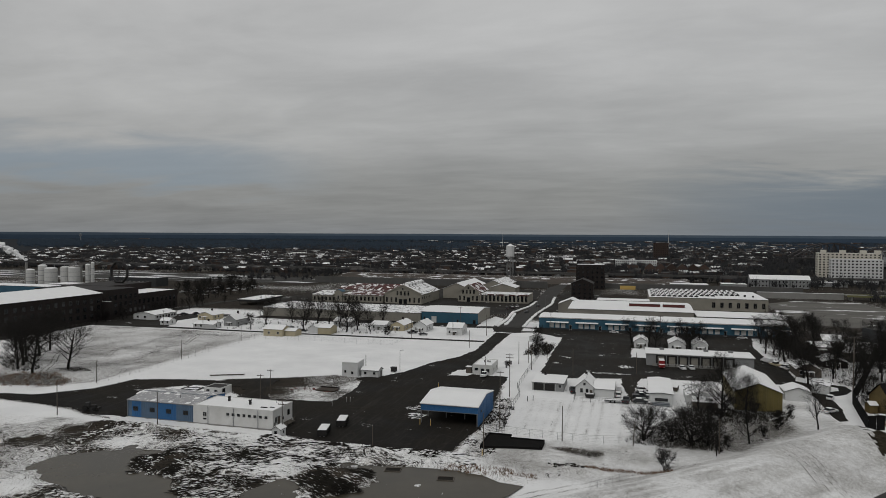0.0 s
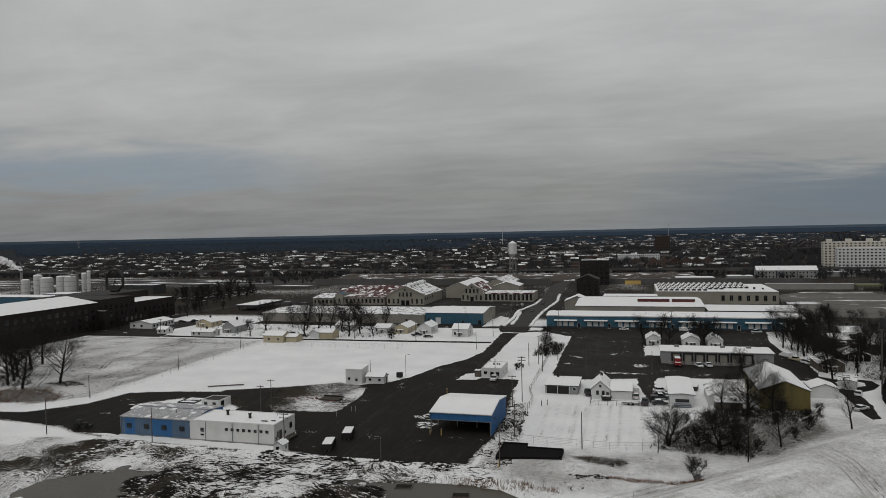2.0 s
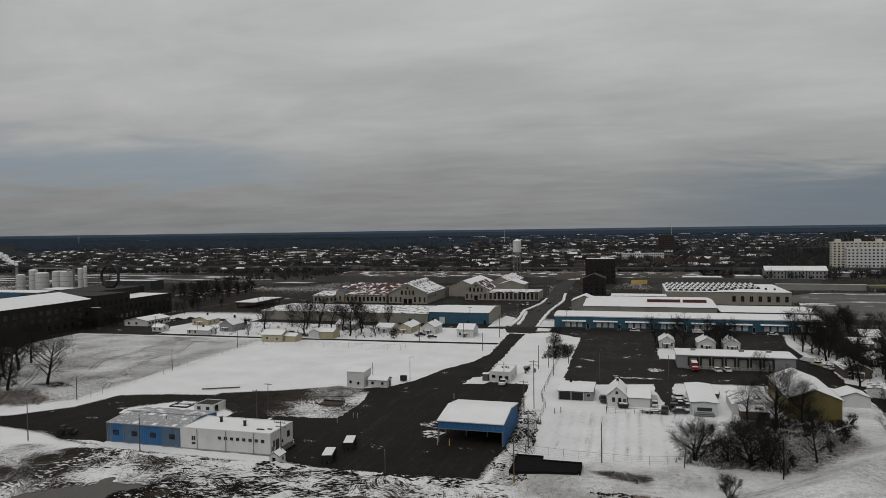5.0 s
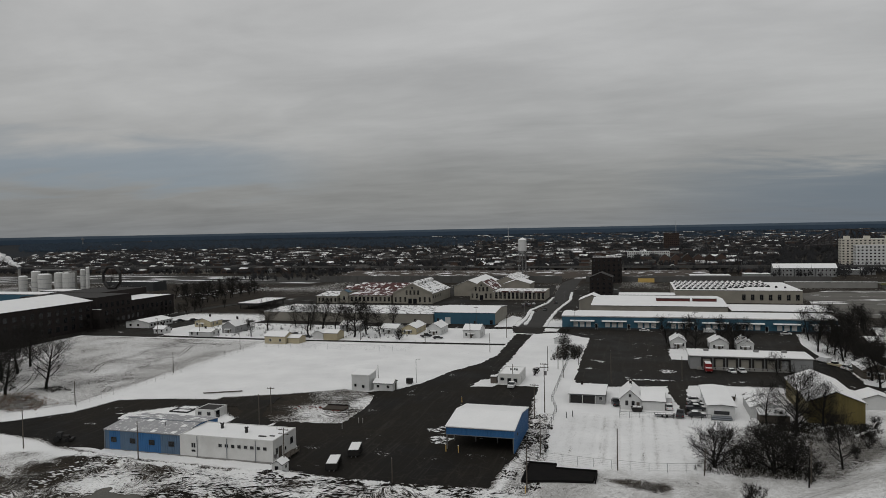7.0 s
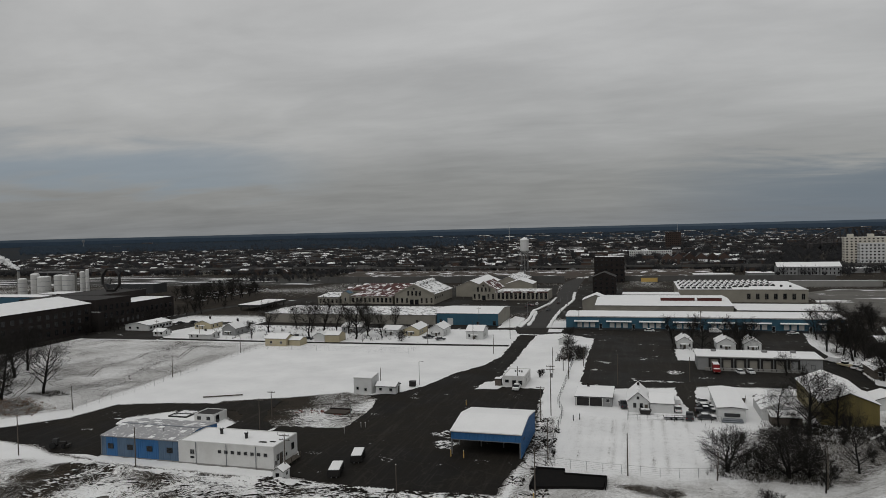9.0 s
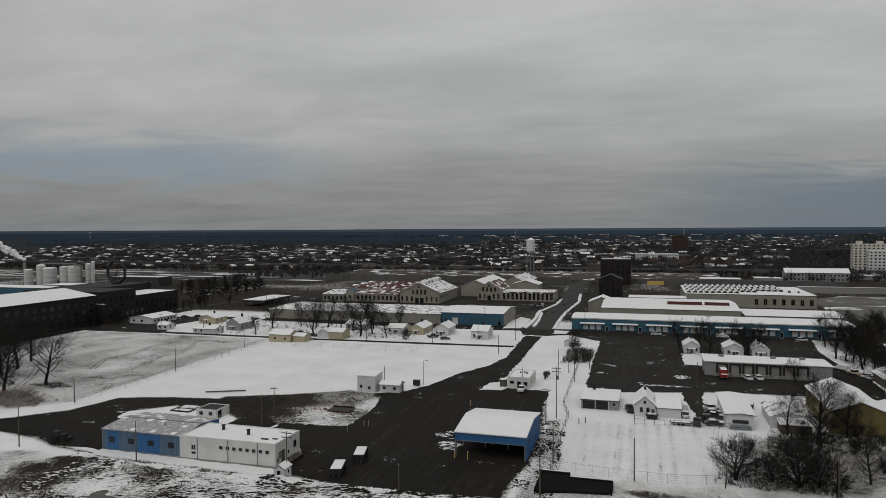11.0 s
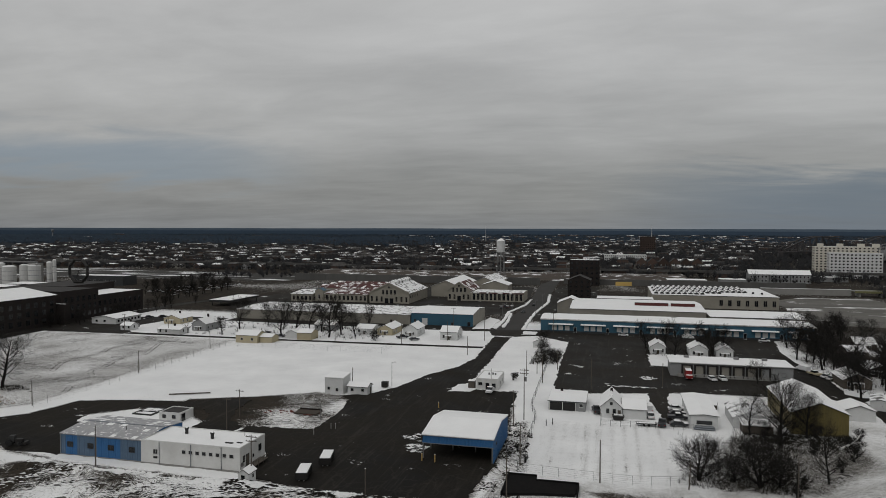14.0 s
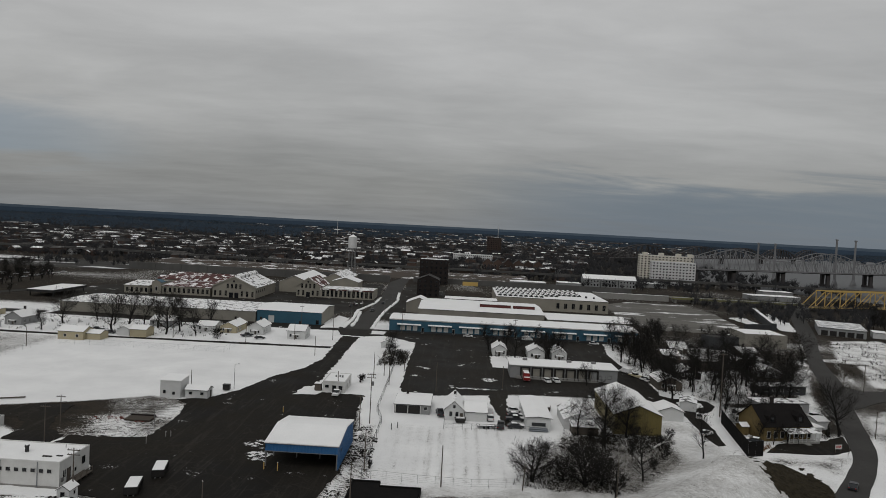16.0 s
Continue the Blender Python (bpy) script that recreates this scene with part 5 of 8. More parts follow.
part("office_front", boxes((10.0, 19.5, -6.36, -6.3, 0, 4.65), (19.5, 19.56, -6.3, 6.3, 0, 4.65)), "grey_siding", b)
for i in range(7):
    x = -14.1 + i * 4.15
    part("dock_shelter", boxes((x - 1.85, x - 1.3, -6.75, -6.3, .9, 4.3), (x + 1.3, x + 1.85, -6.75, -6.3, .9, 4.3), (x - 1.3, x + 1.3, -6.75, -6.3, 3.9, 4.3)), "black", b)
part("dock_apron", boxes((-17.2, 12.6, -7.5, -6.35, 0, 1.05)), "concrete", b)
for x in (-14.3, 2.4, 11.6):
    part("roof_unit", boxes((x, x + 1.7, 2.6, 3.9, 5.0, 5.7), bev=.04), "steel", b)
for i in range(7):
    part("dock_bumper", boxes((-14.1 + i * 4.15 - 1.5, -14.1 + i * 4.15 - 1.2, -7.62, -7.5, .5, 1.0), (-14.1 + i * 4.15 + 1.2, -14.1 + i * 4.15 + 1.5, -7.62, -7.5, .5, 1.0)), "black", b)

# ---- warehouses ----


def long_warehouse():
    wins = []
    for i in range(8):
        s = 3.5 + i * 15.4
        wins.append(("window", "S", s + 3.2, 1.3, 2.2, 2.3, "blue_dull", "white_siding"))
        wins.append(("window", "S", s + 9.4, 1.3, 2.2, 2.3, "blue_dull", "white_siding"))
        wins.append(("window", "S", s + 6.3, 1.3, 2.2, 2.3, "blue_dull", "white_siding"))
        wins.append(("door", "S", s + 13.2, .3, 1.2, 2.6, "frame", "glass"))
    b = block("blue_warehouse", "very long blue-fronted warehouse with snowy roof and awnings", "warehouse", -42.4, 80.6, 357.2, 379.0, 6.6, "blue_dull", "roof_snow", "gable_x", .7, .3, wins=wins)
    for i in range(8):
        s = -61.5 + 3.5 + i * 15.4
        a = part("awning", prism(bmesh.new(), [(-10.9, 4.4), (-12.6, 4.05), (-12.6, 4.17), (-10.9, 4.55)], "x", s + .4, s + 12.4), "galv", b)
        part("awning_snow", prism(bmesh.new(), [(-10.9, 4.56), (-12.55, 4.18), (-12.55, 4.24), (-10.9, 4.64)], "x", s + .5, s + 12.3), "roof_snow", a)
    # dark strip at the wall's foot, painting in the shade below the awnings
    part("base_band", boxes((-61.5, 61.5, -10.96, -10.9, 0, 1.0)), "dark_wall", b)
    part("eave_trim", boxes((-61.6, 61.6, -11.27, -11.15, 6.3, 6.6)), "frame", b)
    return b


long_warehouse()
wins = [("door", "S", 7.5, .2, 2.8, 3.4, "frame", "white_siding"), ("door", "S", 31.3, .4, 1.4, 2.0, "dark_frame", "glass")]
b = block("blue_depot", "dull blue metal depot with a broad snowy roof", "warehouse", -111.6, -78.2, 365.3, 399.0, 6.2, "blue_dull", "roof_snow", "gable_x", 1.5, .3, wins=wins)
part("gable_end", prism(bmesh.new(), [(-16.7, 0), (16.7, 0), (16.7, 6.1), (0, 7.55), (-16.7, 6.1)], "x", 16.72, 16.8), "tan", b)
b = block("tan_warehouse", "long low tan block warehouse with thin snow on its roof", "warehouse", -214.0, -112.0, 364.3, 402.0, 5.2, "tan", "thin_snow", "gable_x", .5, .25)
for i in range(14):
    part("pilaster", boxes((-50 + i * 7.6, -49.6 + i * 7.6, -18.98, -18.85, 0, 5.1)), "tan", b)
block("white_roof_warehouse", "wide warehouse with a clean snowy roof", "warehouse", -31.0, 40.0, 402.0, 458.0, 6.8, "tan", "roof_snow", "gable_x", 1.4, .3)
block("gabled_annex", "tan gabled annex with a snow-edged roof", "annex", -40.6, -25.0, 436.0, 452.0, 6.0, "tan", "roof_snow", "gable_y", 3.2, .4, wins=[("window", "S", 7.8, 3.0, 1.2, 1.4)])
for x0, x1 in ((4.0, 22.0), (23.5, 36.0)):
    block("monitor_roof", "low dark red roof monitor capped with snow", "roof light", x0, x1, 418.0, 421.0, 9.4, "rust_red", "roof_snow", "slab", over=.1)
block("low_white_warehouse", "low warehouse with a flat snowy roof", "warehouse", 41.0, 88.0, 394.0, 424.0, 5.6, "tan", "roof_snow", "slab", over=.3)
wins = [("window", "S", 42 + i * 5.2, 2.0, 2.0, 3.6, "stone", "glass", 1) for i in range(7)]
b = block("sawtooth_factory", "old stone factory hall with rows of snowy sawtooth skylights", "factory", 17.0, 93.0, 484.0, 548.0, 8.0, "stone", "roof_snow", "slab", over=.2, wins=wins)
for j, y in enumerate((-27.0, -17.5, -8.0, 2.0, 12.0, 22.0)):
    for i in range(9 if j < 1 else 12 if j < 2 else 17):
        x = -36.5 + i * 3.6 + (j % 2) * .7
        lite = part("skylight", prism(bmesh.new(), [(x, 8.3), (x + 2.3, 8.3), (x + 2.3, 9.0), (x + 1.15, 9.7), (x, 9.0)], "y", y, y + 5.2), "dark_frame", b)
        part("skylight_snow", prism(bmesh.new(), [(x - .1, 9.0), (x + 1.15, 9.74), (x + 2.4, 9.0), (x + 2.4, 9.16), (x + 1.15, 9.92), (x - .1, 9.16)], "y", y + .5, y + 5.3), "roof_snow", lite)
part("roof_vent", tubes(((26, -14, 8.4), (26, -14, 9.6), .8, .8), n=10), "dark_frame", b)
part("roof_vent", tubes(((31, -16, 8.4), (31, -16, 9.4), .7, .7), n=10), "dark_frame", b)
block("side_hall", "low stone hall with snowy flat roof", "factory", -18.0, 17.0, 470.0, 486.0, 6.0, "stone", "roof_snow", "slab", over=.2)

# ---- old rail station ----


def station_hall(x0, x1, y0, y1, h, rise, label, roof, lights=True):
    w = x1 - x0
    wins = []
    n = int(w / 3.2)
    for i in range(n):
        s = (i + .5) * w / n
        if abs(s - w / 2) < 2:
            wins.append(("door", "S", s, .1, 2.4, 3.2, "dark_frame", "glass"))
        else:
            wins.append(("window", "S", s, 1.1, 1.3, 3.4, "stone", "glass", 1))
    for s in (w / 2 - 4.2, w / 2 - 1.4, w / 2 + 1.4, w / 2 + 4.2):
        wins.append(("window", "S", s, 6.1, 1.3, 3.0, "stone", "glass", 1))
    for i in range(5):
        wins.append(("window", "E", 3 + i * 4.5, 3.5, 1.6, 1.8, "stone"))
    b = block("station_hall", label, "station", x0, x1, y0, y1, h, "stone", roof, "gable_y", rise, .4, wins=wins)
    W, D = w / 2, (y1 - y0) / 2
    z = h + rise
    part("parapet_coping", prism(bmesh.new(), [(-W - .5, h - .2), (-W, h + .7), (0, z + .9), (W, h + .7), (W + .5, h - .2), (W, h - .2), (0, z - .05), (-W, h - .2)], "y", -D - .5, -D - .05), "stone", b)
    part("round_light", tubes(((0, -D - .62, h + rise * .62), (0, -D - .48, h + rise * .62), .7, .7), n=14), "dark_frame", b)
    if lights:
        part("roof_lantern", prism(bmesh.new(), [(-2.2, z - 1.2), (2.2, z - 1.2), (2.2, z + .9), (0, z + 2.0), (-2.2, z + .9)], "y", -D + 7, D - 3), roof, b)
    return b


station_hall(-169.6, -141.4, 459.0, 506.0, 7.0, 6.2, "tan stone station hall with a stepped gable and snowy roof", "thin_snow")
station_hall(-121.6, -105.0, 488.0, 522.0, 7.0, 5.6, "stone station building with a red-brown gabled roof", "red_roof", False)
wins = [("window", "S", 2.2 + i * 3.0, 1.0, 1.7, 4.4, "stone", "glass", 1) for i in range(12)]
b = block("station_wing", "low stone station wing with tall window bays and red cornice", "station", -104.8, -68.0, 488.2, 512.0, 6.0, "stone", "thin_snow", "flat", wins=wins)
part("cornice", boxes((-18.6, 18.6, -12.1, -11.85, 5.5, 6.3)), "red_roof", b)
wins = [("window", "S", 2 + i * 3.1, 1.3, 1.5, 3.0, "stone", "glass", 1) for i in range(10)]
block("rail_shed", "long rail shed with rusty red snow-streaked roof", "shed", -203.0, -171.5, 459.5, 500.0, 5.4, "stone", "red_roof", "gable_x", 1.6, .4, snow=False, wins=wins)
wins = [("window", "S", 2 + i * 3.1, 1.2, 1.5, 2.6, "stone", "glass", 1) for i in range(6)]
block("rail_shed", "low rail shed with snow-streaked roof", "shed", -226.0, -210.5, 455.0, 492.0, 5.2, "stone", "thin_snow", "gable_x", 1.6, .4, snow=False, wins=wins)
for y0 in (502.0, 518.0, 534.0):
    block("train_shed", "train shed bay with a red roof streaked with snow", "shed", -226.0, -172.0, y0, y0 + 14.5, 5.6, "stone", "red_roof", "gable_x", 2.0, .3, snow=False)
b = block("corner_tower", "square white tower with a blue tiled cap", "tower", -209.6, -203.4, 458.5, 464.5, 7.5, "stone", "blue_dull", "gable_y", 1.6, .3, snow=False, wins=[("window", "S", 3.1, 2.0, 1.2, 2.6)])
block("rear_hall", "rear station hall with a snowy gable roof", "station", -140.0, -118.0, 512.0, 575.0, 7.5, "stone", "roof_snow", "gable_y", 4.5, .4)
block("rear_hall", "rear station hall half cleared of snow", "station", -118.0, -98.0, 556.0, 610.0, 7.5, "stone", "thin_snow", "gable_y", 4.2, .4)
block("rear_wing", "snow-capped wing behind the station", "station", -104.0, -84.0, 524.0, 545.0, 8.5, "stone", "roof_snow", "gable_y", 3.0, .4)


def brick_tower(name, label, x0, x1, y0, y1, h, floors, cols, style="flat", rise=0):
    wins = []
    fh = h / floors
    for k in range(floors):
        for i in range(cols):
            wins.append(("window", "S", (i + .5) * (x1 - x0) / cols, k * fh + 1.2, 1.5, fh * .42, "brick", "glass"))
        for i in range(3):
            wins.append(("window", "E", (i + .5) * (y1 - y0) / 3, k * fh + 1.2, 1.5, fh * .42, "brick", "glass"))
    return block(name, label, "building", x0, x1, y0, y1, h, "brick", "thin_snow" if style == "flat" else "dark_roof", style, rise, .3, wins=wins, snow=False)


brick_tower("brick_mill", "dark brick mill with a pitched roof and small windows", -40.5, -24.0, 530.0, 548.0, 13.0, 4, 4, "gable_y", 3.4)
brick_tower("brick_block", "tall dark brick industrial block with rows of windows", -46.0, -20.0, 640.0, 660.0, 22.5, 5, 6)

# ---- left side factory and silos ----
wins = [("window", "E", 4 + i * 5.0, 2 + k * 4.2, 2.2, 2.6, "brick", "glass", 1) for k in range(3) for i in range(14)]
block("brick_factory", "long dark brick factory with a broad snow-covered roof", "factory", -334.0, -291.5, 245.0, 317.0, 15.6, "brick", "roof_snow", "gable_y", 3.4, .4, wins=wins)
wins = [("window", "E", 3 + i * 4.2, 2 + k * 4.2, 1.9, 2.8, "brick", "glass", 1) for i in range(9) for k in range(2)]
block("brick_factory", "dark brick factory wing with rows of tall windows", "factory", -318.0, -294.0, 348.0, 388.0, 12.2, "brick", "roof_snow", "flat", wins=wins)
wins = [("window", "E", 3 + i * 4.2, 2 + k * 4.4, 1.9, 2.6, "brick", "glass", 1) for i in range(6) for k in range(3)]
block("brick_factory", "tall dark brick centre block of the factory", "factory", -345.0, -292.0, 321.0, 347.8, 16.6, "brick", "dark_roof", "flat", wins=wins)
block("brick_factory", "rear brick block carrying a large clock", "factory", -352.0, -318.2, 348.0, 392.0, 16.2, "brick", "dark_roof", "flat")
block("boiler_house", "low brick link between two factory blocks", "factory", -312.0, -286.5, 317.2, 320.8, 10.5, "brick", "roof_snow", "flat")


def great_clock(x, y, z, r):
    b = thing("giant_clock", "giant octagonal open clock on a roof frame", "clock", x, y, z, -3)
    bm = bmesh.new()
    for k in range(8):
        a0, a1 = (k + .5) * math.pi / 4, (k + 1.5) * math.pi / 4
        tube(bm, (r * math.cos(a0), 0, r + r * math.sin(a0)), (r * math.cos(a1), 0, r + r * math.sin(a1)), .85, .85, 6)
    part("rim", bm, "black", b)
    part("support", tubes(*[((s * r * .6, 0, -.5), (s * r * .35, 0, 1.2), .25, .25) for s in (-1, 1)], ((-r * .6, 1.6, 0), (0, 0, r), .1, .1), ((r * .6, 1.6, 0), (0, 0, r), .1, .1)), "black", b)
    for k in range(12):
        a = k * math.pi / 6
        part("hour_mark", tubes(((r * .72 * math.cos(a), 0, r + r * .72 * math.sin(a)), (r * .9 * math.cos(a), 0, r + r * .9 * math.sin(a)), .16, .16), n=5), "black", b)
    part("pointer", tubes(((0, -.2, r), (0, -.2, r - r * .72), .2, .1), n=5), "black", b)
    part("pointer", tubes(((0, -.2, r), (-r * .1, -.2, r - r * .5), .24, .14), n=5), "black", b)
    part("spokes", tubes(*[((0, .1, r), (r * math.cos(a), .1, r + r * math.sin(a)), .07, .07) for a in (0.4, 1.18, 1.96, 2.75, 3.5, 4.3, 5.1, 5.9)], n=5), "black", b)
    return b


great_clock(-331.0, 376.0, 16.6, 7.4)


def silo(x, y, r, h, label):
    b = thing("silo", label, "silo", x, y, 0, group="silos of the mill")
    part("shell", tubes(((0, 0, 0), (0, 0, h), r, r), n=18), "white_paint", b)
    part("cap", tubes(((0, 0, h), (0, 0, h + .8), r + .15, r * .6), n=18), "roof_snow", b)
    part("band", tubes(*[((0, 0, h * k / 4), (0, 0, h * k / 4 + .25), r + .06, r + .06) for k in (1, 2, 3)], n=18), "galv", b)
    return b


SILOS = [(43, 3.6, 15), (58, 3.8, 19), (75, 5.6, 16.5), (94, 4.6, 17.5), (111, 5.2, 17.5), (128, 2.2, 20), (139, 1.5, 22)]
for i, (p, r, h) in enumerate(SILOS):
    silo(-515 - (92 - p) * .62, 512 - (92 - p) * .14 + (i % 2) * 3, r, h, "pale concrete grain silo" if i % 2 else "pale concrete grain silo with snowy cap")
block("silo_headhouse", "grey headhouse tower over the grain silos", "mill", -507.0, -499.0, 512.0, 520.0, 19.0, "concrete", "thin_snow", "flat", wins=[("window", "S", 1.5 + 2.4 * i, 3 + 4 * k, 1.2, 1.4) for i in range(3) for k in range(4)])
b = thing("conveyor_frame", "steel conveyor gantry above the silos", "gantry", -520.0, 514.0)
part("bridge_truss", boxes((-20, 20, -1, 1, 20, 21.2)), "steel", b)
for x in (-18, -6, 6, 18):
    part("leg", tubes(((x, 0, 0), (x, 0, 20), .4, .3)), "steel", b)
block("mill_annex", "long blue metal mill annex", "mill", -500.0, -428.0, 412.0, 430.0, 8.5, "blue_dull", "roof_snow", "slab", over=.3)
block("mill_annex", "grey-blue mill building with dark windows", "mill", -478.0, -425.0, 530.0, 548.0, 8.0, "dark_wall", "thin_snow", "flat", wins=[("window", "S", 4 + i * 5, 3 + 4.5 * k, 2.4, 1.6) for i in range(9) for k in range(1)])
block("mill_store", "long mill store with a snowy roof", "mill", -470.0, -390.0, 452.0, 470.0, 7.0, "brick", "roof_snow", "slab", over=.3)
block("roadside_diner", "low white roadside diner with snowy roof", "diner", -277.0, -262.0, 325.5, 345.0, 3.0, "white_siding", "roof_snow", "gable_y", 1.4, .4, wins=[("window", "E", 2 + i * 2.6, 1.1, 1.4, 1.1) for i in range(7)] + [("window", "S", 3, 1.1, 1.4, 1.1), ("window", "S", 8, 1.1, 1.4, 1.1)])
b = thing("pump_canopy", "flat canopy on dark posts with a snowy top", "canopy", -256.0, 432.0)
part("deck", boxes((-8, 8, -18, 18, 2.6, 4.0)), "dark_frame", b)
part("deck_snow", boxes((-7.9, 7.9, -17.9, 17.9, 4.0, 4.2)), "roof_snow", b)
for x in (-7, 7):
    for y in (-16, -6, 6, 16):
        part("post", boxes((x - .25, x + .25, y - .25, y + .25, 0, 2.6)), "dark_frame", b)

# ---- row of houses along the lane ----
HW = [("window", "S", 1.6, 1.0, .9, 1.3), ("window", "S", 4.8, 1.0, .9, 1.3), ("window", "E", 2.5, 1.0, .9, 1.3), ("window", "E", 6.0, 1.0, .9, 1.3)]


def home(x0, x1, y0, y1, h, rise, wall, label, style="gable_y", porch=True):
    h = h * .85
    b = block("house", label, "house", x0, x1, y0, y1, h, wall, "roof_snow", style, rise * .8, .35, wins=HW)
    D = (y1 - y0) / 2
    part("chimney", boxes((-.4, .4, D * .2, D * .2 + .7, h + rise * .3, h + rise + 1.0)), "brick", b)
    if porch:
        p = part("porch", boxes((-1.6, 1.6, -D - 1.6, -D, 2.1, 2.3)), "roof_snow", b)
        for x in (-1.5, 1.35):
            part("porch_post", boxes((x, x + .15, -D - 1.5, -D - 1.35, 0, 2.1)), "frame", p)
        part("door", boxes((-.45, .45, -D - .05, -D + .05, .2, 2.1)), "wood", b)
    return b


home(-84.5, -76.5, 321.5, 332.5, 4.4, 2.4, "white_siding", "white two-storey house with snowy gable roof", "gable_x")
home(-104.0, -97.0, 327.0, 340.0, 4.2, 2.6, "white_siding", "white gabled house with snow on the roof")
home(-117.0, -109.5, 327.5, 343.0, 3.6, 2.2, "cream", "cream gabled house with snow-covered roof")
home(-128.0, -119.5, 327.5, 338.0, 3.2, 1.8, "white_siding", "low white house with snowy roof", "gable_x")
home(-152.6, -142.0, 334.0, 344.0, 3.4, 2.0, "grey_siding", "grey house among bare trees with a snowy roof", "gable_x")
home(-210.6, -203.0, 317.0, 330.0, 4.2, 3.0, "grey_siding", "grey gabled house with a steep roof")
home(-220.5, -208.0, 303.8, 311.0, 2.8, 1.2, "white_siding", "long low white house with snowy roof", "gable_x", False)
home(-240.0, -230.0, 335.0, 346.0, 3.4, 2.2, "cream", "small cream house with snowy roof")
home(-246.0, -240.0, 309.5, 315.0, 2.8, 1.6, "white_siding", "small white outbuilding beside the lane", "gable_x", False)
b = block("cream_garage", "long cream garage with snowy roof", "garage", -171.0, -160.5, 291.5, 299.5, 3.4, "cream", "roof_snow", "gable_x", 1.6, .3, wins=[("window", "S", 3, 1.2, 1.0, 1.0), ("window", "S", 8, 1.2, 1.0, 1.0)])
block("cream_garage", "low cream annex with thin snow on its roof", "garage", -160.2, -154.5, 293.5, 300.0, 2.6, "cream", "roof_snow", "gable_x", 1.0, .3)
block("cream_shed", "cream metal shed with snowy gable roof", "shed", -148.0, -141.0, 305.3, 313.0, 3.2, "cream", "roof_snow", "gable_x", 1.3, .25)
block("white_shed", "small white shed with snowy roof", "shed", -154.0, -148.8, 306.5, 314.0, 2.8, "white_siding", "roof_snow", "gable_y", 1.2, .25)
block("hut", "small snowy hut at the street corner", "hut", -41.0, -35.5, 312.0, 319.0, 2.4, "white_siding", "roof_snow", "gable_y", 1.2, .3)
for x, y, w in ((7.0, 309.0, 6.0), (22.0, 307.0, 7.0), (32.0, 306.5, 6.2)):
    home(x, x + w, y, y + 11, 3.6, 2.4, "white_siding", "white gabled house squeezed behind the depot")

# ---- houses under the trees by the river road ----
rs = random.Random(5)
PLOTS = [(64, 262), (78, 284), (114, 296), (82, 318), (92, 342), (124, 340), (118, 312)]
for i, (x, y) in enumerate(PLOTS):
    w, d = rs.uniform(7, 9), rs.uniform(10, 13)
    home(x, x + w, y, y + d, rs.uniform(2.8, 3.6), rs.uniform(1.6, 2.6), rs.choice(["wood", "grey_siding", "brick", "dark_wall"]), "small house among bare trees with snowy roof", rs.choice(["gable_x", "gable_y"]))
# the ochre house on the bend: steep dark roof, verandah, dormers
b = block("house", "old ochre clapboard house with a steep dark roof and white verandah", "house", 75.6, 90.0, 208.5, 220.0, 4.3, "ochre", "black_shingles", "gable_x", 4.4, .5, wins=[("window", "S", 1.4 + 2.1 * i, .9, 1.0, 1.7) for i in range(7)] + [("window", "E", 3, 1.0, 1.0, 1.6), ("window", "E", 8, 1.0, 1.0, 1.6)], rz=13, snow=False)
for x in (-4.6, 4.2):
    d = part("dormer", prism(bmesh.new(), [(x - 1.1, 4.8), (x + 1.1, 4.8), (x + 1.1, 6.6), (x, 7.6), (x - 1.1, 6.6)], "y", -5.2, -1.5), "black_shingles", b)
    part("pane", boxes((x - .5, x + .5, -5.24, -5.2, 5.3, 6.4)), "glass", d)
part("chimney", boxes((-.5, .3, 1.0, 1.8, 7.5, 10.4)), "brick", b)
v = part("verandah", boxes((-1.6, 8.0, -8.6, -6.05, .05, .45)), "concrete", b)
part("verandah_roof", prism(bmesh.new(), [(-8.9, 2.9), (-6.02, 3.4), (-6.02, 3.65), (-8.9, 3.1)], "x", -1.9, 8.3), "thin_snow", v)
for k in range(8):
    part("post", boxes((-1.55 + k * 1.35, -1.4 + k * 1.35, -8.55, -8.4, .45, 2.95)), "frame", v)
part("railing", boxes((-1.5, 7.9, -8.52, -8.44, 1.25, 1.33), (-1.5, 7.9, -8.52, -8.44, .62, .68), *[(-1.4 + k * .28, -1.34 + k * .28, -8.5, -8.46, .68, 1.25) for k in range(33)]), "frame", v)
part("steps", boxes((3.0, 4.6, -9.4, -8.6, -.1, .3), (3.0, 4.6, -10.0, -9.4, -.1, .16)), "concrete", v)
part("side_wing", boxes((7.82, 12.0, -4.5, 2.5, -.3, 3.3)), "white_siding", b)
part("wing_roof", boxes((7.83, 12.4, -4.9, 2.9, 3.3, 3.5)), "roof_snow", b)
# sheds and carports between the house and the dark wall
for x, y, w, d, h, c in ((74.2, 219.5, 3.4, 4.0, 2.6, "white_siding"), (76.5, 213.5, 2.6, 3.2, 2.2, "grey_siding"), (77.0, 226.0, 4.5, 3.2, 2.8, "dark_wall"), (72.6, 212.0, 2.2, 2.8, 2.4, "ochre"), (98.5, 222.5, 4.0, 5.5, 2.4, "white_siding")):
    block("garden_shed", "small garden shed with lumpy snow on its roof", "shed", x, x + w, y, y + d, h, c, "roof_snow", "gable_x", .7, .25, rz=12)
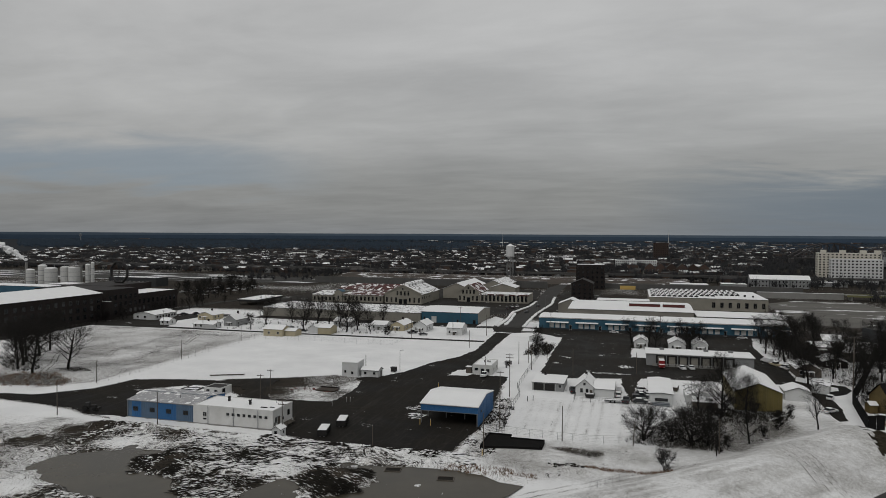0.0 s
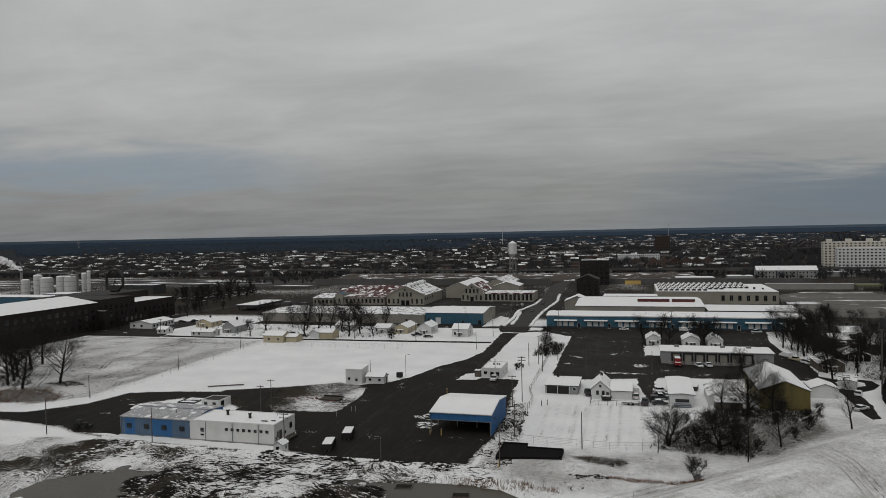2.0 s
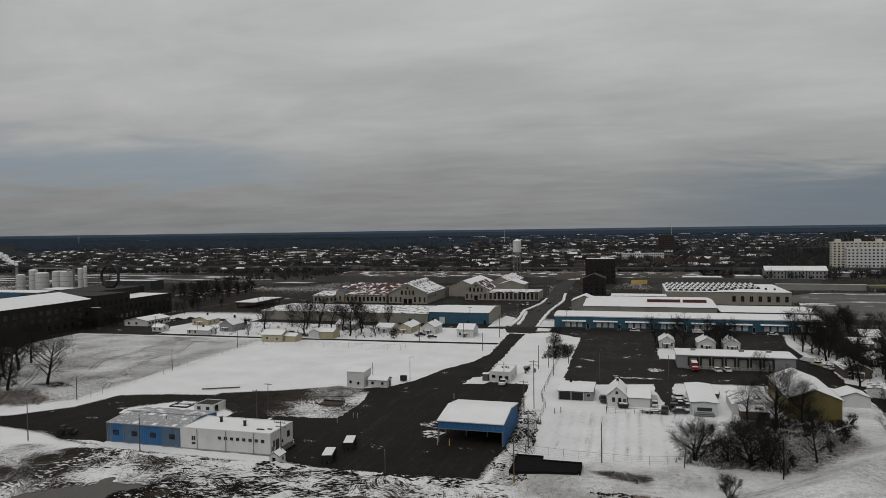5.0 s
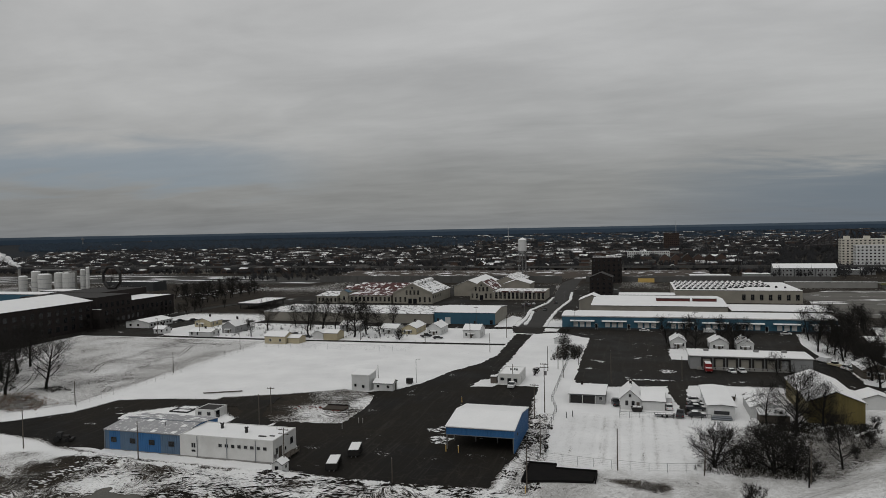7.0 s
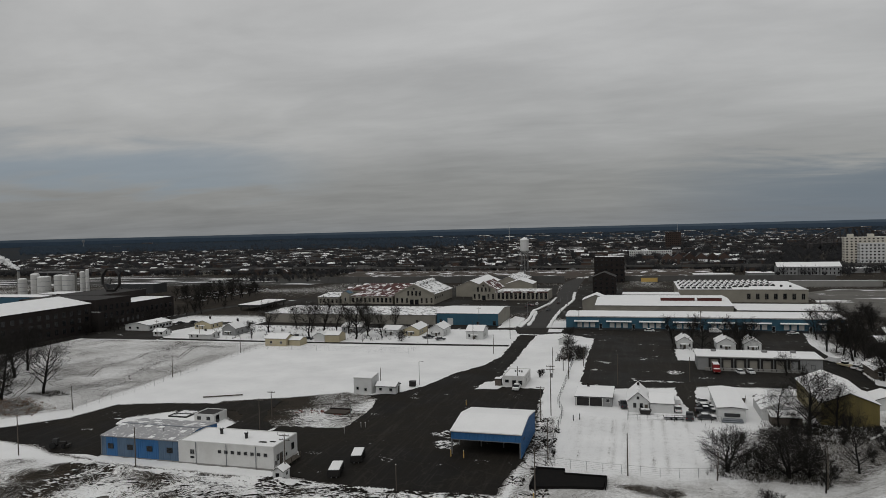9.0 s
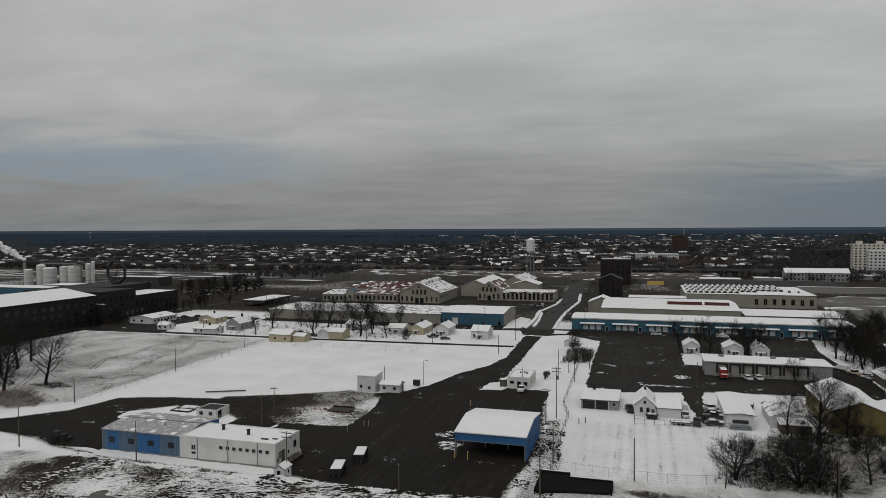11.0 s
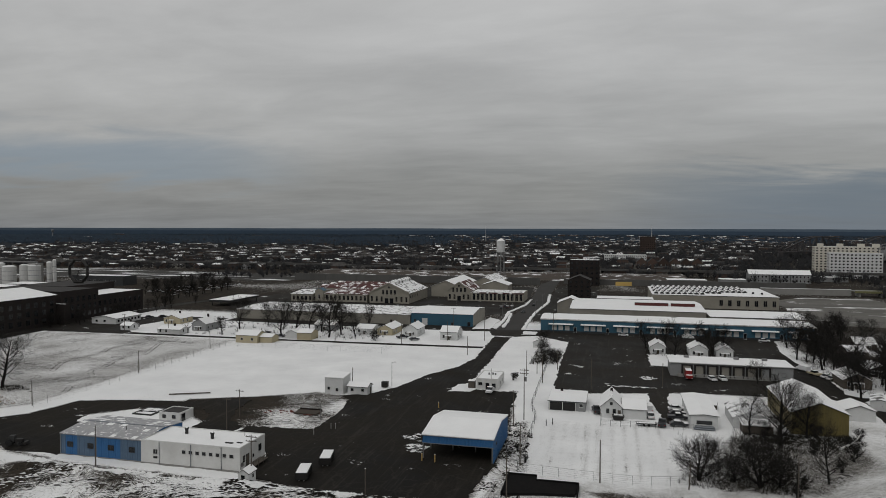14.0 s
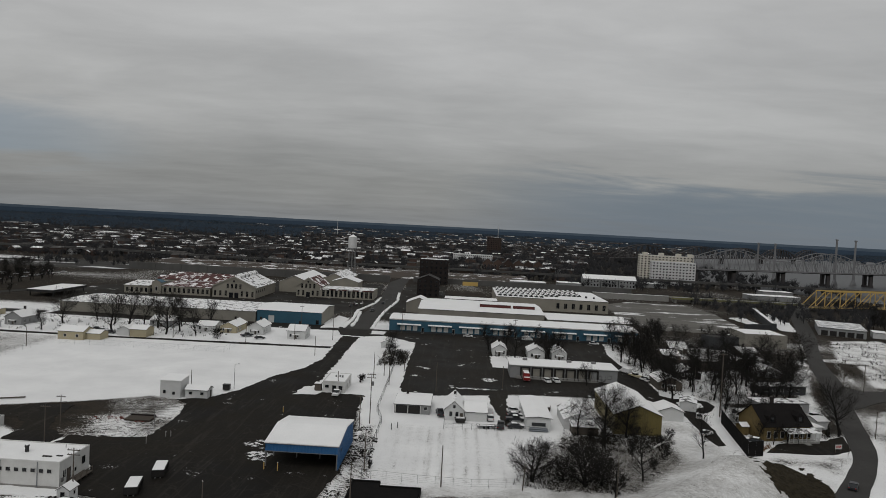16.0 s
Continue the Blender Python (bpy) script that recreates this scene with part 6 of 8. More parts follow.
block("trailer_home", "long grey mobile home with patchy snow on its roof", "mobile home", 88.5, 106.0, 240.0, 246.0, 3.0, "grey_siding", "thin_snow", "slab", over=.2, rz=8, wins=[("window", "S", 2.5 + 3 * i, 1.2, 1.2, .9) for i in range(5)])
block("trailer_home", "dark mobile home under bare trees with thin snow", "mobile home", 100.0, 118.0, 266.0, 272.0, 2.9, "dark_wall", "thin_snow", "slab", over=.2, rz=10, wins=[("window", "S", 2.5 + 3 * i, 1.2, 1.2, .9) for i in range(5)])
block("trailer_home", "pale mobile home with a snowy flat roof", "mobile home", 64.0, 69.0, 234.0, 242.0, 2.7, "white_siding", "thin_snow", "gable_y", .5, .2, rz=-18)
block("white_garage", "white garage with snowy roof near the levee", "garage", 52.5, 60.0, 222.0, 230.0, 2.8, "white_siding", "roof_snow", "gable_y", 1.3, .3)
block("river_depot", "low grey depot by the river road with a snow-streaked roof", "depot", 218.0, 243.0, 432.0, 472.0, 4.6, "grey_siding", "patch_roof", "slab", over=.5, rz=-24, wins=[("window", "S", 3.2 + 4.6 * i, .2, 3.4, 2.8, "dark_frame", "black") for i in range(5)])
block("depot_annex", "small white annex beside the grey depot", "depot", 244.0, 251.0, 434.0, 446.0, 3.4, "white_siding", "roof_snow", "slab", over=.3, rz=-24)
b = thing("river_flood_wall", "dark steel flood wall beside the river road", "flood wall")
part("long_wall", prism(bmesh.new(), [(185, 445), (188, 444), (214, 536), (211, 537)], "z", -.2, 4.6), "dark_wall", b)
part("wing_wall", prism(bmesh.new(), [(166, 436), (184.8, 444.6), (184.4, 446.6), (165.5, 438)], "z", -.2, 4.0), "dark_wall", b)
part("wall_snow", prism(bmesh.new(), [(185.4, 445), (187.6, 444.6), (213.6, 535.6), (211.4, 536.4)], "z", 4.6, 4.72), "roof_snow", b)
block("box_depot", "square tan depot with a flat snowy roof", "depot", 139.8, 161.5, 374.0, 394.0, 6.5, "tan", "roof_snow", "flat")

block("pump_house", "dark flat-roofed pump house at the end of the long fence", "pump house", 116.0, 131.0, 359.5, 369.0, 6.0, "dark_wall", "dark_roof", "flat", wins=[("door", "S", 5, .1, 1.6, 2.4, "dark_frame", "black")], rz=20)

# steam over the mill
b = thing("chimney_stack", "grey mill chimney with white steam drifting from its top", "chimney", -566.0, 520.0)
part("shaft", tubes(((0, 0, -.3), (0, 0, 21), 1.6, 1.1), n=12), "concrete", b)
part("rim", tubes(((0, 0, 21), (0, 0, 21.6), 1.3, 1.3), n=12), "galv", b)
rq = random.Random(2)
bm = bmesh.new()
for k in range(18):
    t = k / 17
    m = Matrix.Translation((-30 * t + rq.uniform(-2, 2) * (.3 + t), rq.uniform(-5, 5) * t, 23 + 13 * t + rq.uniform(-2, 2) * t))
    bmesh.ops.create_icosphere(bm, subdivisions=2, radius=rq.uniform(1.2, 2.8) * (.7 + .6 * t), matrix=m)
for v in bm.verts:
    v.co += Vector((noise.noise(v.co * .35), noise.noise(v.co * .35 + Vector((9, 0, 0))), noise.noise(v.co * .35 + Vector((0, 9, 0))))) * 1.6
tagged(part("plume", bm, "steam", b, "white drifting steam"), kind="stuff")

# ---- trees, poles, fences, vehicles ----


def grow(seed, height, spread, clear, limbs, stems, r0, rise, fine):
    """Branches of a bare tree as (start, end, radius, radius, level): stems, rising limbs, side shoots, twigs and their tips."""
    rs = random.Random(seed)
    out = []

    def run(p, d, length, r, lv, n, bend, taper=.3):
        """A curved shoot of n pieces; returns its joints as (place, direction, radius, share)."""
        joints = []
        for k in range(n):
            d = (d + Vector((rs.gauss(0, .09), rs.gauss(0, .09), bend + rs.gauss(0, .05)))).normalized()
            q = p + d * (length / n)
            ra, rb = r * (1 - (1 - taper) * k / n), r * (1 - (1 - taper) * (k + 1) / n)
            out.append((p, q, ra, rb, lv))
            joints.append((q, d, rb, (k + 1) / n))
            p = q
        return joints

    def side(d, open_):
        v = Vector((rs.gauss(0, 1), rs.gauss(0, 1), rs.gauss(0, .55)))
        v = (v - d * v.dot(d)).normalized()
        return (d * math.cos(open_) + v * math.sin(open_)).normalized()

    def shoots(joints, length, lv, per):
        for q, d, r, share in joints:
            for _ in range(per):
                if lv == 2:
                    j = run(q, side(d, rs.uniform(.45, .9)), length * rs.uniform(.55, 1.2) * (1.2 - .45 * share), r * .55, 2, 3, .06)
                    shoots(j, length * .50, 3, fine)
                elif lv == 3:
                    j = run(q, side(d, rs.uniform(.4, .9)), length * rs.uniform(.6, 1.3), .014, 3, 2, .06, .6)
                    shoots(j, length * .6, 4, 1)
                else:
                    e = side(d, rs.uniform(.3, .8))
                    out.append((q, q + e * length * rs.uniform(.6, 1.3), .008, .004, 4))

    for m in range(stems):
        a = m * 6.28 / stems + rs.uniform(-.4, .4)
        lean = 0.0 if stems == 1 else rs.uniform(.25, .6)
        d = Vector((math.cos(a) * lean + rs.gauss(0, .03), math.sin(a) * lean + rs.gauss(0, .03), 1)).normalized()
        trunk = run(Vector((0, 0, 0)), d, height * .86, r0 / stems ** .5, 0, 8, .02, .16)
        for k in range(limbs):
            t = clear + (.98 - clear) * (k + rs.uniform(0, .8)) / limbs
            i = min(7, int(t * 8))
            q, d, r, _ = trunk[i]
            q = q - d * (height * .86 / 8) * rs.random()
            a = k * 2.4 + rs.uniform(-.5, .5) + seed
            up = rise + .75 * t * rise + rs.uniform(-.12, .12)
            nd = Vector((math.cos(a), math.sin(a), up)).normalized()
            wide = math.sin(math.pi * (.22 + .72 * (t - clear) / (1 - clear))) ** .7
            j = run(q, nd, height * spread * wide * rs.uniform(.75, 1.15), max(.03, r * .5), 1, 5, .07)
            shoots(j, height * spread * .50 * wide, 2, 2)
    k = height / max(e[1].z for e in out)
    return [(p * k, q * k, a, b, lv) for p, q, a, b, lv in out]


def stick_mesh(name, sticks, material, sides, least, spikes=False):
    """All sticks as one mesh: tapered tubes, or slim three-sided spikes for twigs."""
    V, F = [], []
    for p, q, a, b, _ in sticks:
        d = q - p
        if d.length < 1e-4:
            continue
        d.normalize()
        u = d.orthogonal().normalized()
        w = d.cross(u)
        i = len(V)
        ring = [(math.cos(2 * math.pi * s / sides), math.sin(2 * math.pi * s / sides)) for s in range(sides)]
        r = max(a, least)
        V += [tuple(p + u * (c * r) + w * (n * r)) for c, n in ring]
        if spikes:
            V.append(tuple(q + d * .1))
            F += [(i + s, i + (s + 1) % sides, i + sides) for s in range(sides)]
            continue
        r = max(b, least * .7)
        V += [tuple(q + u * (c * r) + w * (n * r)) for c, n in ring]
        F += [(i + s, i + (s + 1) % sides, i + sides + (s + 1) % sides, i + sides + s) for s in range(sides)]
    me = bpy.data.meshes.new(name)
    me.from_pydata(V, [], F)
    me.materials.append(M[material])
    return me


def tree_kind(name, label, seed, height, spread, clear, limbs, stems, r0, rise, fine, twig):
    t = new(name)
    tagged(t, label, "tree")
    st = grow(seed, height, spread, clear, limbs, stems, r0, rise, fine)
    a = new("trunk", stick_mesh("trunk", [s for s in st if s[4] <= 1], "bark", 6, .03))
    c = new("crown", stick_mesh("crown", [s for s in st if s[4] > 1], "twig", 3, twig, True))
    for o in (a, c):
        o.parent = t
    return t


def plant(kind, x, y, rz, k=1.0, z=None):
    h = float(ground_height(np.array([x * 1.0]), np.array([y * 1.0]))[0]) - .1 if z is None else z
    k = k / kind.scale[0]
    return copy_thing(kind, pose(x, y, h, 0, 0, rz) @ Matrix.Diagonal((k, k, k, 1)))


TREES = [
    tree_kind("tree", "tall bare deciduous tree with a fine open crown", 3, 13.0, .40, .18, 24, 1, .24, .6, 1, .016),
    tree_kind("tree", "broad bare tree with spreading limbs", 8, 15.5, .46, .20, 22, 1, .42, .55, 2, .019),
    tree_kind("tree", "bare winter tree with dense dark twigs", 12, 14.0, .42, .16, 24, 1, .34, .65, 2, .019),
    tree_kind("tree", "slender bare tree with upright twigs", 21, 13.0, .30, .20, 22, 1, .22, 1.0, 1, .015),
    tree_kind("thicket_tree", "low dense dark thicket tree", 31, 9.0, .62, .12, 16, 2, .42, .38, 2, .019),
    tree_kind("bush", "bare brushy bush in the snow", 44, 3.6, .40, .05, 6, 5, .08, 1.0, 1, .011),
    tree_kind("tree", "bare tree of the wooded plots", 52, 14.0, .40, .20, 20, 1, .34, .7, 1, .028),
    tree_kind("tree", "bare broad tree among the houses", 57, 14.5, .46, .20, 20, 1, .36, .55, 1, .028),
    tree_kind("tree", "dark bare tree with thick twigs", 63, 13.0, .40, .16, 20, 1, .32, .75, 1, .030),
    tree_kind("thicket_tree", "low brushy thicket tree beside the lots", 66, 8.0, .56, .08, 12, 3, .28, .45, 1, .024),
]
# the first ones of each kind stand where the clip shows a tree of that kind
FIRST = [(34.6, 170.5, 15), (-196.7, 195.9, 80), (31.2, 196.0, 40), (53.8, 187.4, 10), (9.5, 166.0, 30), (13.5, 143.2, 0), (66, 292, 20), (72, 284, 70), (77, 330, 130), (33, 205.5, 60)]
for t, (x, y, rz) in zip(TREES, FIRST):
    k = .75 if t.name.startswith("thicket") and y > 190 else 1.3 if y > 190 else 1.5 if t.name.startswith("bush") else 1.2 if t.name.startswith("thicket") else 1.05
    t.matrix_world = pose(x, y, float(ground_height(np.array([x]), np.array([y]))[0]) - .1, 0, 0, rz) @ Matrix.Diagonal((k, k, k, 1))
rs = random.Random(77)
SPOTS = [  # kind, x, y, scale
    (1, -229, 214, 1.05), (2, -236, 226, 1.1), (1, -203, 186, 1.0), (2, -214, 190, 1.05), (2, -224, 203, 1.1), (1, -219, 197, 1.0), (0, -242, 214, 1.0),
    (4, 20.8, 165.0, 1.3), (4, 24.5, 166.0, .9), (4, 16.5, 167.0, .7), (2, 38.5, 202.5, .7), (0, 25.5, 201.5, .75), (5, 26.5, 161.0, 1.0), (5, 29.0, 166.0, .9), (9, 29, 203, .55), (9, 41, 203.5, .5), (5, 44, 186, 1.2), (5, 39, 178, .9),
    (7, -191.6, 329.6, .95), (8, -189.7, 310.5, .6), (7, -161.3, 316, 1.0), (6, -159.5, 327.5, 1.1), (7, -136.7, 315.2, 1.1), (8, -134.3, 324.3, 1.05), (6, -124.9, 319.0, .8), (9, -112.4, 311.5, .75), (6, -182.3, 342.6, .8), (8, -157.3, 338.1, .9), (8, -147.0, 330.0, .95), (6, -170, 335, .9), (6, -140, 340, .9), (8, -128, 346, .8),
    (7, 16.5, 303.0, .85), (8, 30.2, 303.5, .85), (8, 13.9, 326.0, .75), (7, 6.0, 322.0, .7), (8, 31.1, 311.0, .75), (6, 34.7, 309.0, .8), (6, 28, 316, .8),
    (9, -35.0, 297.0, .75), (9, -31.5, 290.0, .6), (9, -28.5, 281, .55), (8, -36.5, 305.0, .6), (5, -33, 276, 1.2),
    (7, 38.5, 262.0, .45),
    (8, 93, 364, .9), (8, 65, 249, .9), (7, 70, 342, .95),
    (8, 101, 277, 1.0), (7, 117, 281, .9), (8, 76, 262, .85), (8, 66, 260, .9), (7, 149, 333, .8), (6, 112, 324, 1.0), (8, 126, 327, .9), (8, 62, 311, .9), (6, 69, 301, .95), (1, 102.2, 216, .85), (3, 86, 206, .5),
]
for k, x, y, s in SPOTS:
    plant(TREES[k], x, y, rs.uniform(0, 360), s * (1.3 if k in (0, 1, 2, 6, 7, 8) else 1.0))
for _ in range(46):  # the wooded plots beyond the depot
    x, y = rs.uniform(62, 140), rs.uniform(246, 372)
    if (x > 96 and y > 318) or x > 92 + (y - 200) * .40 or x < 56 + max(0, 290 - y) * .12:
        continue
    plant(TREES[rs.choice((6, 7, 8))], x, y, rs.uniform(0, 360), rs.uniform(.7, 1.15))
for x, y, s in ((68, 287, .95), (71, 266, .9), (78, 271, 1.0), (66.5, 276, .8), (82, 280, .95), (80, 228, .6), (80, 252, 1.0), (86, 262, 1.05), (92, 248, .9), (99, 254, .95), (84, 290, 1.0), (92, 284, 1.1), (98, 296, 1.0), (104, 272, 1.0), (79, 240, .8), (108, 284, 1.0), (90, 308, 1.0), (74, 218, .6), (76, 208, .5), (78.5, 204.5, .45), (83, 206, .42), (74.5, 229, .6), (87, 231, .6), (104, 226, .5), (80, 232, .65), (94, 250, .7), (85, 268, .8), (97, 262, .8), (110, 262, .75), (117, 272, .8), (105, 286, .8), (88, 276, .9), (122, 292, .8), (70, 310, .9), (73, 276, .8)):
    plant(TREES[rs.choice((6, 7, 8))], x, y, rs.uniform(0, 360), s)
for _ in range(8):
    plant(TREES[rs.choice((6, 7, 8))], rs.uniform(84, 128), rs.uniform(366, 392), rs.uniform(0, 360), rs.uniform(.6, .9))
for _ in range(15):  # far bank of the river road
    y = rs.uniform(255, 470)
    plant(TREES[rs.choice((6, 8))], 150 + (y - 255) * .5 + rs.uniform(6, 60), y, rs.uniform(0, 360), rs.uniform(.6, .9))
for _ in range(30):  # riverside wood past the depot
    x, y = rs.uniform(246, 330), rs.uniform(430, 600)
    if x < 250 + (y - 440) * .35:
        x += 60
    plant(TREES[rs.choice((6, 7, 8))], x, y, rs.uniform(0, 360), rs.uniform(.7, 1.0))
for i in range(17):  # avenue by the factory
    plant(TREES[rs.choice((6, 7, 8))], -310 + rs.uniform(-2, 2) - i * .4, 424 + i * 6.4, rs.uniform(0, 360), rs.uniform(.8, 1.0))
    plant(TREES[rs.choice((6, 7, 8))], -356 + rs.uniform(-3, 3) - i * .8, 470 + i * 7.0, rs.uniform(0, 360), rs.uniform(.8, 1.0))
for _ in range(18):
    plant(TREES[rs.choice((6, 8))], rs.uniform(-288, -277), rs.uniform(270, 420), rs.uniform(0, 360), rs.uniform(.5, .8))
for x, y, s in ((37, 190, .9), (27, 186, .8), (30, 192, 1.0), (46, 196, .9), (50, 202, 1.0), (14, 172, .8), (25, 174, .9), (15, 186, .8), (28, 197, .9), (-26, 168, .6), (-29, 176, .5), (-40, 247, .8), (-39.5, 250, .7)):
    plant(TREES[5], x, y, rs.uniform(0, 360), s)


def tuft_field(name, label, material, area, count, h, seed, r=.05):
    """Standing dead stalks, uncountable."""
    q = random.Random(seed)
    xs, ys = [p[0] for p in area], [p[1] for p in area]
    st = []
    while len(st) < count:
        x, y = q.uniform(min(xs), max(xs)), q.uniform(min(ys), max(ys))
        if not inside(np.array([x]), np.array([y]), area)[0]:
            continue
        z = float(ground_height(np.array([x]), np.array([y]))[0])
        for _ in range(5):
            d = Vector((q.gauss(0, .35), q.gauss(0, .35), 1))
            a = Vector((x + q.gauss(0, .3), y + q.gauss(0, .3), z - .1))
            st.append((a, a + d * h * q.uniform(.5, 1.1), r, r * .3, 0))
    return tagged(new(name, stick_mesh(name, st, material, 3, .01)), label, "grass", kind="stuff")


tuft_field("dead_grass", "rust-brown dead grass standing in snow", "grass", SCRUB, 1500, .8, 1)
tuft_field("dead_grass", "brown reeds along the pond edge", "grass", [(-33, 131.5), (-12, 131), (-13, 134), (-33, 134.5)], 500, .8, 2)
tuft_field("dead_grass", "rust-brown weeds along the levee ditch", "grass", [(-3, 140.4), (15, 140.8), (15, 142.4), (-3, 142.2)], 900, .5, 3)
tuft_field("undergrowth", "dark weeds under the bare trees", "weeds", [(14, 164), (25, 160), (32, 172), (50, 196), (50, 205), (24, 204), (18, 180)], 1300, .7, 4)
tuft_field("undergrowth", "dark weeds crowded under the thicket", "weeds", [(5, 163), (12, 161), (26, 162), (27, 170), (8, 171)], 1100, .9, 14)
tuft_field("undergrowth", "dark brush along the back of the barn", "weeds", [(24, 194), (50, 199), (50, 205), (24, 205)], 1500, 1.1, 15)
tuft_field("undergrowth", "dark brush among the wooded plots", "weeds", [(62, 258), (72, 250), (100, 252), (128, 300), (134, 345), (86, 362), (66, 330), (62, 290)], 3400, 1.5, 17, .07)
tuft_field("undergrowth", "dark shrubs round the ochre house", "weeds", [(73, 203), (79, 205.5), (88, 207.5), (99, 213), (101, 222), (97, 231), (80, 226), (73, 214)], 700, 1.2, 18)
tuft_field("undergrowth", "dark brush across the river road", "weeds", [(152, 300), (205, 300), (250, 430), (205, 410), (172, 350)], 700, 1.6, 19, .08)
tuft_field("undergrowth", "dark brush below the yellow barn", "weeds", [(24, 182), (44, 192), (51, 200), (50, 205), (22, 205), (19, 190)], 1800, 1.0, 22, .06)
tuft_field("dead_grass", "pale dead grass by the flood wall end", "grass", [(72, 197), (76, 199), (77, 203), (73, 203)], 160, 1.2, 16)
tuft_field("undergrowth", "dark weeds round the foot of a tree", "weeds", [(-203, 195), (-190, 192), (-186, 196), (-195, 200)], 900, .6, 5)
tuft_field("undergrowth", "dark scrub below the trees at the field corner", "weeds", [(-245, 205), (-212, 186), (-205, 192), (-236, 220)], 2600, .9, 6)
tuft_field("undergrowth", "dark shrubs among the row of small houses", "weeds", [(-222, 306), (-128, 310), (-112, 316), (-112, 348), (-180, 350), (-236, 346)], 1500, 1.3, 20, .07)
tuft_field("undergrowth", "dark shrubs round the houses behind the depot", "weeds", [(5, 302), (40, 300), (42, 306), (40, 322), (5, 324)], 600, 1.4, 21, .07)
tuft_field("undergrowth", "dark hedge scrub along the lot", "weeds", [(-38, 276), (-28, 278), (-28, 306), (-38, 302)], 1500, 1.6, 7)


def utility_pole(x, y, h, label, arms=0, can=False, lamp=False, mat_="wood", r=.14):
    b = thing("utility_pole" if not lamp else "light_pole", label, "pole", x, y, float(ground_height(np.array([x]), np.array([y]))[0]) - .2)
    part("shaft", tubes(((0, 0, 0), (0, 0, h), r, r * .65), n=8), mat_, b)
    for k in range(arms):
        part("cross_arm", boxes((-1.2, 1.2, -.06, .06, h - .5 - k * .9, h - .36 - k * .9)), "wood", b)
        for s in (-1.0, -.4, .4, 1.0):
            part("insulator", tubes(((s, 0, h - .36 - k * .9), (s, 0, h - .16 - k * .9), .05, .05)), "steel", b)
    if can:
        part("transformer", tubes(((.38, 0, h - 3.4), (.38, 0, h - 2.3), .3, .3), n=10), "steel", b)
    if lamp:
        part("lamp_arm", tubes(((0, 0, h - .1), (1.1, 0, h + .15), .05, .05)), "steel", b)
        part("lamp_head", boxes((.9, 1.5, -.14, .14, h + .06, h + .2)), "steel", b)
    return b


POLES = [(-148.7, 143.3, 9.5, 0), (-169.4, 180.2, 7.5, 0), (-115.0, 142.6, 9.0, 0), (-101.2, 171.2, 9.0, 1), (-105.9, 185.2, 7.5, 1), (-26.9, 165.7, 9.5, 0), (-26.5, 143.8, 10.0, 0), (-10.0, 159.9, 9.0, 0), (-14.3, 240.3, 10.0, 0), (-30.3, 246.2, 9.0, 0), (-36.7, 255.7, 9.0, 0), (-33.5, 259.4, 9.0, 0), (-27.1, 268.2, 7.0, 0), (-64.4, 324.3, 11.0, 0), (-64.5, 287.7, 8.0, 0), (-80.8, 320.2, 9.0, 0), (-98.7, 307.7, 9.0, 0), (-172.6, 274, 8.0, 0), (-169.9, 226.1, 8.0, 0), (-32.5, 194.9, 9.5, 1), (-78.5, 143.5, 9.5, 2), (-88.0, 222.5, 7.0, 0), (26.5, 160.2, 8.5, 0), (-45.0, 232.0, 7.0, 0), (78, 356, 10, 1), (20, 356, 10, 1), (-36, 356, 10, 1), (-88, 363.5, 10, 1), (77, 263, 9, 0), (142, 286, 11, 1), (145, 278, 11, 1), (112.3, 215.7, 8, 0), (-240, 305, 9, 1), (-215, 304.5, 9, 1), (-130, 307, 9, 0), (8, 250, 8, 0)]
for x, y, h, a in POLES:
    utility_pole(x, y, h, "weathered wooden utility pole in snow" + (" with cross-arm" if a else ""), a)
utility_pole(-30.6, 201.0, 14.0, "tall wooden utility pole with cross-arms and transformer", 2, True)
utility_pole(73.5, 229.7, 20.0, "very tall wooden utility pole behind the dark fence", 1, False, False, "wood", .24)
utility_pole(-77.0, 229.0, 8.0, "steel light pole at the edge of the yard", 0, False, True, "steel", .09)
for x, y in ((-68.3, 400), (-68.3, 440), (-52.0, 420), (-52.0, 460)):
    utility_pole(x, y, 9, "street light pole beside the street", 0, False, True, "steel", .1)
b = thing("leaning_post", "old leaning wooden post in the snow", "post", 7.0, 160.5, 0, 0)
part("shaft", tubes(((0, 0, -.2), (.35, .2, 5.5), .13, .1)), "wood", b)
part("brace", tubes(((0, 0, 4.6), (1.6, 0, 4.3), .05, .04)), "wood", b)
for x, y, h, m in ((-53.6, 142.4, 5.0, "wood"), (-79.2, 174.6, 1.6, "concrete"), (-83.0, 187.1, 4.5, "steel"), (-55.6, 206.7, 1.6, "yellow_paint"), (-77.1, 180.3, 1.3, "concrete"), (-76.0, 180.6, 1.3, "concrete"), (-48.2, 163.2, 1.7, "yellow_paint"), (-45.2, 163.0, 1.7, "yellow_paint"), (-24.3, 197, 1.6, "dark_frame"), (-22.8, 198.5, 1.6, "dark_frame"), (-26.7, 143.2, 1.4, "yellow_paint")):
    b = thing("bollard", "yellow painted steel bollard" if m == "yellow_paint" else "short bare post in the ground", "bollard", x, y, .1)
    part("post", tubes(((0, 0, -.2), (0, 0, h), .11, .1), n=8), m, b)
    part("cap", tubes(((0, 0, h), (0, 0, h + .08), .13, .05), n=8), "roof_snow", b)


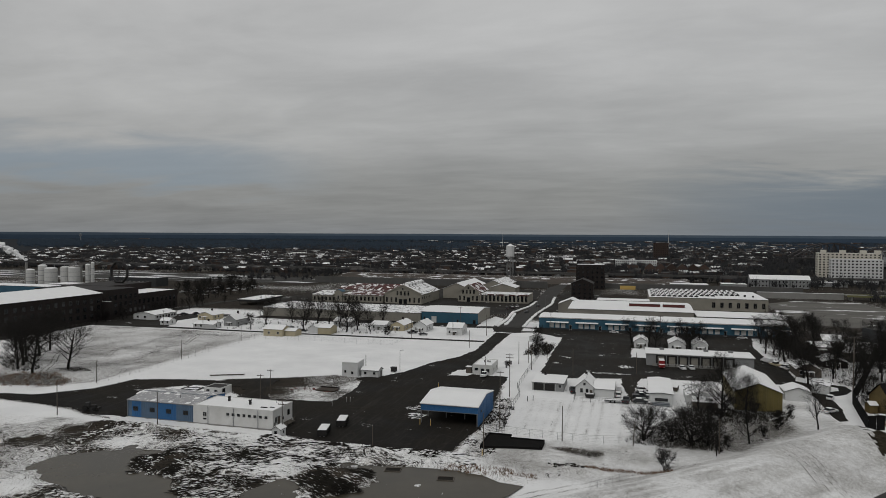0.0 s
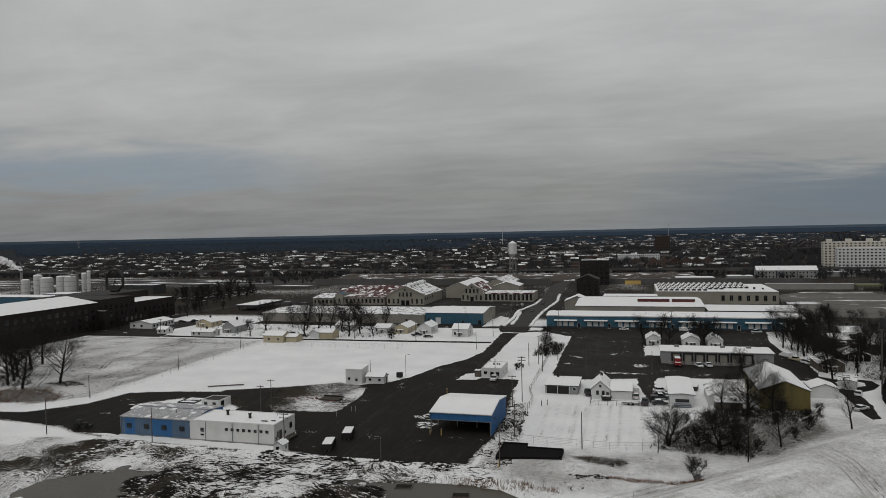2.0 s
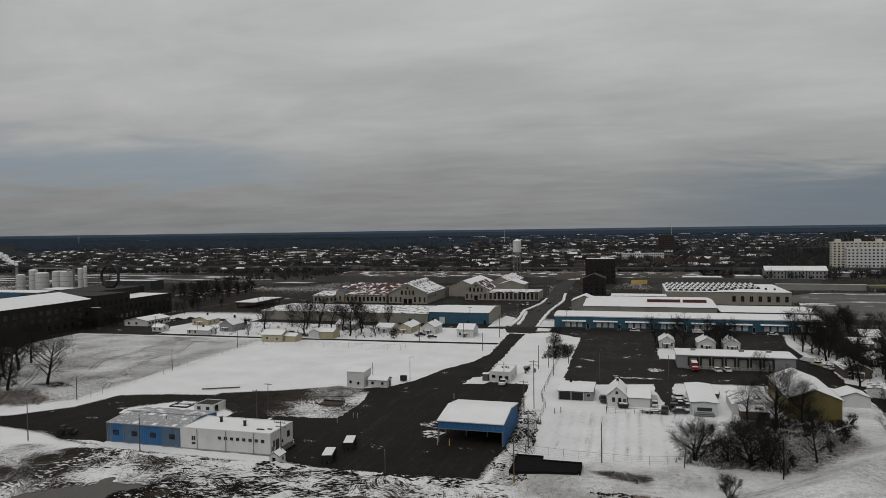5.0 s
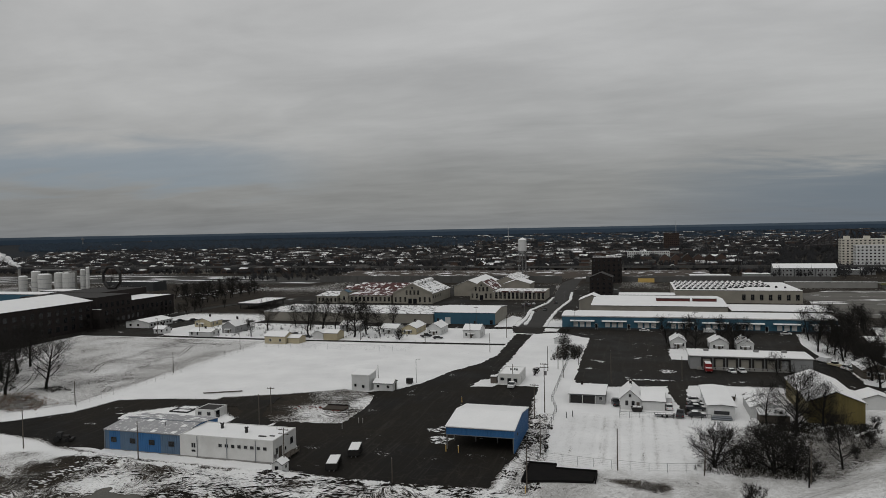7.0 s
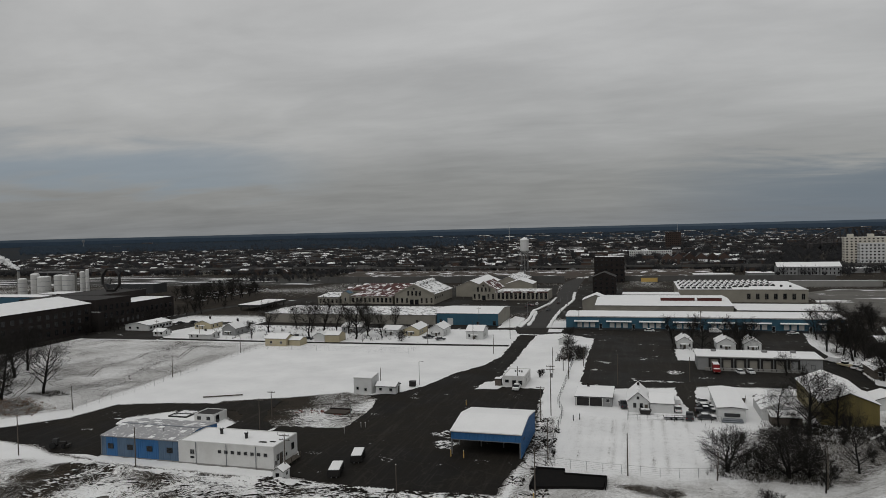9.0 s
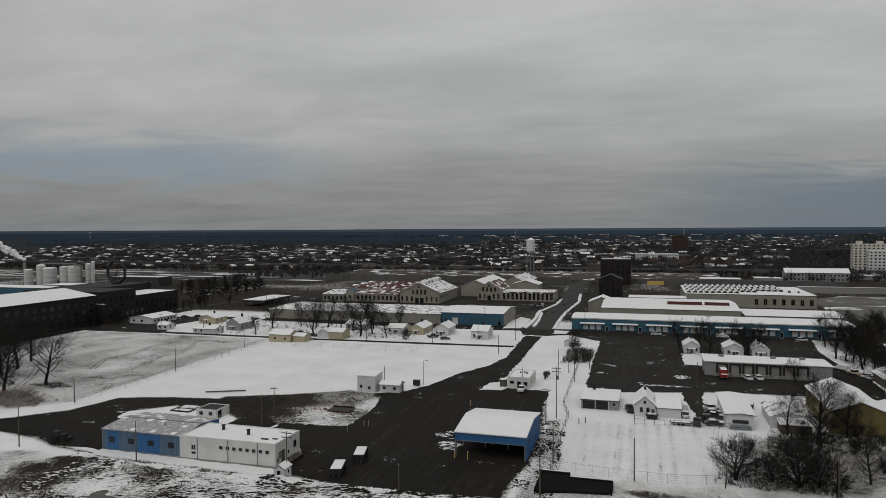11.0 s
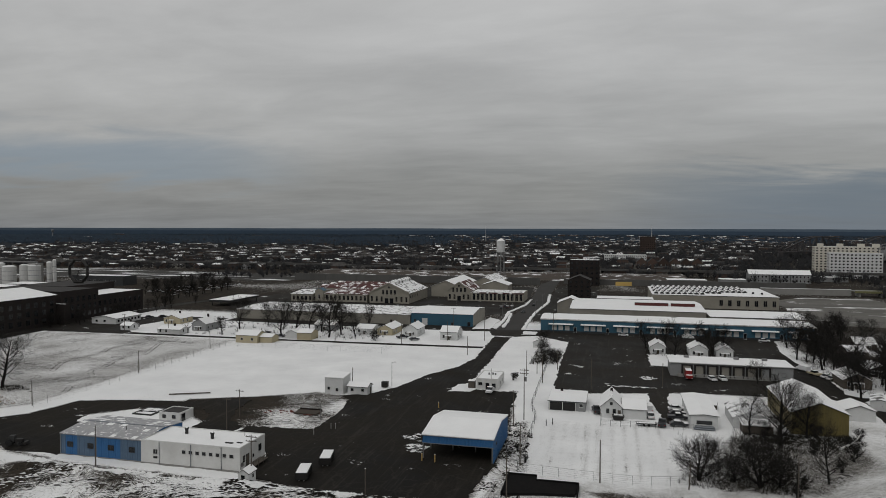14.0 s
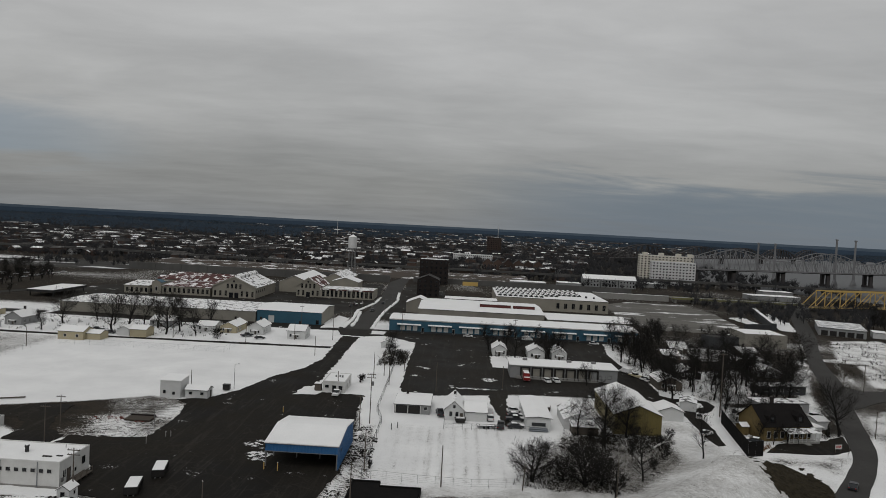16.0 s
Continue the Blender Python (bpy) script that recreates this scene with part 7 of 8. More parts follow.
def fence(pts, h, gap, label, material="steel", wires=4, r=.026, cat="fence"):
    b = thing("fence", label, cat)
    zs = lambda x, y: float(ground_height(np.array([x]), np.array([y]))[0])
    prev = None
    for (ax, ay), (bx, by) in zip(pts, pts[1:]):
        n = max(1, round(math.hypot(bx - ax, by - ay) / gap))
        for k in range(n + 1):
            x, y = ax + (bx - ax) * k / n, ay + (by - ay) * k / n
            z = zs(x, y)
            if k or prev is None:
                part("post", tubes(((x, y, z - .1), (x, y, z + h), r * 1.3, r * 1.3), n=5), material, b)
            if prev and k:
                part("rail", tubes((prev, (x, y, z + h), r, r), n=4), material, b)
                if wires:
                    part("wire_mesh", tubes(*[((prev[0], prev[1], prev[2] - h * j / (wires + 1)), (x, y, z + h - h * j / (wires + 1)), .012, .012) for j in range(1, wires + 1)], n=3), material, b)
            prev = (x, y, z + h)
    return b


fence([(-167.8, 179), (-166.8, 208), (-168.7, 252), (-170.3, 282)], 2.2, 5, "wire fence along the snowy field")
fence([(-170.3, 282), (-135, 282.4), (-99.3, 282.8), (-99.7, 297)], 2.4, 6, "white wire fence round the playing field", "galv")
fence([(-27.0, 162), (-27.5, 202), (-30.2, 213.5), (-30.5, 231), (-31.5, 278), (-31.6, 303)], 2.0, 4, "dark chain-link fence beside the lane", "dark_frame", 5, .04)
fence([(-25.0, 162), (-15.0, 160.8), (-3.7, 160.3), (7.3, 162.3)], 1.9, 4, "thin wire fence at the edge of the yard", "steel")
fence([(-10.6, 207), (-10.6, 200.4), (-3.1, 201.2), (5.1, 202), (12.4, 202.2)], 1.6, 2.2, "low dark wire fence before the house", "dark_frame", 3, .035)
b = thing("board_fence", "long tall dark closed fence behind the levee", "fence")
line = [(122, 358), (84.5, 257), (71.5, 223), (66.8, 192.5), (71.2, 194.0)]
for (ax, ay), (bx, by) in zip(line, line[1:]):
    n = int(math.hypot(bx - ax, by - ay) / 1.6)
    for k in range(n):
        p, q = (ax + (bx - ax) * k / n, ay + (by - ay) * k / n), (ax + (bx - ax) * (k + .97) / n, ay + (by - ay) * (k + .97) / n)
        nx, ny = (q[1] - p[1]) * .03, -(q[0] - p[0]) * .03
        part("fence_board", prism(bmesh.new(), [p, q, (q[0] + nx, q[1] + ny), (p[0] + nx, p[1] + ny)], "z", -.1, 3.9), "tarred", b)
fence([(-1, 124), (7, 138.5)], 1.6, 3, "thin wire fence at the foot of the levee", "steel", 3, .022)

# sign on the apron, stakes in the snow, a child's swing frame and a pole by the loop
b = thing("sign_board", "small white sign board with a red panel on two legs", "sign", 93.6, 200.6, .1, 14)
for x in (-.9, .8):
    part("leg", boxes((x, x + .1, -.05, .05, 0, 1.3)), "wood", b)
p = part("board", boxes((-1.0, 1.0, -.1, -.05, .9, 2.1)), "frame", b)
part("red_panel", boxes((-.75, .75, -.13, -.104, 1.2, 1.85)), "red", p)
for i in range(3):
    part("lettering_bar", boxes((-.6, .6 - .25 * i, -.15, -.132, 1.28 + .2 * i, 1.36 + .2 * i)), "frame", p)
stake = thing("stake", "thin dark marker stake in the snow", "stake", 88.5, 189.5, 0, 0, "marker stakes")
part("shaft", tubes(((0, 0, -.1), (0, 0, 1.3), .07, .06), n=5), "wood", stake)
for x, y in ((96.6, 200.8), (94.3, 197.2), (84.5, 187.0), (109.5, 214.0), (112.0, 208.5)):
    copy_thing(stake, pose(x, y, 0))
b = thing("swing_frame", "pale metal swing frame in a snowy yard", "swing", 95.0, 281.0, .1, 20)
for x in (-1.2, 1.2):
    part("leg", tubes(((x, -1, 0), (x, 0, 2.4), .06, .06), ((x, 1, 0), (x, 0, 2.4), .06, .06), n=5), "galv", b)
part("top_bar", tubes(((-1.3, 0, 2.4), (1.3, 0, 2.4), .06, .06), n=5), "galv", b)
# small dark conifer beside the verandah
b = tagged(thing("conifer", "small dark pointed evergreen by the verandah", "tree", 98.2, 214.5, 0), "small dark pointed evergreen by the verandah", "tree")
cq = random.Random(8)
st = []
for k in range(420):
    t = cq.random()
    a, r = cq.uniform(0, 6.28), 1.15 * (1 - t) * cq.uniform(.6, 1.15)
    p = Vector((0, 0, .3 + 3.6 * t))
    st.append((p, p + Vector((math.cos(a) * r, math.sin(a) * r, -.25 * r)), .07, .03, 0))
o = new("crown", stick_mesh("crown", st, "weeds", 3, .03, True))
o.parent = b
part("trunk", tubes(((0, 0, -.1), (0, 0, 3.9), .1, .03), n=5), "bark", b)

# clutter of the plots: a flat trailer, a skip, stacked boards, a dead trunk
b = thing("flat_trailer", "low dark flat trailer with snow on its bed", "trailer", 0.9, 203.6, .1, 4)
part("bed", boxes((-2.6, 2.6, -1.0, 1.0, .55, .72), bev=.03), "dark_frame", b)
part("bed_snow", boxes((-2.5, 2.4, -.9, .3, .72, .84), bev=.04), "roof_snow", b)
part("drawbar", tubes(((2.6, -.5, .62), (3.8, 0, .5), .06, .05), ((2.6, .5, .62), (3.8, 0, .5), .06, .05), n=5), "black", b)
for x in (-.7, .5):
    for y in (-1.05, 1.05):
        part("wheel", tubes(((x, y - .1, .3), (x, y + .1, .3), .3, .3), n=10), "tyre", b)
b = thing("skip", "small dark steel skip heaped with scrap", "skip", -6.2, 207.2, .1, 3)
part("tub", prism(bmesh.new(), [(-1.2, .1), (1.2, .1), (1.6, 1.2), (-1.6, 1.2)], "y", -.75, .75), "black", b)
part("rim", boxes((-1.66, 1.66, -.8, -.72, 1.14, 1.26), (-1.66, 1.66, .72, .8, 1.14, 1.26)), "steel", b)
part("scrap_heap", boxes((-1.1, .2, -.5, .4, 1.2, 1.5), (-.1, 1.2, -.4, .5, 1.2, 1.4), bev=.08), "thin_snow", b)
b = thing("board_stack", "stack of grey weathered boards topped with snow", "boards", 20.4, 226.0, .1, 80)
for k in range(4):
    part("board_layer", boxes((-2.0, 2.0, -.8, .8, .25 + k * .28, .45 + k * .28)), "wood", b)
for x in (-1.6, 0, 1.6):
    part("bearer", boxes((x - .1, x + .1, -.75, .75, 0, .25)), "wood", b)
part("snow_cap", boxes((-1.95, 1.95, -.75, .75, 1.29, 1.4), bev=.04), "roof_snow", b)
b = thing("dead_trunk", "slender dead tree trunk with broken stubs", "dead tree", 25.7, 158.2, 0)
part("stem", tubes(((0, 0, -.2), (.1, .05, 4), .16, .12), ((.1, .05, 4), (0, .1, 8.2), .12, .05), n=6), "bark", b)
sq = random.Random(4)
for k in range(14):
    z, a = 1.5 + k * .45, sq.uniform(0, 6.28)
    part("stub", tubes(((.05, .05, z), (math.cos(a) * sq.uniform(.3, .9), math.sin(a) * sq.uniform(.3, .9), z + .3), .035, .012), n=4), "bark", b)

# vehicles
PARK = [("car", 2.3, 211.6, 95, "car_white"), ("van", 2.3, 218.6, 92, "car_white"), ("pickup", 9.4, 211.6, 5, "car_dark"), ("pickup", 4.9, 204.6, 85, "car_dark"), ("car", 9.0, 205.0, 5, "car_dark"), ("car", 9.6, 216.0, 10, "car_dark"), ("car", 9.8, 221.0, 5, "car_white"), ("box", 17.4, 265.0, -90, "car_red"), ("car", 28.2, 264.5, -80, "car_white"), ("car", 24.8, 263.5, -75, "car_white"), ("van", 58.7, 288.5, 120, "car_white"), ("pickup", 60.6, 281.0, 118, "cream"), ("car", 63.6, 277.5, 30, "car_white"), ("car", 64.6, 274.5, 30, "car_white"), ("car", -3.0, 353.5, 0, "car_white"), ("car", 58.5, 352.5, 0, "car_white"), ("van", 26.0, 353.0, 5, "car_white"), ("car", -168.0, 316, 20, "car_dark"), ("car", -158.5, 309.3, 10, "car_dark"), ("car", -164, 313, 15, "car_white"), ("pickup", -102.5, 321, 40, "car_dark"), ("car", -95.5, 317, 30, "car_dark"), ("car", -76.5, 447, 100, "car_dark"), ("car", -73.5, 452, 100, "car_dark"), ("car", -76, 458, 95, "car_dark"), ("car", -72, 462, 95, "car_white"), ("car", -58.5, 470, 85, "car_dark"), ("car", -60.5, 430, 265, "car_dark"), ("car", 82.6, 174.0, 55, "car_dark"), ("car", 99.5, 229.0, 10, "car_dark"), ("car", 73.6, 205.0, 150, "car_dark"), ("car", 105.5, 236.0, 20, "car_white"), ("car", 62.0, 209.0, 40, "car_white"), ("car", 66.4, 227.0, 70, "car_white"), ("car", -262, 352, 60, "car_dark"), ("car", -256, 356, 60, "car_dark"), ("pickup", -12, 213.5, 100, "car_dark"), ("car", 30, 300, 30, "car_dark")]
NAMES = {"car": ("car", "parked {} saloon car"), "van": ("van", "parked {} delivery van"), "pickup": ("pickup_truck", "parked {} pickup truck"), "box": ("box_truck", "red-cabbed box truck backed to the dock, {} paint")}
COLOUR = {"car_white": "white", "car_dark": "dark", "car_red": "dark red", "cream": "tan"}
for k, x, y, rz, p in PARK:
    vehicle(NAMES[k][0], NAMES[k][1].format(COLOUR[p]), x, y, rz, p, k, p != "car_dark" or (x * 7) % 2 > .9)
q = random.Random(3)
for row in range(3):
    for i in range(14):
        if q.random() < .8:
            vehicle("car", "snow-dusted car in the far lot", -330 - row * 16 + q.uniform(-1, 1), 470 + i * 7 + row * 8, 75, q.choice(["car_dark", "car_white"]), "car", group="cars in the far lot")
b = thing("waste_cart", "dark wheeled waste bin at the yard edge", "bin", -78.5, 226.5, .1)
part("bin", boxes((-1.0, 1.0, -.8, .8, .2, 1.7), bev=.1), "black", b)
part("lid", boxes((-1.05, 1.05, -.85, .85, 1.7, 1.85)), "black", b)
b = thing("tractor", "dark old tractor parked by the road", "tractor", -143.8, 149.8, .12, 20)
part("engine", boxes((.2, 2.0, -.4, .4, .8, 1.5), bev=.06), "black", b)
part("cab", boxes((-1.0, .2, -.6, .6, .8, 2.3), bev=.06), "dark_frame", b)
for x, r in ((-.9, .75), (1.6, .45)):
    for s in (-1, 1):
        part("wheel", tubes(((x, s * .6, r), (x, s * .95, r), r, r), n=12), "tyre", b)
part("bucket", boxes((2.2, 2.9, -.9, .9, .2, .8)), "black", b)
# timber frame lying beside the field and the red barrier in the ruins
b = thing("lying_beam", "long dark beam lying in the snow", "beam", -133.5, 203.0, .2, 25)
part("beam", boxes((-6, 6, -.25, .25, 0, .35)), "wood", b)
part("beam_snow", boxes((-5.9, 5.9, -.2, .2, .35, .42)), "roof_snow", b)
b = thing("ruined_pad", "broken brick pad with red rubble in the snow", "rubble", -89.5, 193.0, .1)
part("pad", boxes((-3.2, 3.4, -2.2, 1.6, 0, .35)), "dirt", b)
part("edge_wall", boxes((-3.2, 3.4, 1.6, 2.0, 0, .7)), "brick", b)
for k in range(26):
    x, y = q.uniform(-12, 4), q.uniform(-3.5, .5)
    part("brick_rubble", boxes((x, x + q.uniform(.3, 1.1), y, y + q.uniform(.15, .3), 0, q.uniform(.1, .25))), "red_clay", b)


def clods(name, label, material, area, count, lo, hi, seed, long=1.0, slim=.8, turn=0.0):
    """Frozen lumps thrown up by tracks, uncountable."""
    q = np.random.RandomState(seed)
    xs, ys = [p[0] for p in area], [p[1] for p in area]
    x, y = q.uniform(min(xs), max(xs), count * 3), q.uniform(min(ys), max(ys), count * 3)
    k = inside(x, y, area) & (value_noise(x, y, 4, seed) > .45)
    x, y = x[k][:count], y[k][:count]
    n = len(x)
    z = ground_height(x, y)
    k = z > -.12
    x, y, z, n = x[k], y[k], z[k], int(k.sum())
    r = lo + (hi - lo) * q.rand(n) ** 2.5
    a = q.rand(n) * 6.28
    V = np.zeros((n, 6, 3))
    for i in range(4):
        w = a + i * 1.57 + q.uniform(-.4, .4, n)
        g = r * q.uniform(.6, 1.5, n)
        e = turn + .5 * (value_noise(x, y, 7, seed + 3) - .5)
        u, v = np.cos(w) * g * long, np.sin(w) * g * slim
        V[:, i] = np.stack([x + u * np.cos(e) - v * np.sin(e), y + u * np.sin(e) + v * np.cos(e), z + r * q.uniform(-.1, .25, n)], -1)
    V[:, 4] = np.stack([x + r * q.uniform(-.3, .3, n), y + r * q.uniform(-.3, .3, n), z + r * q.uniform(.5, 1.0, n)], -1)
    V[:, 5] = np.stack([x, y, z - r * .4], -1)
    F = []
    for j in range(n):
        i = j * 6
        F += [(i, i + 1, i + 4), (i + 1, i + 2, i + 4), (i + 2, i + 3, i + 4), (i + 3, i, i + 4), (i + 1, i, i + 5), (i + 2, i + 1, i + 5), (i + 3, i + 2, i + 5), (i, i + 3, i + 5)]
    ob = mesh_ob(name, [tuple(v) for v in V.reshape(-1, 3)], F, material)
    return tagged(ob, label, "clods", kind="stuff")


MUD = [(-108, 92), (-124, 118), (-130, 134), (-126, 142.5), (-84, 141), (-30, 141.5), (-24, 134), (-30, 131.5), (-50, 131.5), (-66, 122), (-68, 92)]
clods("snow_clods", "scattered lumps of frozen snow", "snow", MUD, 3600, .08, .30, 1, 3.0, .6, .4)
clods("mud_clods", "scattered dark clods of frozen mud", "clod", MUD, 1500, .08, .26, 2, 5.0, .4, .5)
clods("mud_clods", "mud ridges along the wheel tracks", "clod", [(-84, 100), (-66, 104), (-66, 124), (-52, 131), (-60, 139), (-100, 128)], 1700, .10, .24, 12, 8.0, .35, .55)
clods("mud_clods", "dark clods on the ploughed heap", "clod", [(-63, 108), (-45, 110), (-44, 126), (-56, 131), (-62, 124)], 2200, .12, .28, 3, 8.0, .32, -.45)
clods("mud_clods", "dark ridges on the long ploughed heap", "clod", [(-101, 110), (-84, 112), (-88, 126), (-102, 124)], 1500, .12, .28, 13, 7.0, .34, .25)
clods("snow_clods", "snow lumps on the ploughed heaps", "snow", [(-103, 110), (-46, 110), (-46, 130), (-103, 124)], 900, .08, .22, 4, 6.0, .35, -.4)
clods("snow_clods", "ridge of broken snow along the yard", "snow", [(-128, 137), (-36, 138), (-34, 142), (-128, 142)], 3200, .12, .5, 5)
clods("mud_clods", "dirt lumps in the snow ridge along the yard", "clod", [(-82, 136), (-36, 137), (-34, 142), (-82, 142)], 900, .10, .34, 6, 3.0, .5, .2)
clods("mud_clods", "dirt and rubble along the lane", "clod", [(-33, 145), (-24, 145), (-26, 162), (-27, 198), (-33, 198)], 900, .1, .4, 7)
clods("mud_clods", "dark debris below the levee", "clod", [(-13, 137), (-3, 138), (-3, 142.5), (-12, 142.5)], 220, .1, .4, 8)
# timber debris frame in the pond, and a fallen bleached trunk
b = thing("fallen_trunk", "bleached fallen tree trunk in the brush", "log", 45.5, 195.5, .2, 35)
part("log", tubes(((-2.5, 0, .2), (2.5, .2, 1.2), .28, .2), ((2.5, .2, 1.2), (5.0, .8, 2.6), .2, .1), n=7), "frame", b)
part("broken_limb", tubes(((1.0, .1, .9), (2.2, -1.6, 1.8), .12, .05), n=5), "frame", b)
for x, y in ((-31.0, 127.0), (-43.5, 129.0)):
    b = thing("sunken_frame", "dark frame lying in the muddy pond", "frame", x, y, -.28, 10)
    part("side_beam", boxes((-1.8, 1.8, -1.2, -1.0, 0, .16), (-1.8, 1.8, 1.0, 1.2, 0, .16), (-1.8, -1.6, -1.0, 1.0, 0, .16), (1.6, 1.8, -1.0, 1.0, 0, .16)), "wood", b)
    part("panel", boxes((-1.6, 1.6, -1.0, 1.0, 0, .06)), "clod", b)

# ---- town and distance ----


def far_home(seed, wall, w, d, h, rise, style, roof="roof_snow"):
    b = block("house", "distant town house with snow on its roof", "house", -w / 2, w / 2, -d / 2, d / 2, h, wall, roof, style, rise, .4, wins=[("window", "S", w * .28, 1.2, 1.2, 1.6, None), ("window", "S", w * .72, 1.2, 1.2, 1.6, None)], group="houses of the town")
    return b


KINDS = [far_home(1, "far_brick", 7.5, 11, 4.6, 2.2, "gable_y", "thin_snow"), far_home(2, "grey_siding", 7, 10, 4.0, 2.2, "gable_y", "old_snow"), far_home(3, "far_brick", 12, 9, 5.2, 2.2, "gable_x", "thin_snow"), far_home(4, "tan", 13, 10, 4.4, 1.4, "gable_x", "old_snow"), far_home(5, "far_brick", 22, 12, 6.0, .4, "slab", "old_snow")]
HOME_SPOTS = [(-420, 760), (-360, 790), (-300, 775), (-240, 800), (-180, 770)]
for t, (x, y) in zip(KINDS, HOME_SPOTS):
    t.matrix_world = pose(x, y, 0, 0, 0, 0)
rs = random.Random(9)
FAR = []
for row in range(20):
    y = 770 + row * 40
    x = -420 - y * .75
    while x < 90 + row * 9:
        x += rs.choice((12, 14, 16, 20, 28, 40))
        if -66 < x < -52 or rs.random() < .42:
            continue
        FAR.append((x, y + rs.uniform(-9, 9)))
rs.shuffle(FAR)
for x, y in FAR[:290]:
    copy_thing(KINDS[rs.choice((0, 0, 1, 1, 2, 3, 4))], pose(x, y, 0, 0, 0, rs.choice((0, 0, 90, 90, 12, -15))))


def many_roofs(name, label, spots, seed, size, roof="old_snow"):
    """Far rows of houses, too many and too small to count."""
    q = random.Random(seed)
    V, F, V2, F2 = [], [], [], []
    for x, y in spots:
        w, d, h, r = q.uniform(.7, 1.6) * size, q.uniform(.7, 1.3) * size, q.uniform(4, 7), q.uniform(1.0, 2.6)
        z = float(ground_height(np.array([x * 1.0]), np.array([y * 1.0]))[0]) - .5
        i = len(V)
        V += [(x + a * w / 2, y + b * d / 2, z + c) for c in (0, h + .5) for a, b in ((-1, -1), (1, -1), (1, 1), (-1, 1))]
        F += [(i, i + 1, i + 5, i + 4), (i + 1, i + 2, i + 6, i + 5), (i + 2, i + 3, i + 7, i + 6), (i + 3, i, i + 4, i + 7)]
        i = len(V2)
        V2 += [(x + a * (w / 2 + .4), y + b * (d / 2 + .4), z + h + .5) for a, b in ((-1, -1), (1, -1), (1, 1), (-1, 1))] + [(x - w / 2, y, z + h + r + .5), (x + w / 2, y, z + h + r + .5)]
        F2 += [(i, i + 1, i + 5, i + 4), (i + 2, i + 3, i + 4, i + 5), (i + 1, i + 2, i + 5), (i + 3, i, i + 4), (i, i + 3, i + 2, i + 1)]
    b = tagged(new(name), label, "houses", kind="stuff")
    mesh_ob("wall", V, F, "far_brick", b)
    mesh_ob("roof", V2, F2, roof, b)
    return b


def beyond(n, lo, hi, left, right):
    """Random spots far out, between two distances and two bearings (x over y)."""
    out = []
    for _ in range(n):
        y = lo + (hi - lo) * rs.random() ** .8
        out.append((y * rs.uniform(left, right), y))
    return out


many_roofs("far_houses", "far rows of houses with snowy roofs", FAR[290:640] + beyond(50, 1500, 1750, -.95, -.2) + beyond(240, 1600, 2600, -.25, .24) + beyond(90, 2600, 3600, -.3, .3), 4, 11)
many_roofs("far_houses", "far houses with dark roofs half cleared of snow", FAR[640:] + beyond(160, 1500, 2400, -.6, .25), 8, 11, "dark_roof")
many_roofs("far_sheds", "far flat sheds white with snow", beyond(34, 1000, 1650, -.9, -.05) + beyond(46, 1700, 4200, -.3, .35) + beyond(10, 2600, 4300, -1.0, .6), 5, 38)


def brush_wood(name, label, spots, seed, blades, height, width, r, material="far_twig"):
    """Bare far trees: each a stem with a spray of thin twigs."""
    q = np.random.RandomState(seed)
    n = len(spots)
    P = np.array(spots, float)
    Z = ground_height(P[:, 0], P[:, 1])
    hh = height * (.6 + .7 * q.rand(n))
    a = q.rand(n, blades) * 2 * math.pi
    rad = np.sqrt(q.rand(n, blades)) * width * hh[:, None] / height
    t0 = .12 + .25 * q.rand(n, blades)
    t1 = .45 + .55 * q.rand(n, blades)
    t1 = t1 * (1 - .35 * (rad / (width + .01)) ** 2)
    sx, sy = P[:, 0][:, None] + .25 * rad * np.cos(a), P[:, 1][:, None] + .25 * rad * np.sin(a)
    ex, ey = P[:, 0][:, None] + rad * np.cos(a + .4), P[:, 1][:, None] + rad * np.sin(a + .4)
    w = r * (.5 + q.rand(n, blades))
    z0, z1 = Z[:, None] + hh[:, None] * t0, Z[:, None] + hh[:, None] * t1
    ca, sa = -np.sin(a) * w, np.cos(a) * w
    # every twig a slim three-sided spike
    A = np.stack([sx - w, sy - w * .5, z0], -1)
    B = np.stack([sx + w, sy - w * .5, z0], -1)
    C = np.stack([sx + ca * 0, sy + w, z0 + w], -1)
    D = np.stack([ex, ey, z1], -1)
    V = np.stack([A, B, C, D], 2).reshape(-1, 3)
    i = np.arange(n * blades) * 4
    F = np.concatenate([np.stack([i, i + 1, i + 3], -1), np.stack([i + 1, i + 2, i + 3], -1), np.stack([i + 2, i, i + 3], -1)])
    # stems
    j = len(V)
    sw = .22 * (r / .12) ** .5
    S = np.stack([np.stack([P[:, 0] - sw, P[:, 1], Z - .3], -1), np.stack([P[:, 0] + sw, P[:, 1], Z - .3], -1), np.stack([P[:, 0], P[:, 1] + sw, Z - .3], -1), np.stack([P[:, 0], P[:, 1], Z + hh * .8], -1)], 1).reshape(-1, 3)
    k = j + np.arange(n) * 4
    F = np.concatenate([F, np.stack([k, k + 1, k + 3], -1), np.stack([k + 1, k + 2, k + 3], -1), np.stack([k + 2, k, k + 3], -1)])
    V = np.concatenate([V, S])
    me = bpy.data.meshes.new(name)
    me.vertices.add(len(V))
    me.vertices.foreach_set("co", V.ravel())
    me.loops.add(F.size)
    me.loops.foreach_set("vertex_index", F.ravel().astype(np.int32))
    me.polygons.add(len(F))
    me.polygons.foreach_set("loop_start", np.arange(0, F.size, 3, dtype=np.int32))
    me.update()
    me.materials.append(M[material])
    return tagged(new(name, me), label, "trees", kind="stuff")


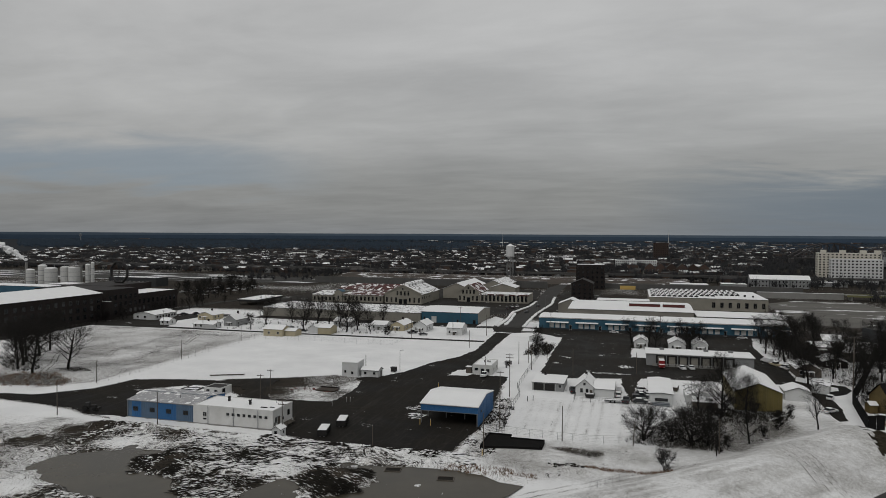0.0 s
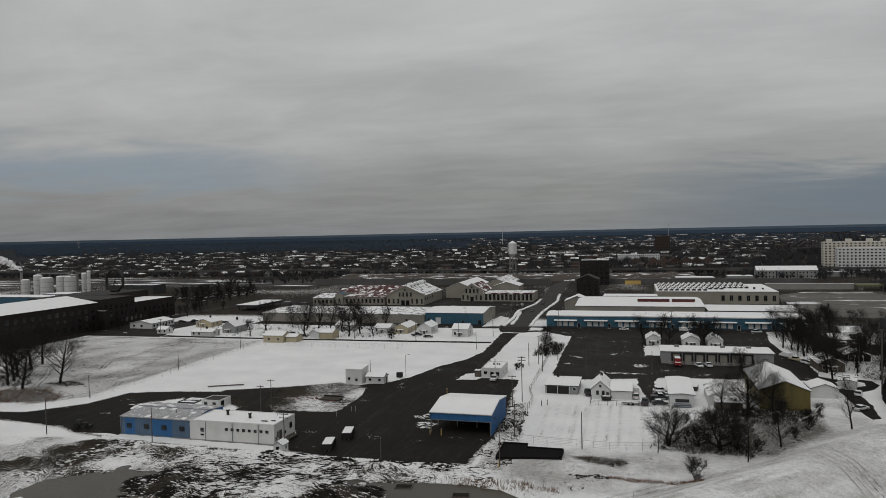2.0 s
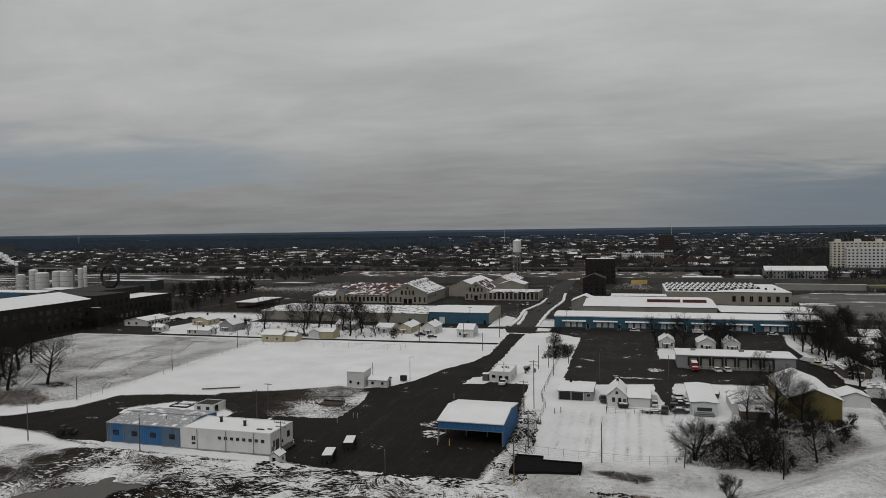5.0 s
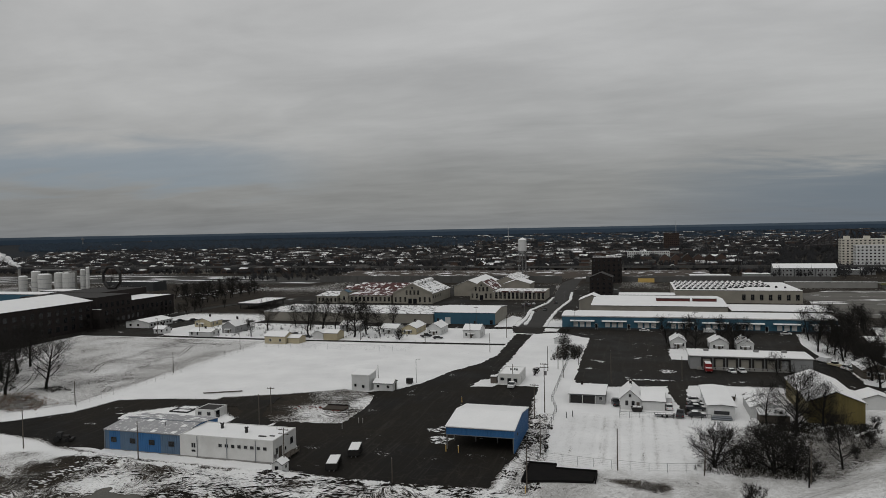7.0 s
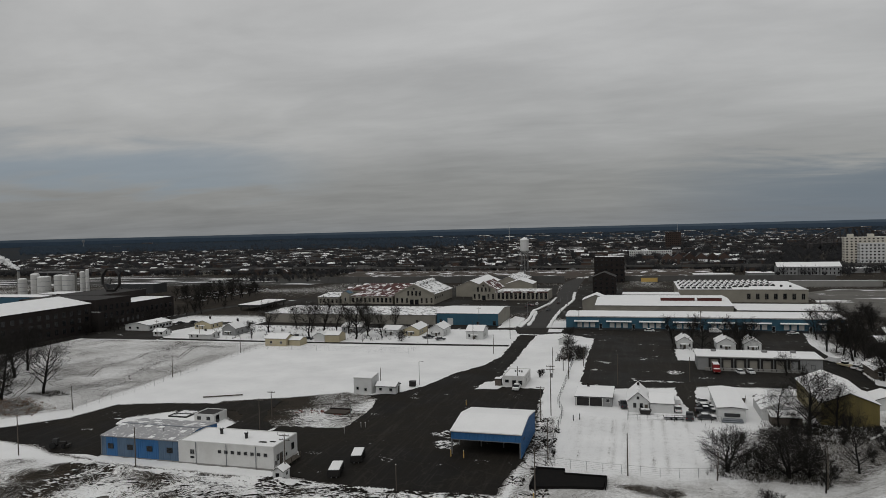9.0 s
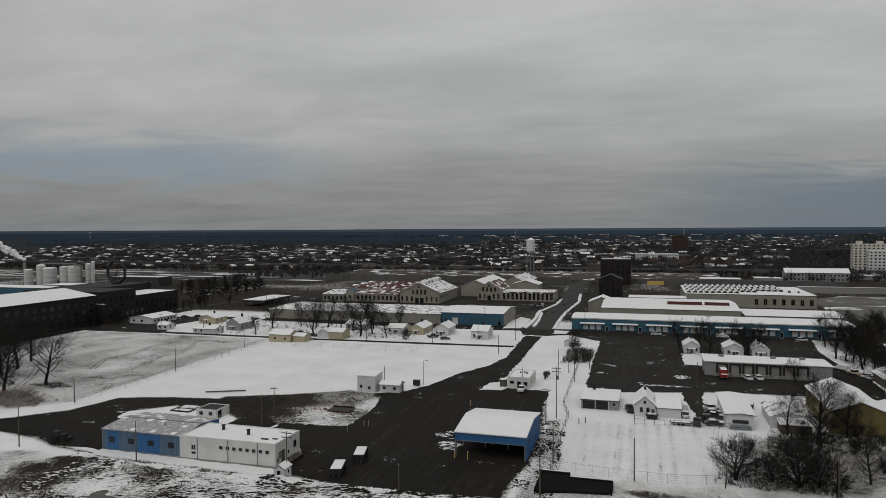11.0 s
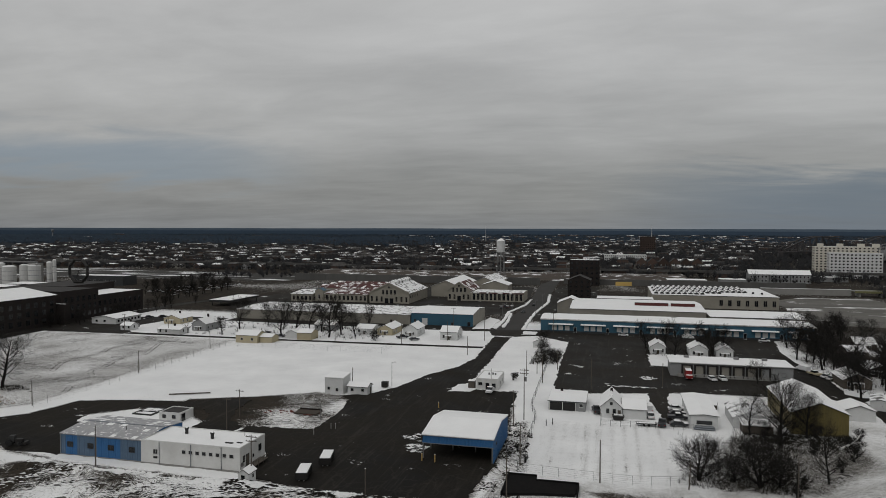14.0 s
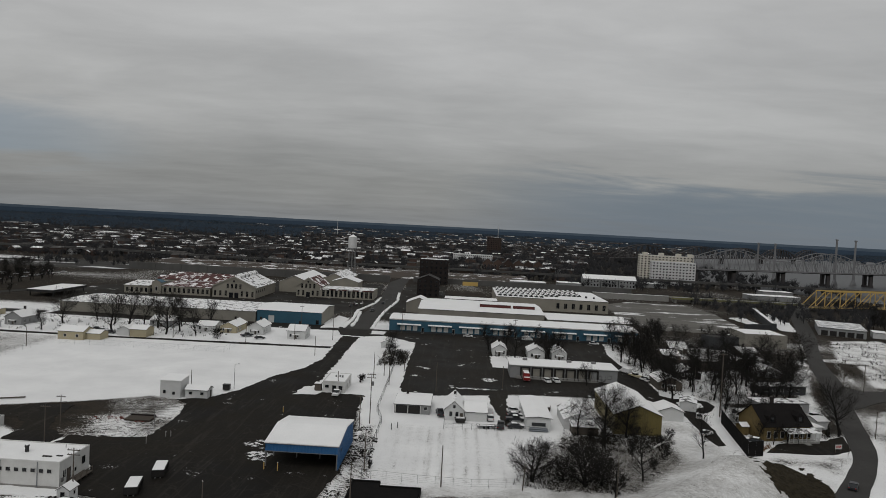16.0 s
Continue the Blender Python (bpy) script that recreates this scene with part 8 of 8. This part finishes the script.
def in_town(x, y):
    return not (-75 < x < -48)


spots = [(x, y) for x, y in ((rs.uniform(-1300, 420), rs.uniform(735, 1500)) for _ in range(5600)) if in_town(x, y)]
brush_wood("town_trees", "bare street trees between the far houses", spots, 1, 28, 12.5, 6.0, .27)
brush_wood("town_trees", "bare trees along the far edge of the town", beyond(3600, 1400, 2300, -.95, .3), 6, 18, 13.5, 7.5, .46)
# the blue of these belts is haze painted into the twig colour
brush_wood("far_woods", "far belt of bare winter woods", beyond(4600, 1700, 2900, -1.1, -.24), 2, 14, 16, 10, .7, "hazed_woods")
brush_wood("far_woods", "scattered far woods beyond the town", beyond(1900, 2100, 3400, -.3, .75), 7, 14, 12, 11, .7, "hazed_woods")
brush_wood("far_woods", "wooded plain towards the horizon", beyond(5200, 2900, 4600, -1.1, .75), 3, 9, 9, 20, 1.3, "hazed_woods")

# the last ridges, distance haze painted into their blue: a plain backdrop all along the horizon
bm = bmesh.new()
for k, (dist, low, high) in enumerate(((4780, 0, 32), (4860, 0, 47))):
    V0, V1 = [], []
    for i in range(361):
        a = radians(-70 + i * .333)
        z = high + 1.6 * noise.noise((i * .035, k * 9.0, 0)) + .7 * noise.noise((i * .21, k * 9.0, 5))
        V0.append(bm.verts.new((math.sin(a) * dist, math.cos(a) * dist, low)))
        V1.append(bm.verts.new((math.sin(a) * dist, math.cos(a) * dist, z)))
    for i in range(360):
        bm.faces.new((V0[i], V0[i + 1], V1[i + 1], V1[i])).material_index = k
b = part("backdrop", bm, "hazed_ridge_near", None, "low wooded ridges along the horizon, distance haze painted into their blue")
b.data.materials.append(M["hazed_ridge_far"])
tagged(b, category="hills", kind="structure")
brush_wood("river_woods", "bare trees on the river bank", [(rs.uniform(180, 330), rs.uniform(470, 620)) for _ in range(170)] + [(rs.uniform(60, 240), rs.uniform(880, 1300)) for _ in range(300)] + [(rs.uniform(100, 230), rs.uniform(690, 800)) for _ in range(120)], 4, 34, 12, 5, .14)
brush_wood("rail_trees", "bare scrub along the rail land", [(rs.uniform(-420, -330), rs.uniform(640, 720)) for _ in range(60)] + [(rs.uniform(-900, -330), rs.uniform(742, 780)) for _ in range(200)], 5, 34, 9, 4, .13)

# embankment, highway, walls
b = tagged(new("embankment"), "long grassy rail embankment with a concrete wall", "embankment", kind="structure")
part("slope", prism(bmesh.new(), [(690, -.5), (716, 5.0), (740, 5.0), (760, -.5)], "x", -318, 60), "rust_bank", b)
part("retaining_wall", boxes((-312, -72, 634, 635, -.5, 6.5), (-52, 150, 652, 653, -.5, 5.0)), "old_concrete", b)
for i in range(30):
    part("wall_rib", boxes((-312 + i * 8, -311.4 + i * 8, 633.6, 634, -.5, 6.4)), "old_concrete", b)
b = tagged(new("highway"), "elevated highway crossing behind the town edge", "highway", kind="structure")
part("deck", boxes((-1500, -318, 786, 800, 5.5, 7.0)), "old_concrete", b)
part("deck", boxes((-318, 700, 770, 784, 5.5, 7.0)), "old_concrete", b)
part("guard_rail", boxes((-1500, -318, 785.6, 786, 7.0, 8.0), (-318, 700, 769.6, 770, 7.0, 8.0)), "old_concrete", b)
for i in range(60):
    x = -1480 + i * 36
    part("pier", boxes((x, x + 1.4, 776, 782, -.3, 5.5) if x > -318 else (x, x + 1.4, 788, 796, -.3, 5.5)), "old_concrete", b)
b = tagged(new("flood_wall"), "long pale concrete flood wall beside the river road", "wall", kind="structure")
part("wall", boxes((104, 168, 598, 599, -.5, 4.6)), "concrete", b)
part("coping", boxes((104, 168, 597.8, 599.2, 4.6, 4.9)), "roof_snow", b)
b = thing("bridge_approach", "low olive-green steel viaduct leading to the yellow bridge", "viaduct")
part("girder", boxes((168, 280, 590, 590.4, 3.0, 4.6), (168, 280, 599, 599.4, 3.0, 4.6)), "olive_steel", b)
part("deck", boxes((168, 280, 590.4, 599, 4.0, 4.5)), "concrete", b)
part("hand_rail", boxes((168, 280, 590.1, 590.25, 5.4, 5.55)), "olive_steel", b)
for k in range(17):
    part("rail_post", boxes((168 + k * 7, 168.2 + k * 7, 590.1, 590.25, 4.6, 5.4)), "olive_steel", b)
for k in range(8):
    part("pier", boxes((171 + k * 15, 172.4 + k * 15, 591, 598.5, -.5, 3.0)), "concrete", b)
sheet("river", "wide grey river below the bridges", "river", [(300, 905), (345, 775), (395, 690), (700, 640), (1800, 900), (2600, 2600), (1500, 3200), (700, 2200), (460, 1500), (360, 1150)], 0.35, "river", 60, 3, 60, .4)
sheet("river", "pale far reach of the river", "river", [(-80, 2060), (120, 1980), (330, 2020), (420, 2180), (260, 2330), (-60, 2300)], 1.2, "river_pale", 40, 6, 61, 3)


def water_tower(x, y):
    b = thing("water_tower", "white water tower on tall braced legs", "water tower", x, y)
    h0, h1, r = 30.0, 40.0, 3.7
    part("tank", tubes(((0, 0, h0), (0, 0, h1), r, r), ((0, 0, h0 - 2.2), (0, 0, h0), .8, r), n=20), "white_siding", b)
    part("roof", tubes(((0, 0, h1), (0, 0, h1 + 2.2), r + .2, .2), n=20), "roof_snow", b)
    part("balcony", tubes(((0, 0, h0 - .1), (0, 0, h0 + .3), r + .8, r + .8), n=20), "steel", b)
    for i in range(4):
        a = math.pi / 4 + i * math.pi / 2
        c, s = math.cos(a), math.sin(a)
        part("leg", tubes(((5.4 * c, 5.4 * s, -.2), (3.3 * c, 3.3 * s, h0), .32, .26)), "steel", b)
    for k in range(4):
        z0, z1 = k * 7.5, (k + 1) * 7.5
        for i in range(4):
            a0, a1 = math.pi / 4 + i * math.pi / 2, math.pi / 4 + (i + 1) * math.pi / 2
            r0, r1 = 5.4 - 2.1 * z0 / h0, 5.4 - 2.1 * z1 / h0
            part("brace", tubes(((r0 * math.cos(a0), r0 * math.sin(a0), z0), (r1 * math.cos(a1), r1 * math.sin(a1), z1), .07, .07), ((r1 * math.cos(a0), r1 * math.sin(a0), z1), (r1 * math.cos(a1), r1 * math.sin(a1), z1), .1, .1), n=4), "steel", b)
    part("riser", tubes(((0, 0, 0), (0, 0, h0 - 2), .5, .5)), "steel", b)
    return b


water_tower(-104.7, 617.0)
b = thing("far_water_tower", "pale far water tower above the woods", "water tower", -2540.0, 2650.0, 0)
part("stem", tubes(((0, 0, -1), (0, 0, 30), 3, 2.4), n=12), "galv", b)
part("tank", tubes(((0, 0, 28), (0, 0, 32), 2.4, 6.5), ((0, 0, 32), (0, 0, 40), 6.5, 6.5), ((0, 0, 40), (0, 0, 43), 6.5, 1.5), n=16), "galv", b)


def slab_block(name, label, x0, x1, y0, y1, h, floors, cols, wall, side=4, rz=0):
    fh = h / floors
    wins = [("window", "S", (i + .6) * (x1 - x0) / (cols + .2), k * fh + fh * .3, (x1 - x0) / cols * .45, fh * .42, None, "glass") for k in range(floors) for i in range(cols)]
    wins += [("window", "W", (i + .5) * (y1 - y0) / side, k * fh + fh * .3, 1.6, fh * .42, None, "glass") for k in range(floors) for i in range(side)]
    return block(name, label, "building", x0, x1, y0, y1, h, wall, "roof_snow", "flat", wins=wins, rz=rz)


slab_block("hotel", "large cream hotel block with rows of dark windows", 209.0, 257.0, 797.0, 812.0, 26.0, 8, 13, "white_siding", 3, -6)
b = slab_block("hotel", "rear cream hotel wing with stepped roof", 206.0, 268.0, 838.0, 856.0, 31.5, 11, 15, "hotel_cream", 4, -6)
for x in (-27, -8, 12, 26):
    part("stair_head", boxes((x, x + 5, -6, 4, 31.8, 35.0)), "hotel_cream", b)
slab_block("apartment_block", "long white apartment block with regular windows", -22.0, 40.0, 1088.0, 1102.0, 11.0, 3, 20, "white_siding", 3)
slab_block("tower_block", "dark brick tower block", 44.0, 74.0, 1462.0, 1480.0, 34.0, 8, 8, "far_brick", 4)
for i in range(3):
    x = 116 + i * 18
    block("town_house_row", "grey two-storey row house with snowy gabled roof", "house", x, x + 17.2, 712.0, 726.0, 8.5, "grey_siding", "roof_snow", "gable_x", 3.6, .5, wins=[("window", "S", 2 + 3.2 * j, 1.5 + 3.8 * k, 1.3, 1.8) for j in range(5) for k in range(2)])
for i in range(6):
    x = 20 + i * 13
    block("row_house", "dark brick row house with zigzag gables", "house", x, x + 12.2, 900.0, 914.0, 9.5, "far_brick", "dark_roof", "gable_y", 5.0, .3, snow=True, wins=[("window", "S", 3, 1.5 + 3.6 * k, 1.2, 1.8) for k in range(2)] + [("window", "S", 9, 1.5 + 3.6 * k, 1.2, 1.8) for k in range(2)])
for x, y, w in ((40, 672, 34), (88, 690, 22), (170, 745, 40), (262, 660, 46), (300, 720, 30)):
    block("low_store", "low store with a broad snowy roof", "store", x, x + w, y, y + 18, 4.2, "grey_siding", "roof_snow", "slab", over=.3)
b = block("yellow_car", "yellow maintenance rail car", "rail car", -6.0, 8.0, 646.0, 649.0, 3.0, "yellow_paint", "yellow_paint", "flat")


def truss_span(b, p, q, z, h, n, r, material, arch=0.0, wide=9.0, end_slope=True):
    """A bridge span of two trusses: chords, posts and diagonals, with a deck."""
    p, q = Vector((*p, z)), Vector((*q, z))
    d = q - p
    side = Vector((-d.y, d.x, 0)).normalized() * wide / 2
    top = lambda t: h * (1 + arch * (math.sin(math.pi * t) - 1)) if arch else h
    for s in (-1, 1):
        bot = [p + d * (k / n) + side * s for k in range(n + 1)]
        up = [v + Vector((0, 0, top(k / n))) for k, v in enumerate(bot)]
        part("bottom_chord", tubes((bot[0], bot[n], r, r), n=4), material, b)
        ks = range(1, n - 1) if end_slope else range(n)
        for k in ks:
            part("top_chord", tubes((up[k], up[k + 1], r * 1.1, r * 1.1), n=4), material, b)
        sticks = [(bot[k], up[k], r * .7, r * .7) for k in range(1 if end_slope else 0, n if end_slope else n + 1)]
        sticks += [((bot[k], up[k + 1], r * .6, r * .6) if k < n / 2 else (up[k], bot[k + 1], r * .6, r * .6)) for k in range(0, n)]
        for e in sticks:
            part("web_bar", tubes(e, n=4), material, b)
    e = [p + side * .94, p - side * .94, q - side * .94, q + side * .94]
    part("deck", prism(bmesh.new(), [(v.x, v.y) for v in e], "z", z - r * .8, z - r * .8 + .7), "bridge_dark", b)


b = thing("yellow_bridge", "yellow steel truss bridge", "bridge", 0, 0)
truss_span(b, (274, 584), (426, 636), 3.2, 13.5, 10, .55, "yellow_paint", wide=9)
part("pier", boxes((270, 276, 580, 588, -.5, 3)), "concrete", b)
part("pier", boxes((422, 430, 632, 638, -.5, 3)), "concrete", b)
b = thing("grey_bridge", "long grey cantilever truss bridge over the river", "bridge", 0, 0)
A, B = Vector((262, 842)), Vector((760, 1060))
side = Vector((-(B - A).y, (B - A).x)).normalized() * 8
PANELS, Z0 = 66, 18.0


def rise_at(t):
    """Height of the truss: deep over the piers, shallow between."""
    w = (1 + math.cos(2 * math.pi * (t - .1275) / .2975)) / 2
    return 12.5 + 13 * w ** 1.2


for sgn in (-1, 1):
    low = [Vector((*(A.lerp(B, k / PANELS) + side * sgn), Z0)) for k in range(PANELS + 1)]
    top = [v + Vector((0, 0, rise_at(k / PANELS))) for k, v in enumerate(low)]
    part("bottom_chord", tubes((low[0], low[-1], .6, .6), n=4), "bridge_grey", b)
    for k in range(PANELS):
        part("top_chord", tubes((top[k], top[k + 1], .6, .6), n=4), "bridge_grey", b)
        part("web_bar", tubes((low[k], top[k], .32, .32), n=4), "bridge_grey", b)
        part("web_bar", tubes((low[k], top[k + 1], .34, .34) if k % 2 else (top[k], low[k + 1], .34, .34), n=4), "bridge_grey", b)
e = [A + side * .94, A - side * .94, B - side * .94, B + side * .94]
part("deck", prism(bmesh.new(), [(v.x, v.y) for v in e], "z", Z0 - 1.2, Z0 + .4), "bridge_dark", b)
for k in (.02, .1275, .278, .425, .575, .7225, .95):
    c = A.lerp(B, k)
    part("pier", boxes((c.x - 2, c.x + 2, c.y - 9, c.y - 5, -.5, 18), (c.x - 2, c.x + 2, c.y + 5, c.y + 9, -.5, 18), (c.x - 2, c.x + 2, c.y - 9, c.y + 9, 15, 18), (c.x - 2.5, c.x + 2.5, c.y - 10, c.y + 10, -.5, 2.5)), "bridge_dark", b)
for x, y, hgt in ((505, 970, 62), (543, 992, 62), (392, 953, 52), (410, 943, 52), (700, 1060, 60), (730, 1075, 60)):
    c = thing("bridge_pylon", "slender grey bridge pylon", "pylon", x, y)
    part("shaft", tubes(((0, 0, -.3), (0, 0, 8), 5.0, 1.8), ((0, 0, 8), (0, 0, hgt), 1.8, 1.2), n=8), "bridge_grey", c)
    part("head", boxes((-1.5, 1.5, -1.5, 1.5, hgt, hgt + 1.4)), "bridge_grey", c)
b = thing("black_bridge", "dark arched steel railway bridge", "bridge", 0, 0)
for k in range(5):
    p, q = Vector((260, 1250)).lerp(Vector((1059, 2077)), k / 5), Vector((260, 1250)).lerp(Vector((1059, 2077)), (k + 1) / 5)
    truss_span(b, p, q, 12.5, 25, 12, 1.0, "bridge_dark", arch=.85, wide=12, end_slope=False)
    part("pier", boxes((p.x - 3, p.x + 3, p.y - 7, p.y + 7, -.5, 12.5)), "bridge_dark", b)
for x, y in ((-430, 2300), (130, 2700)):
    b = thing("radio_mast", "thin far radio mast", "mast", x, y, 0)
    part("shaft", tubes(((0, 0, -1), (0, 0, 62), 1.0, .6), n=5), "frame", b)
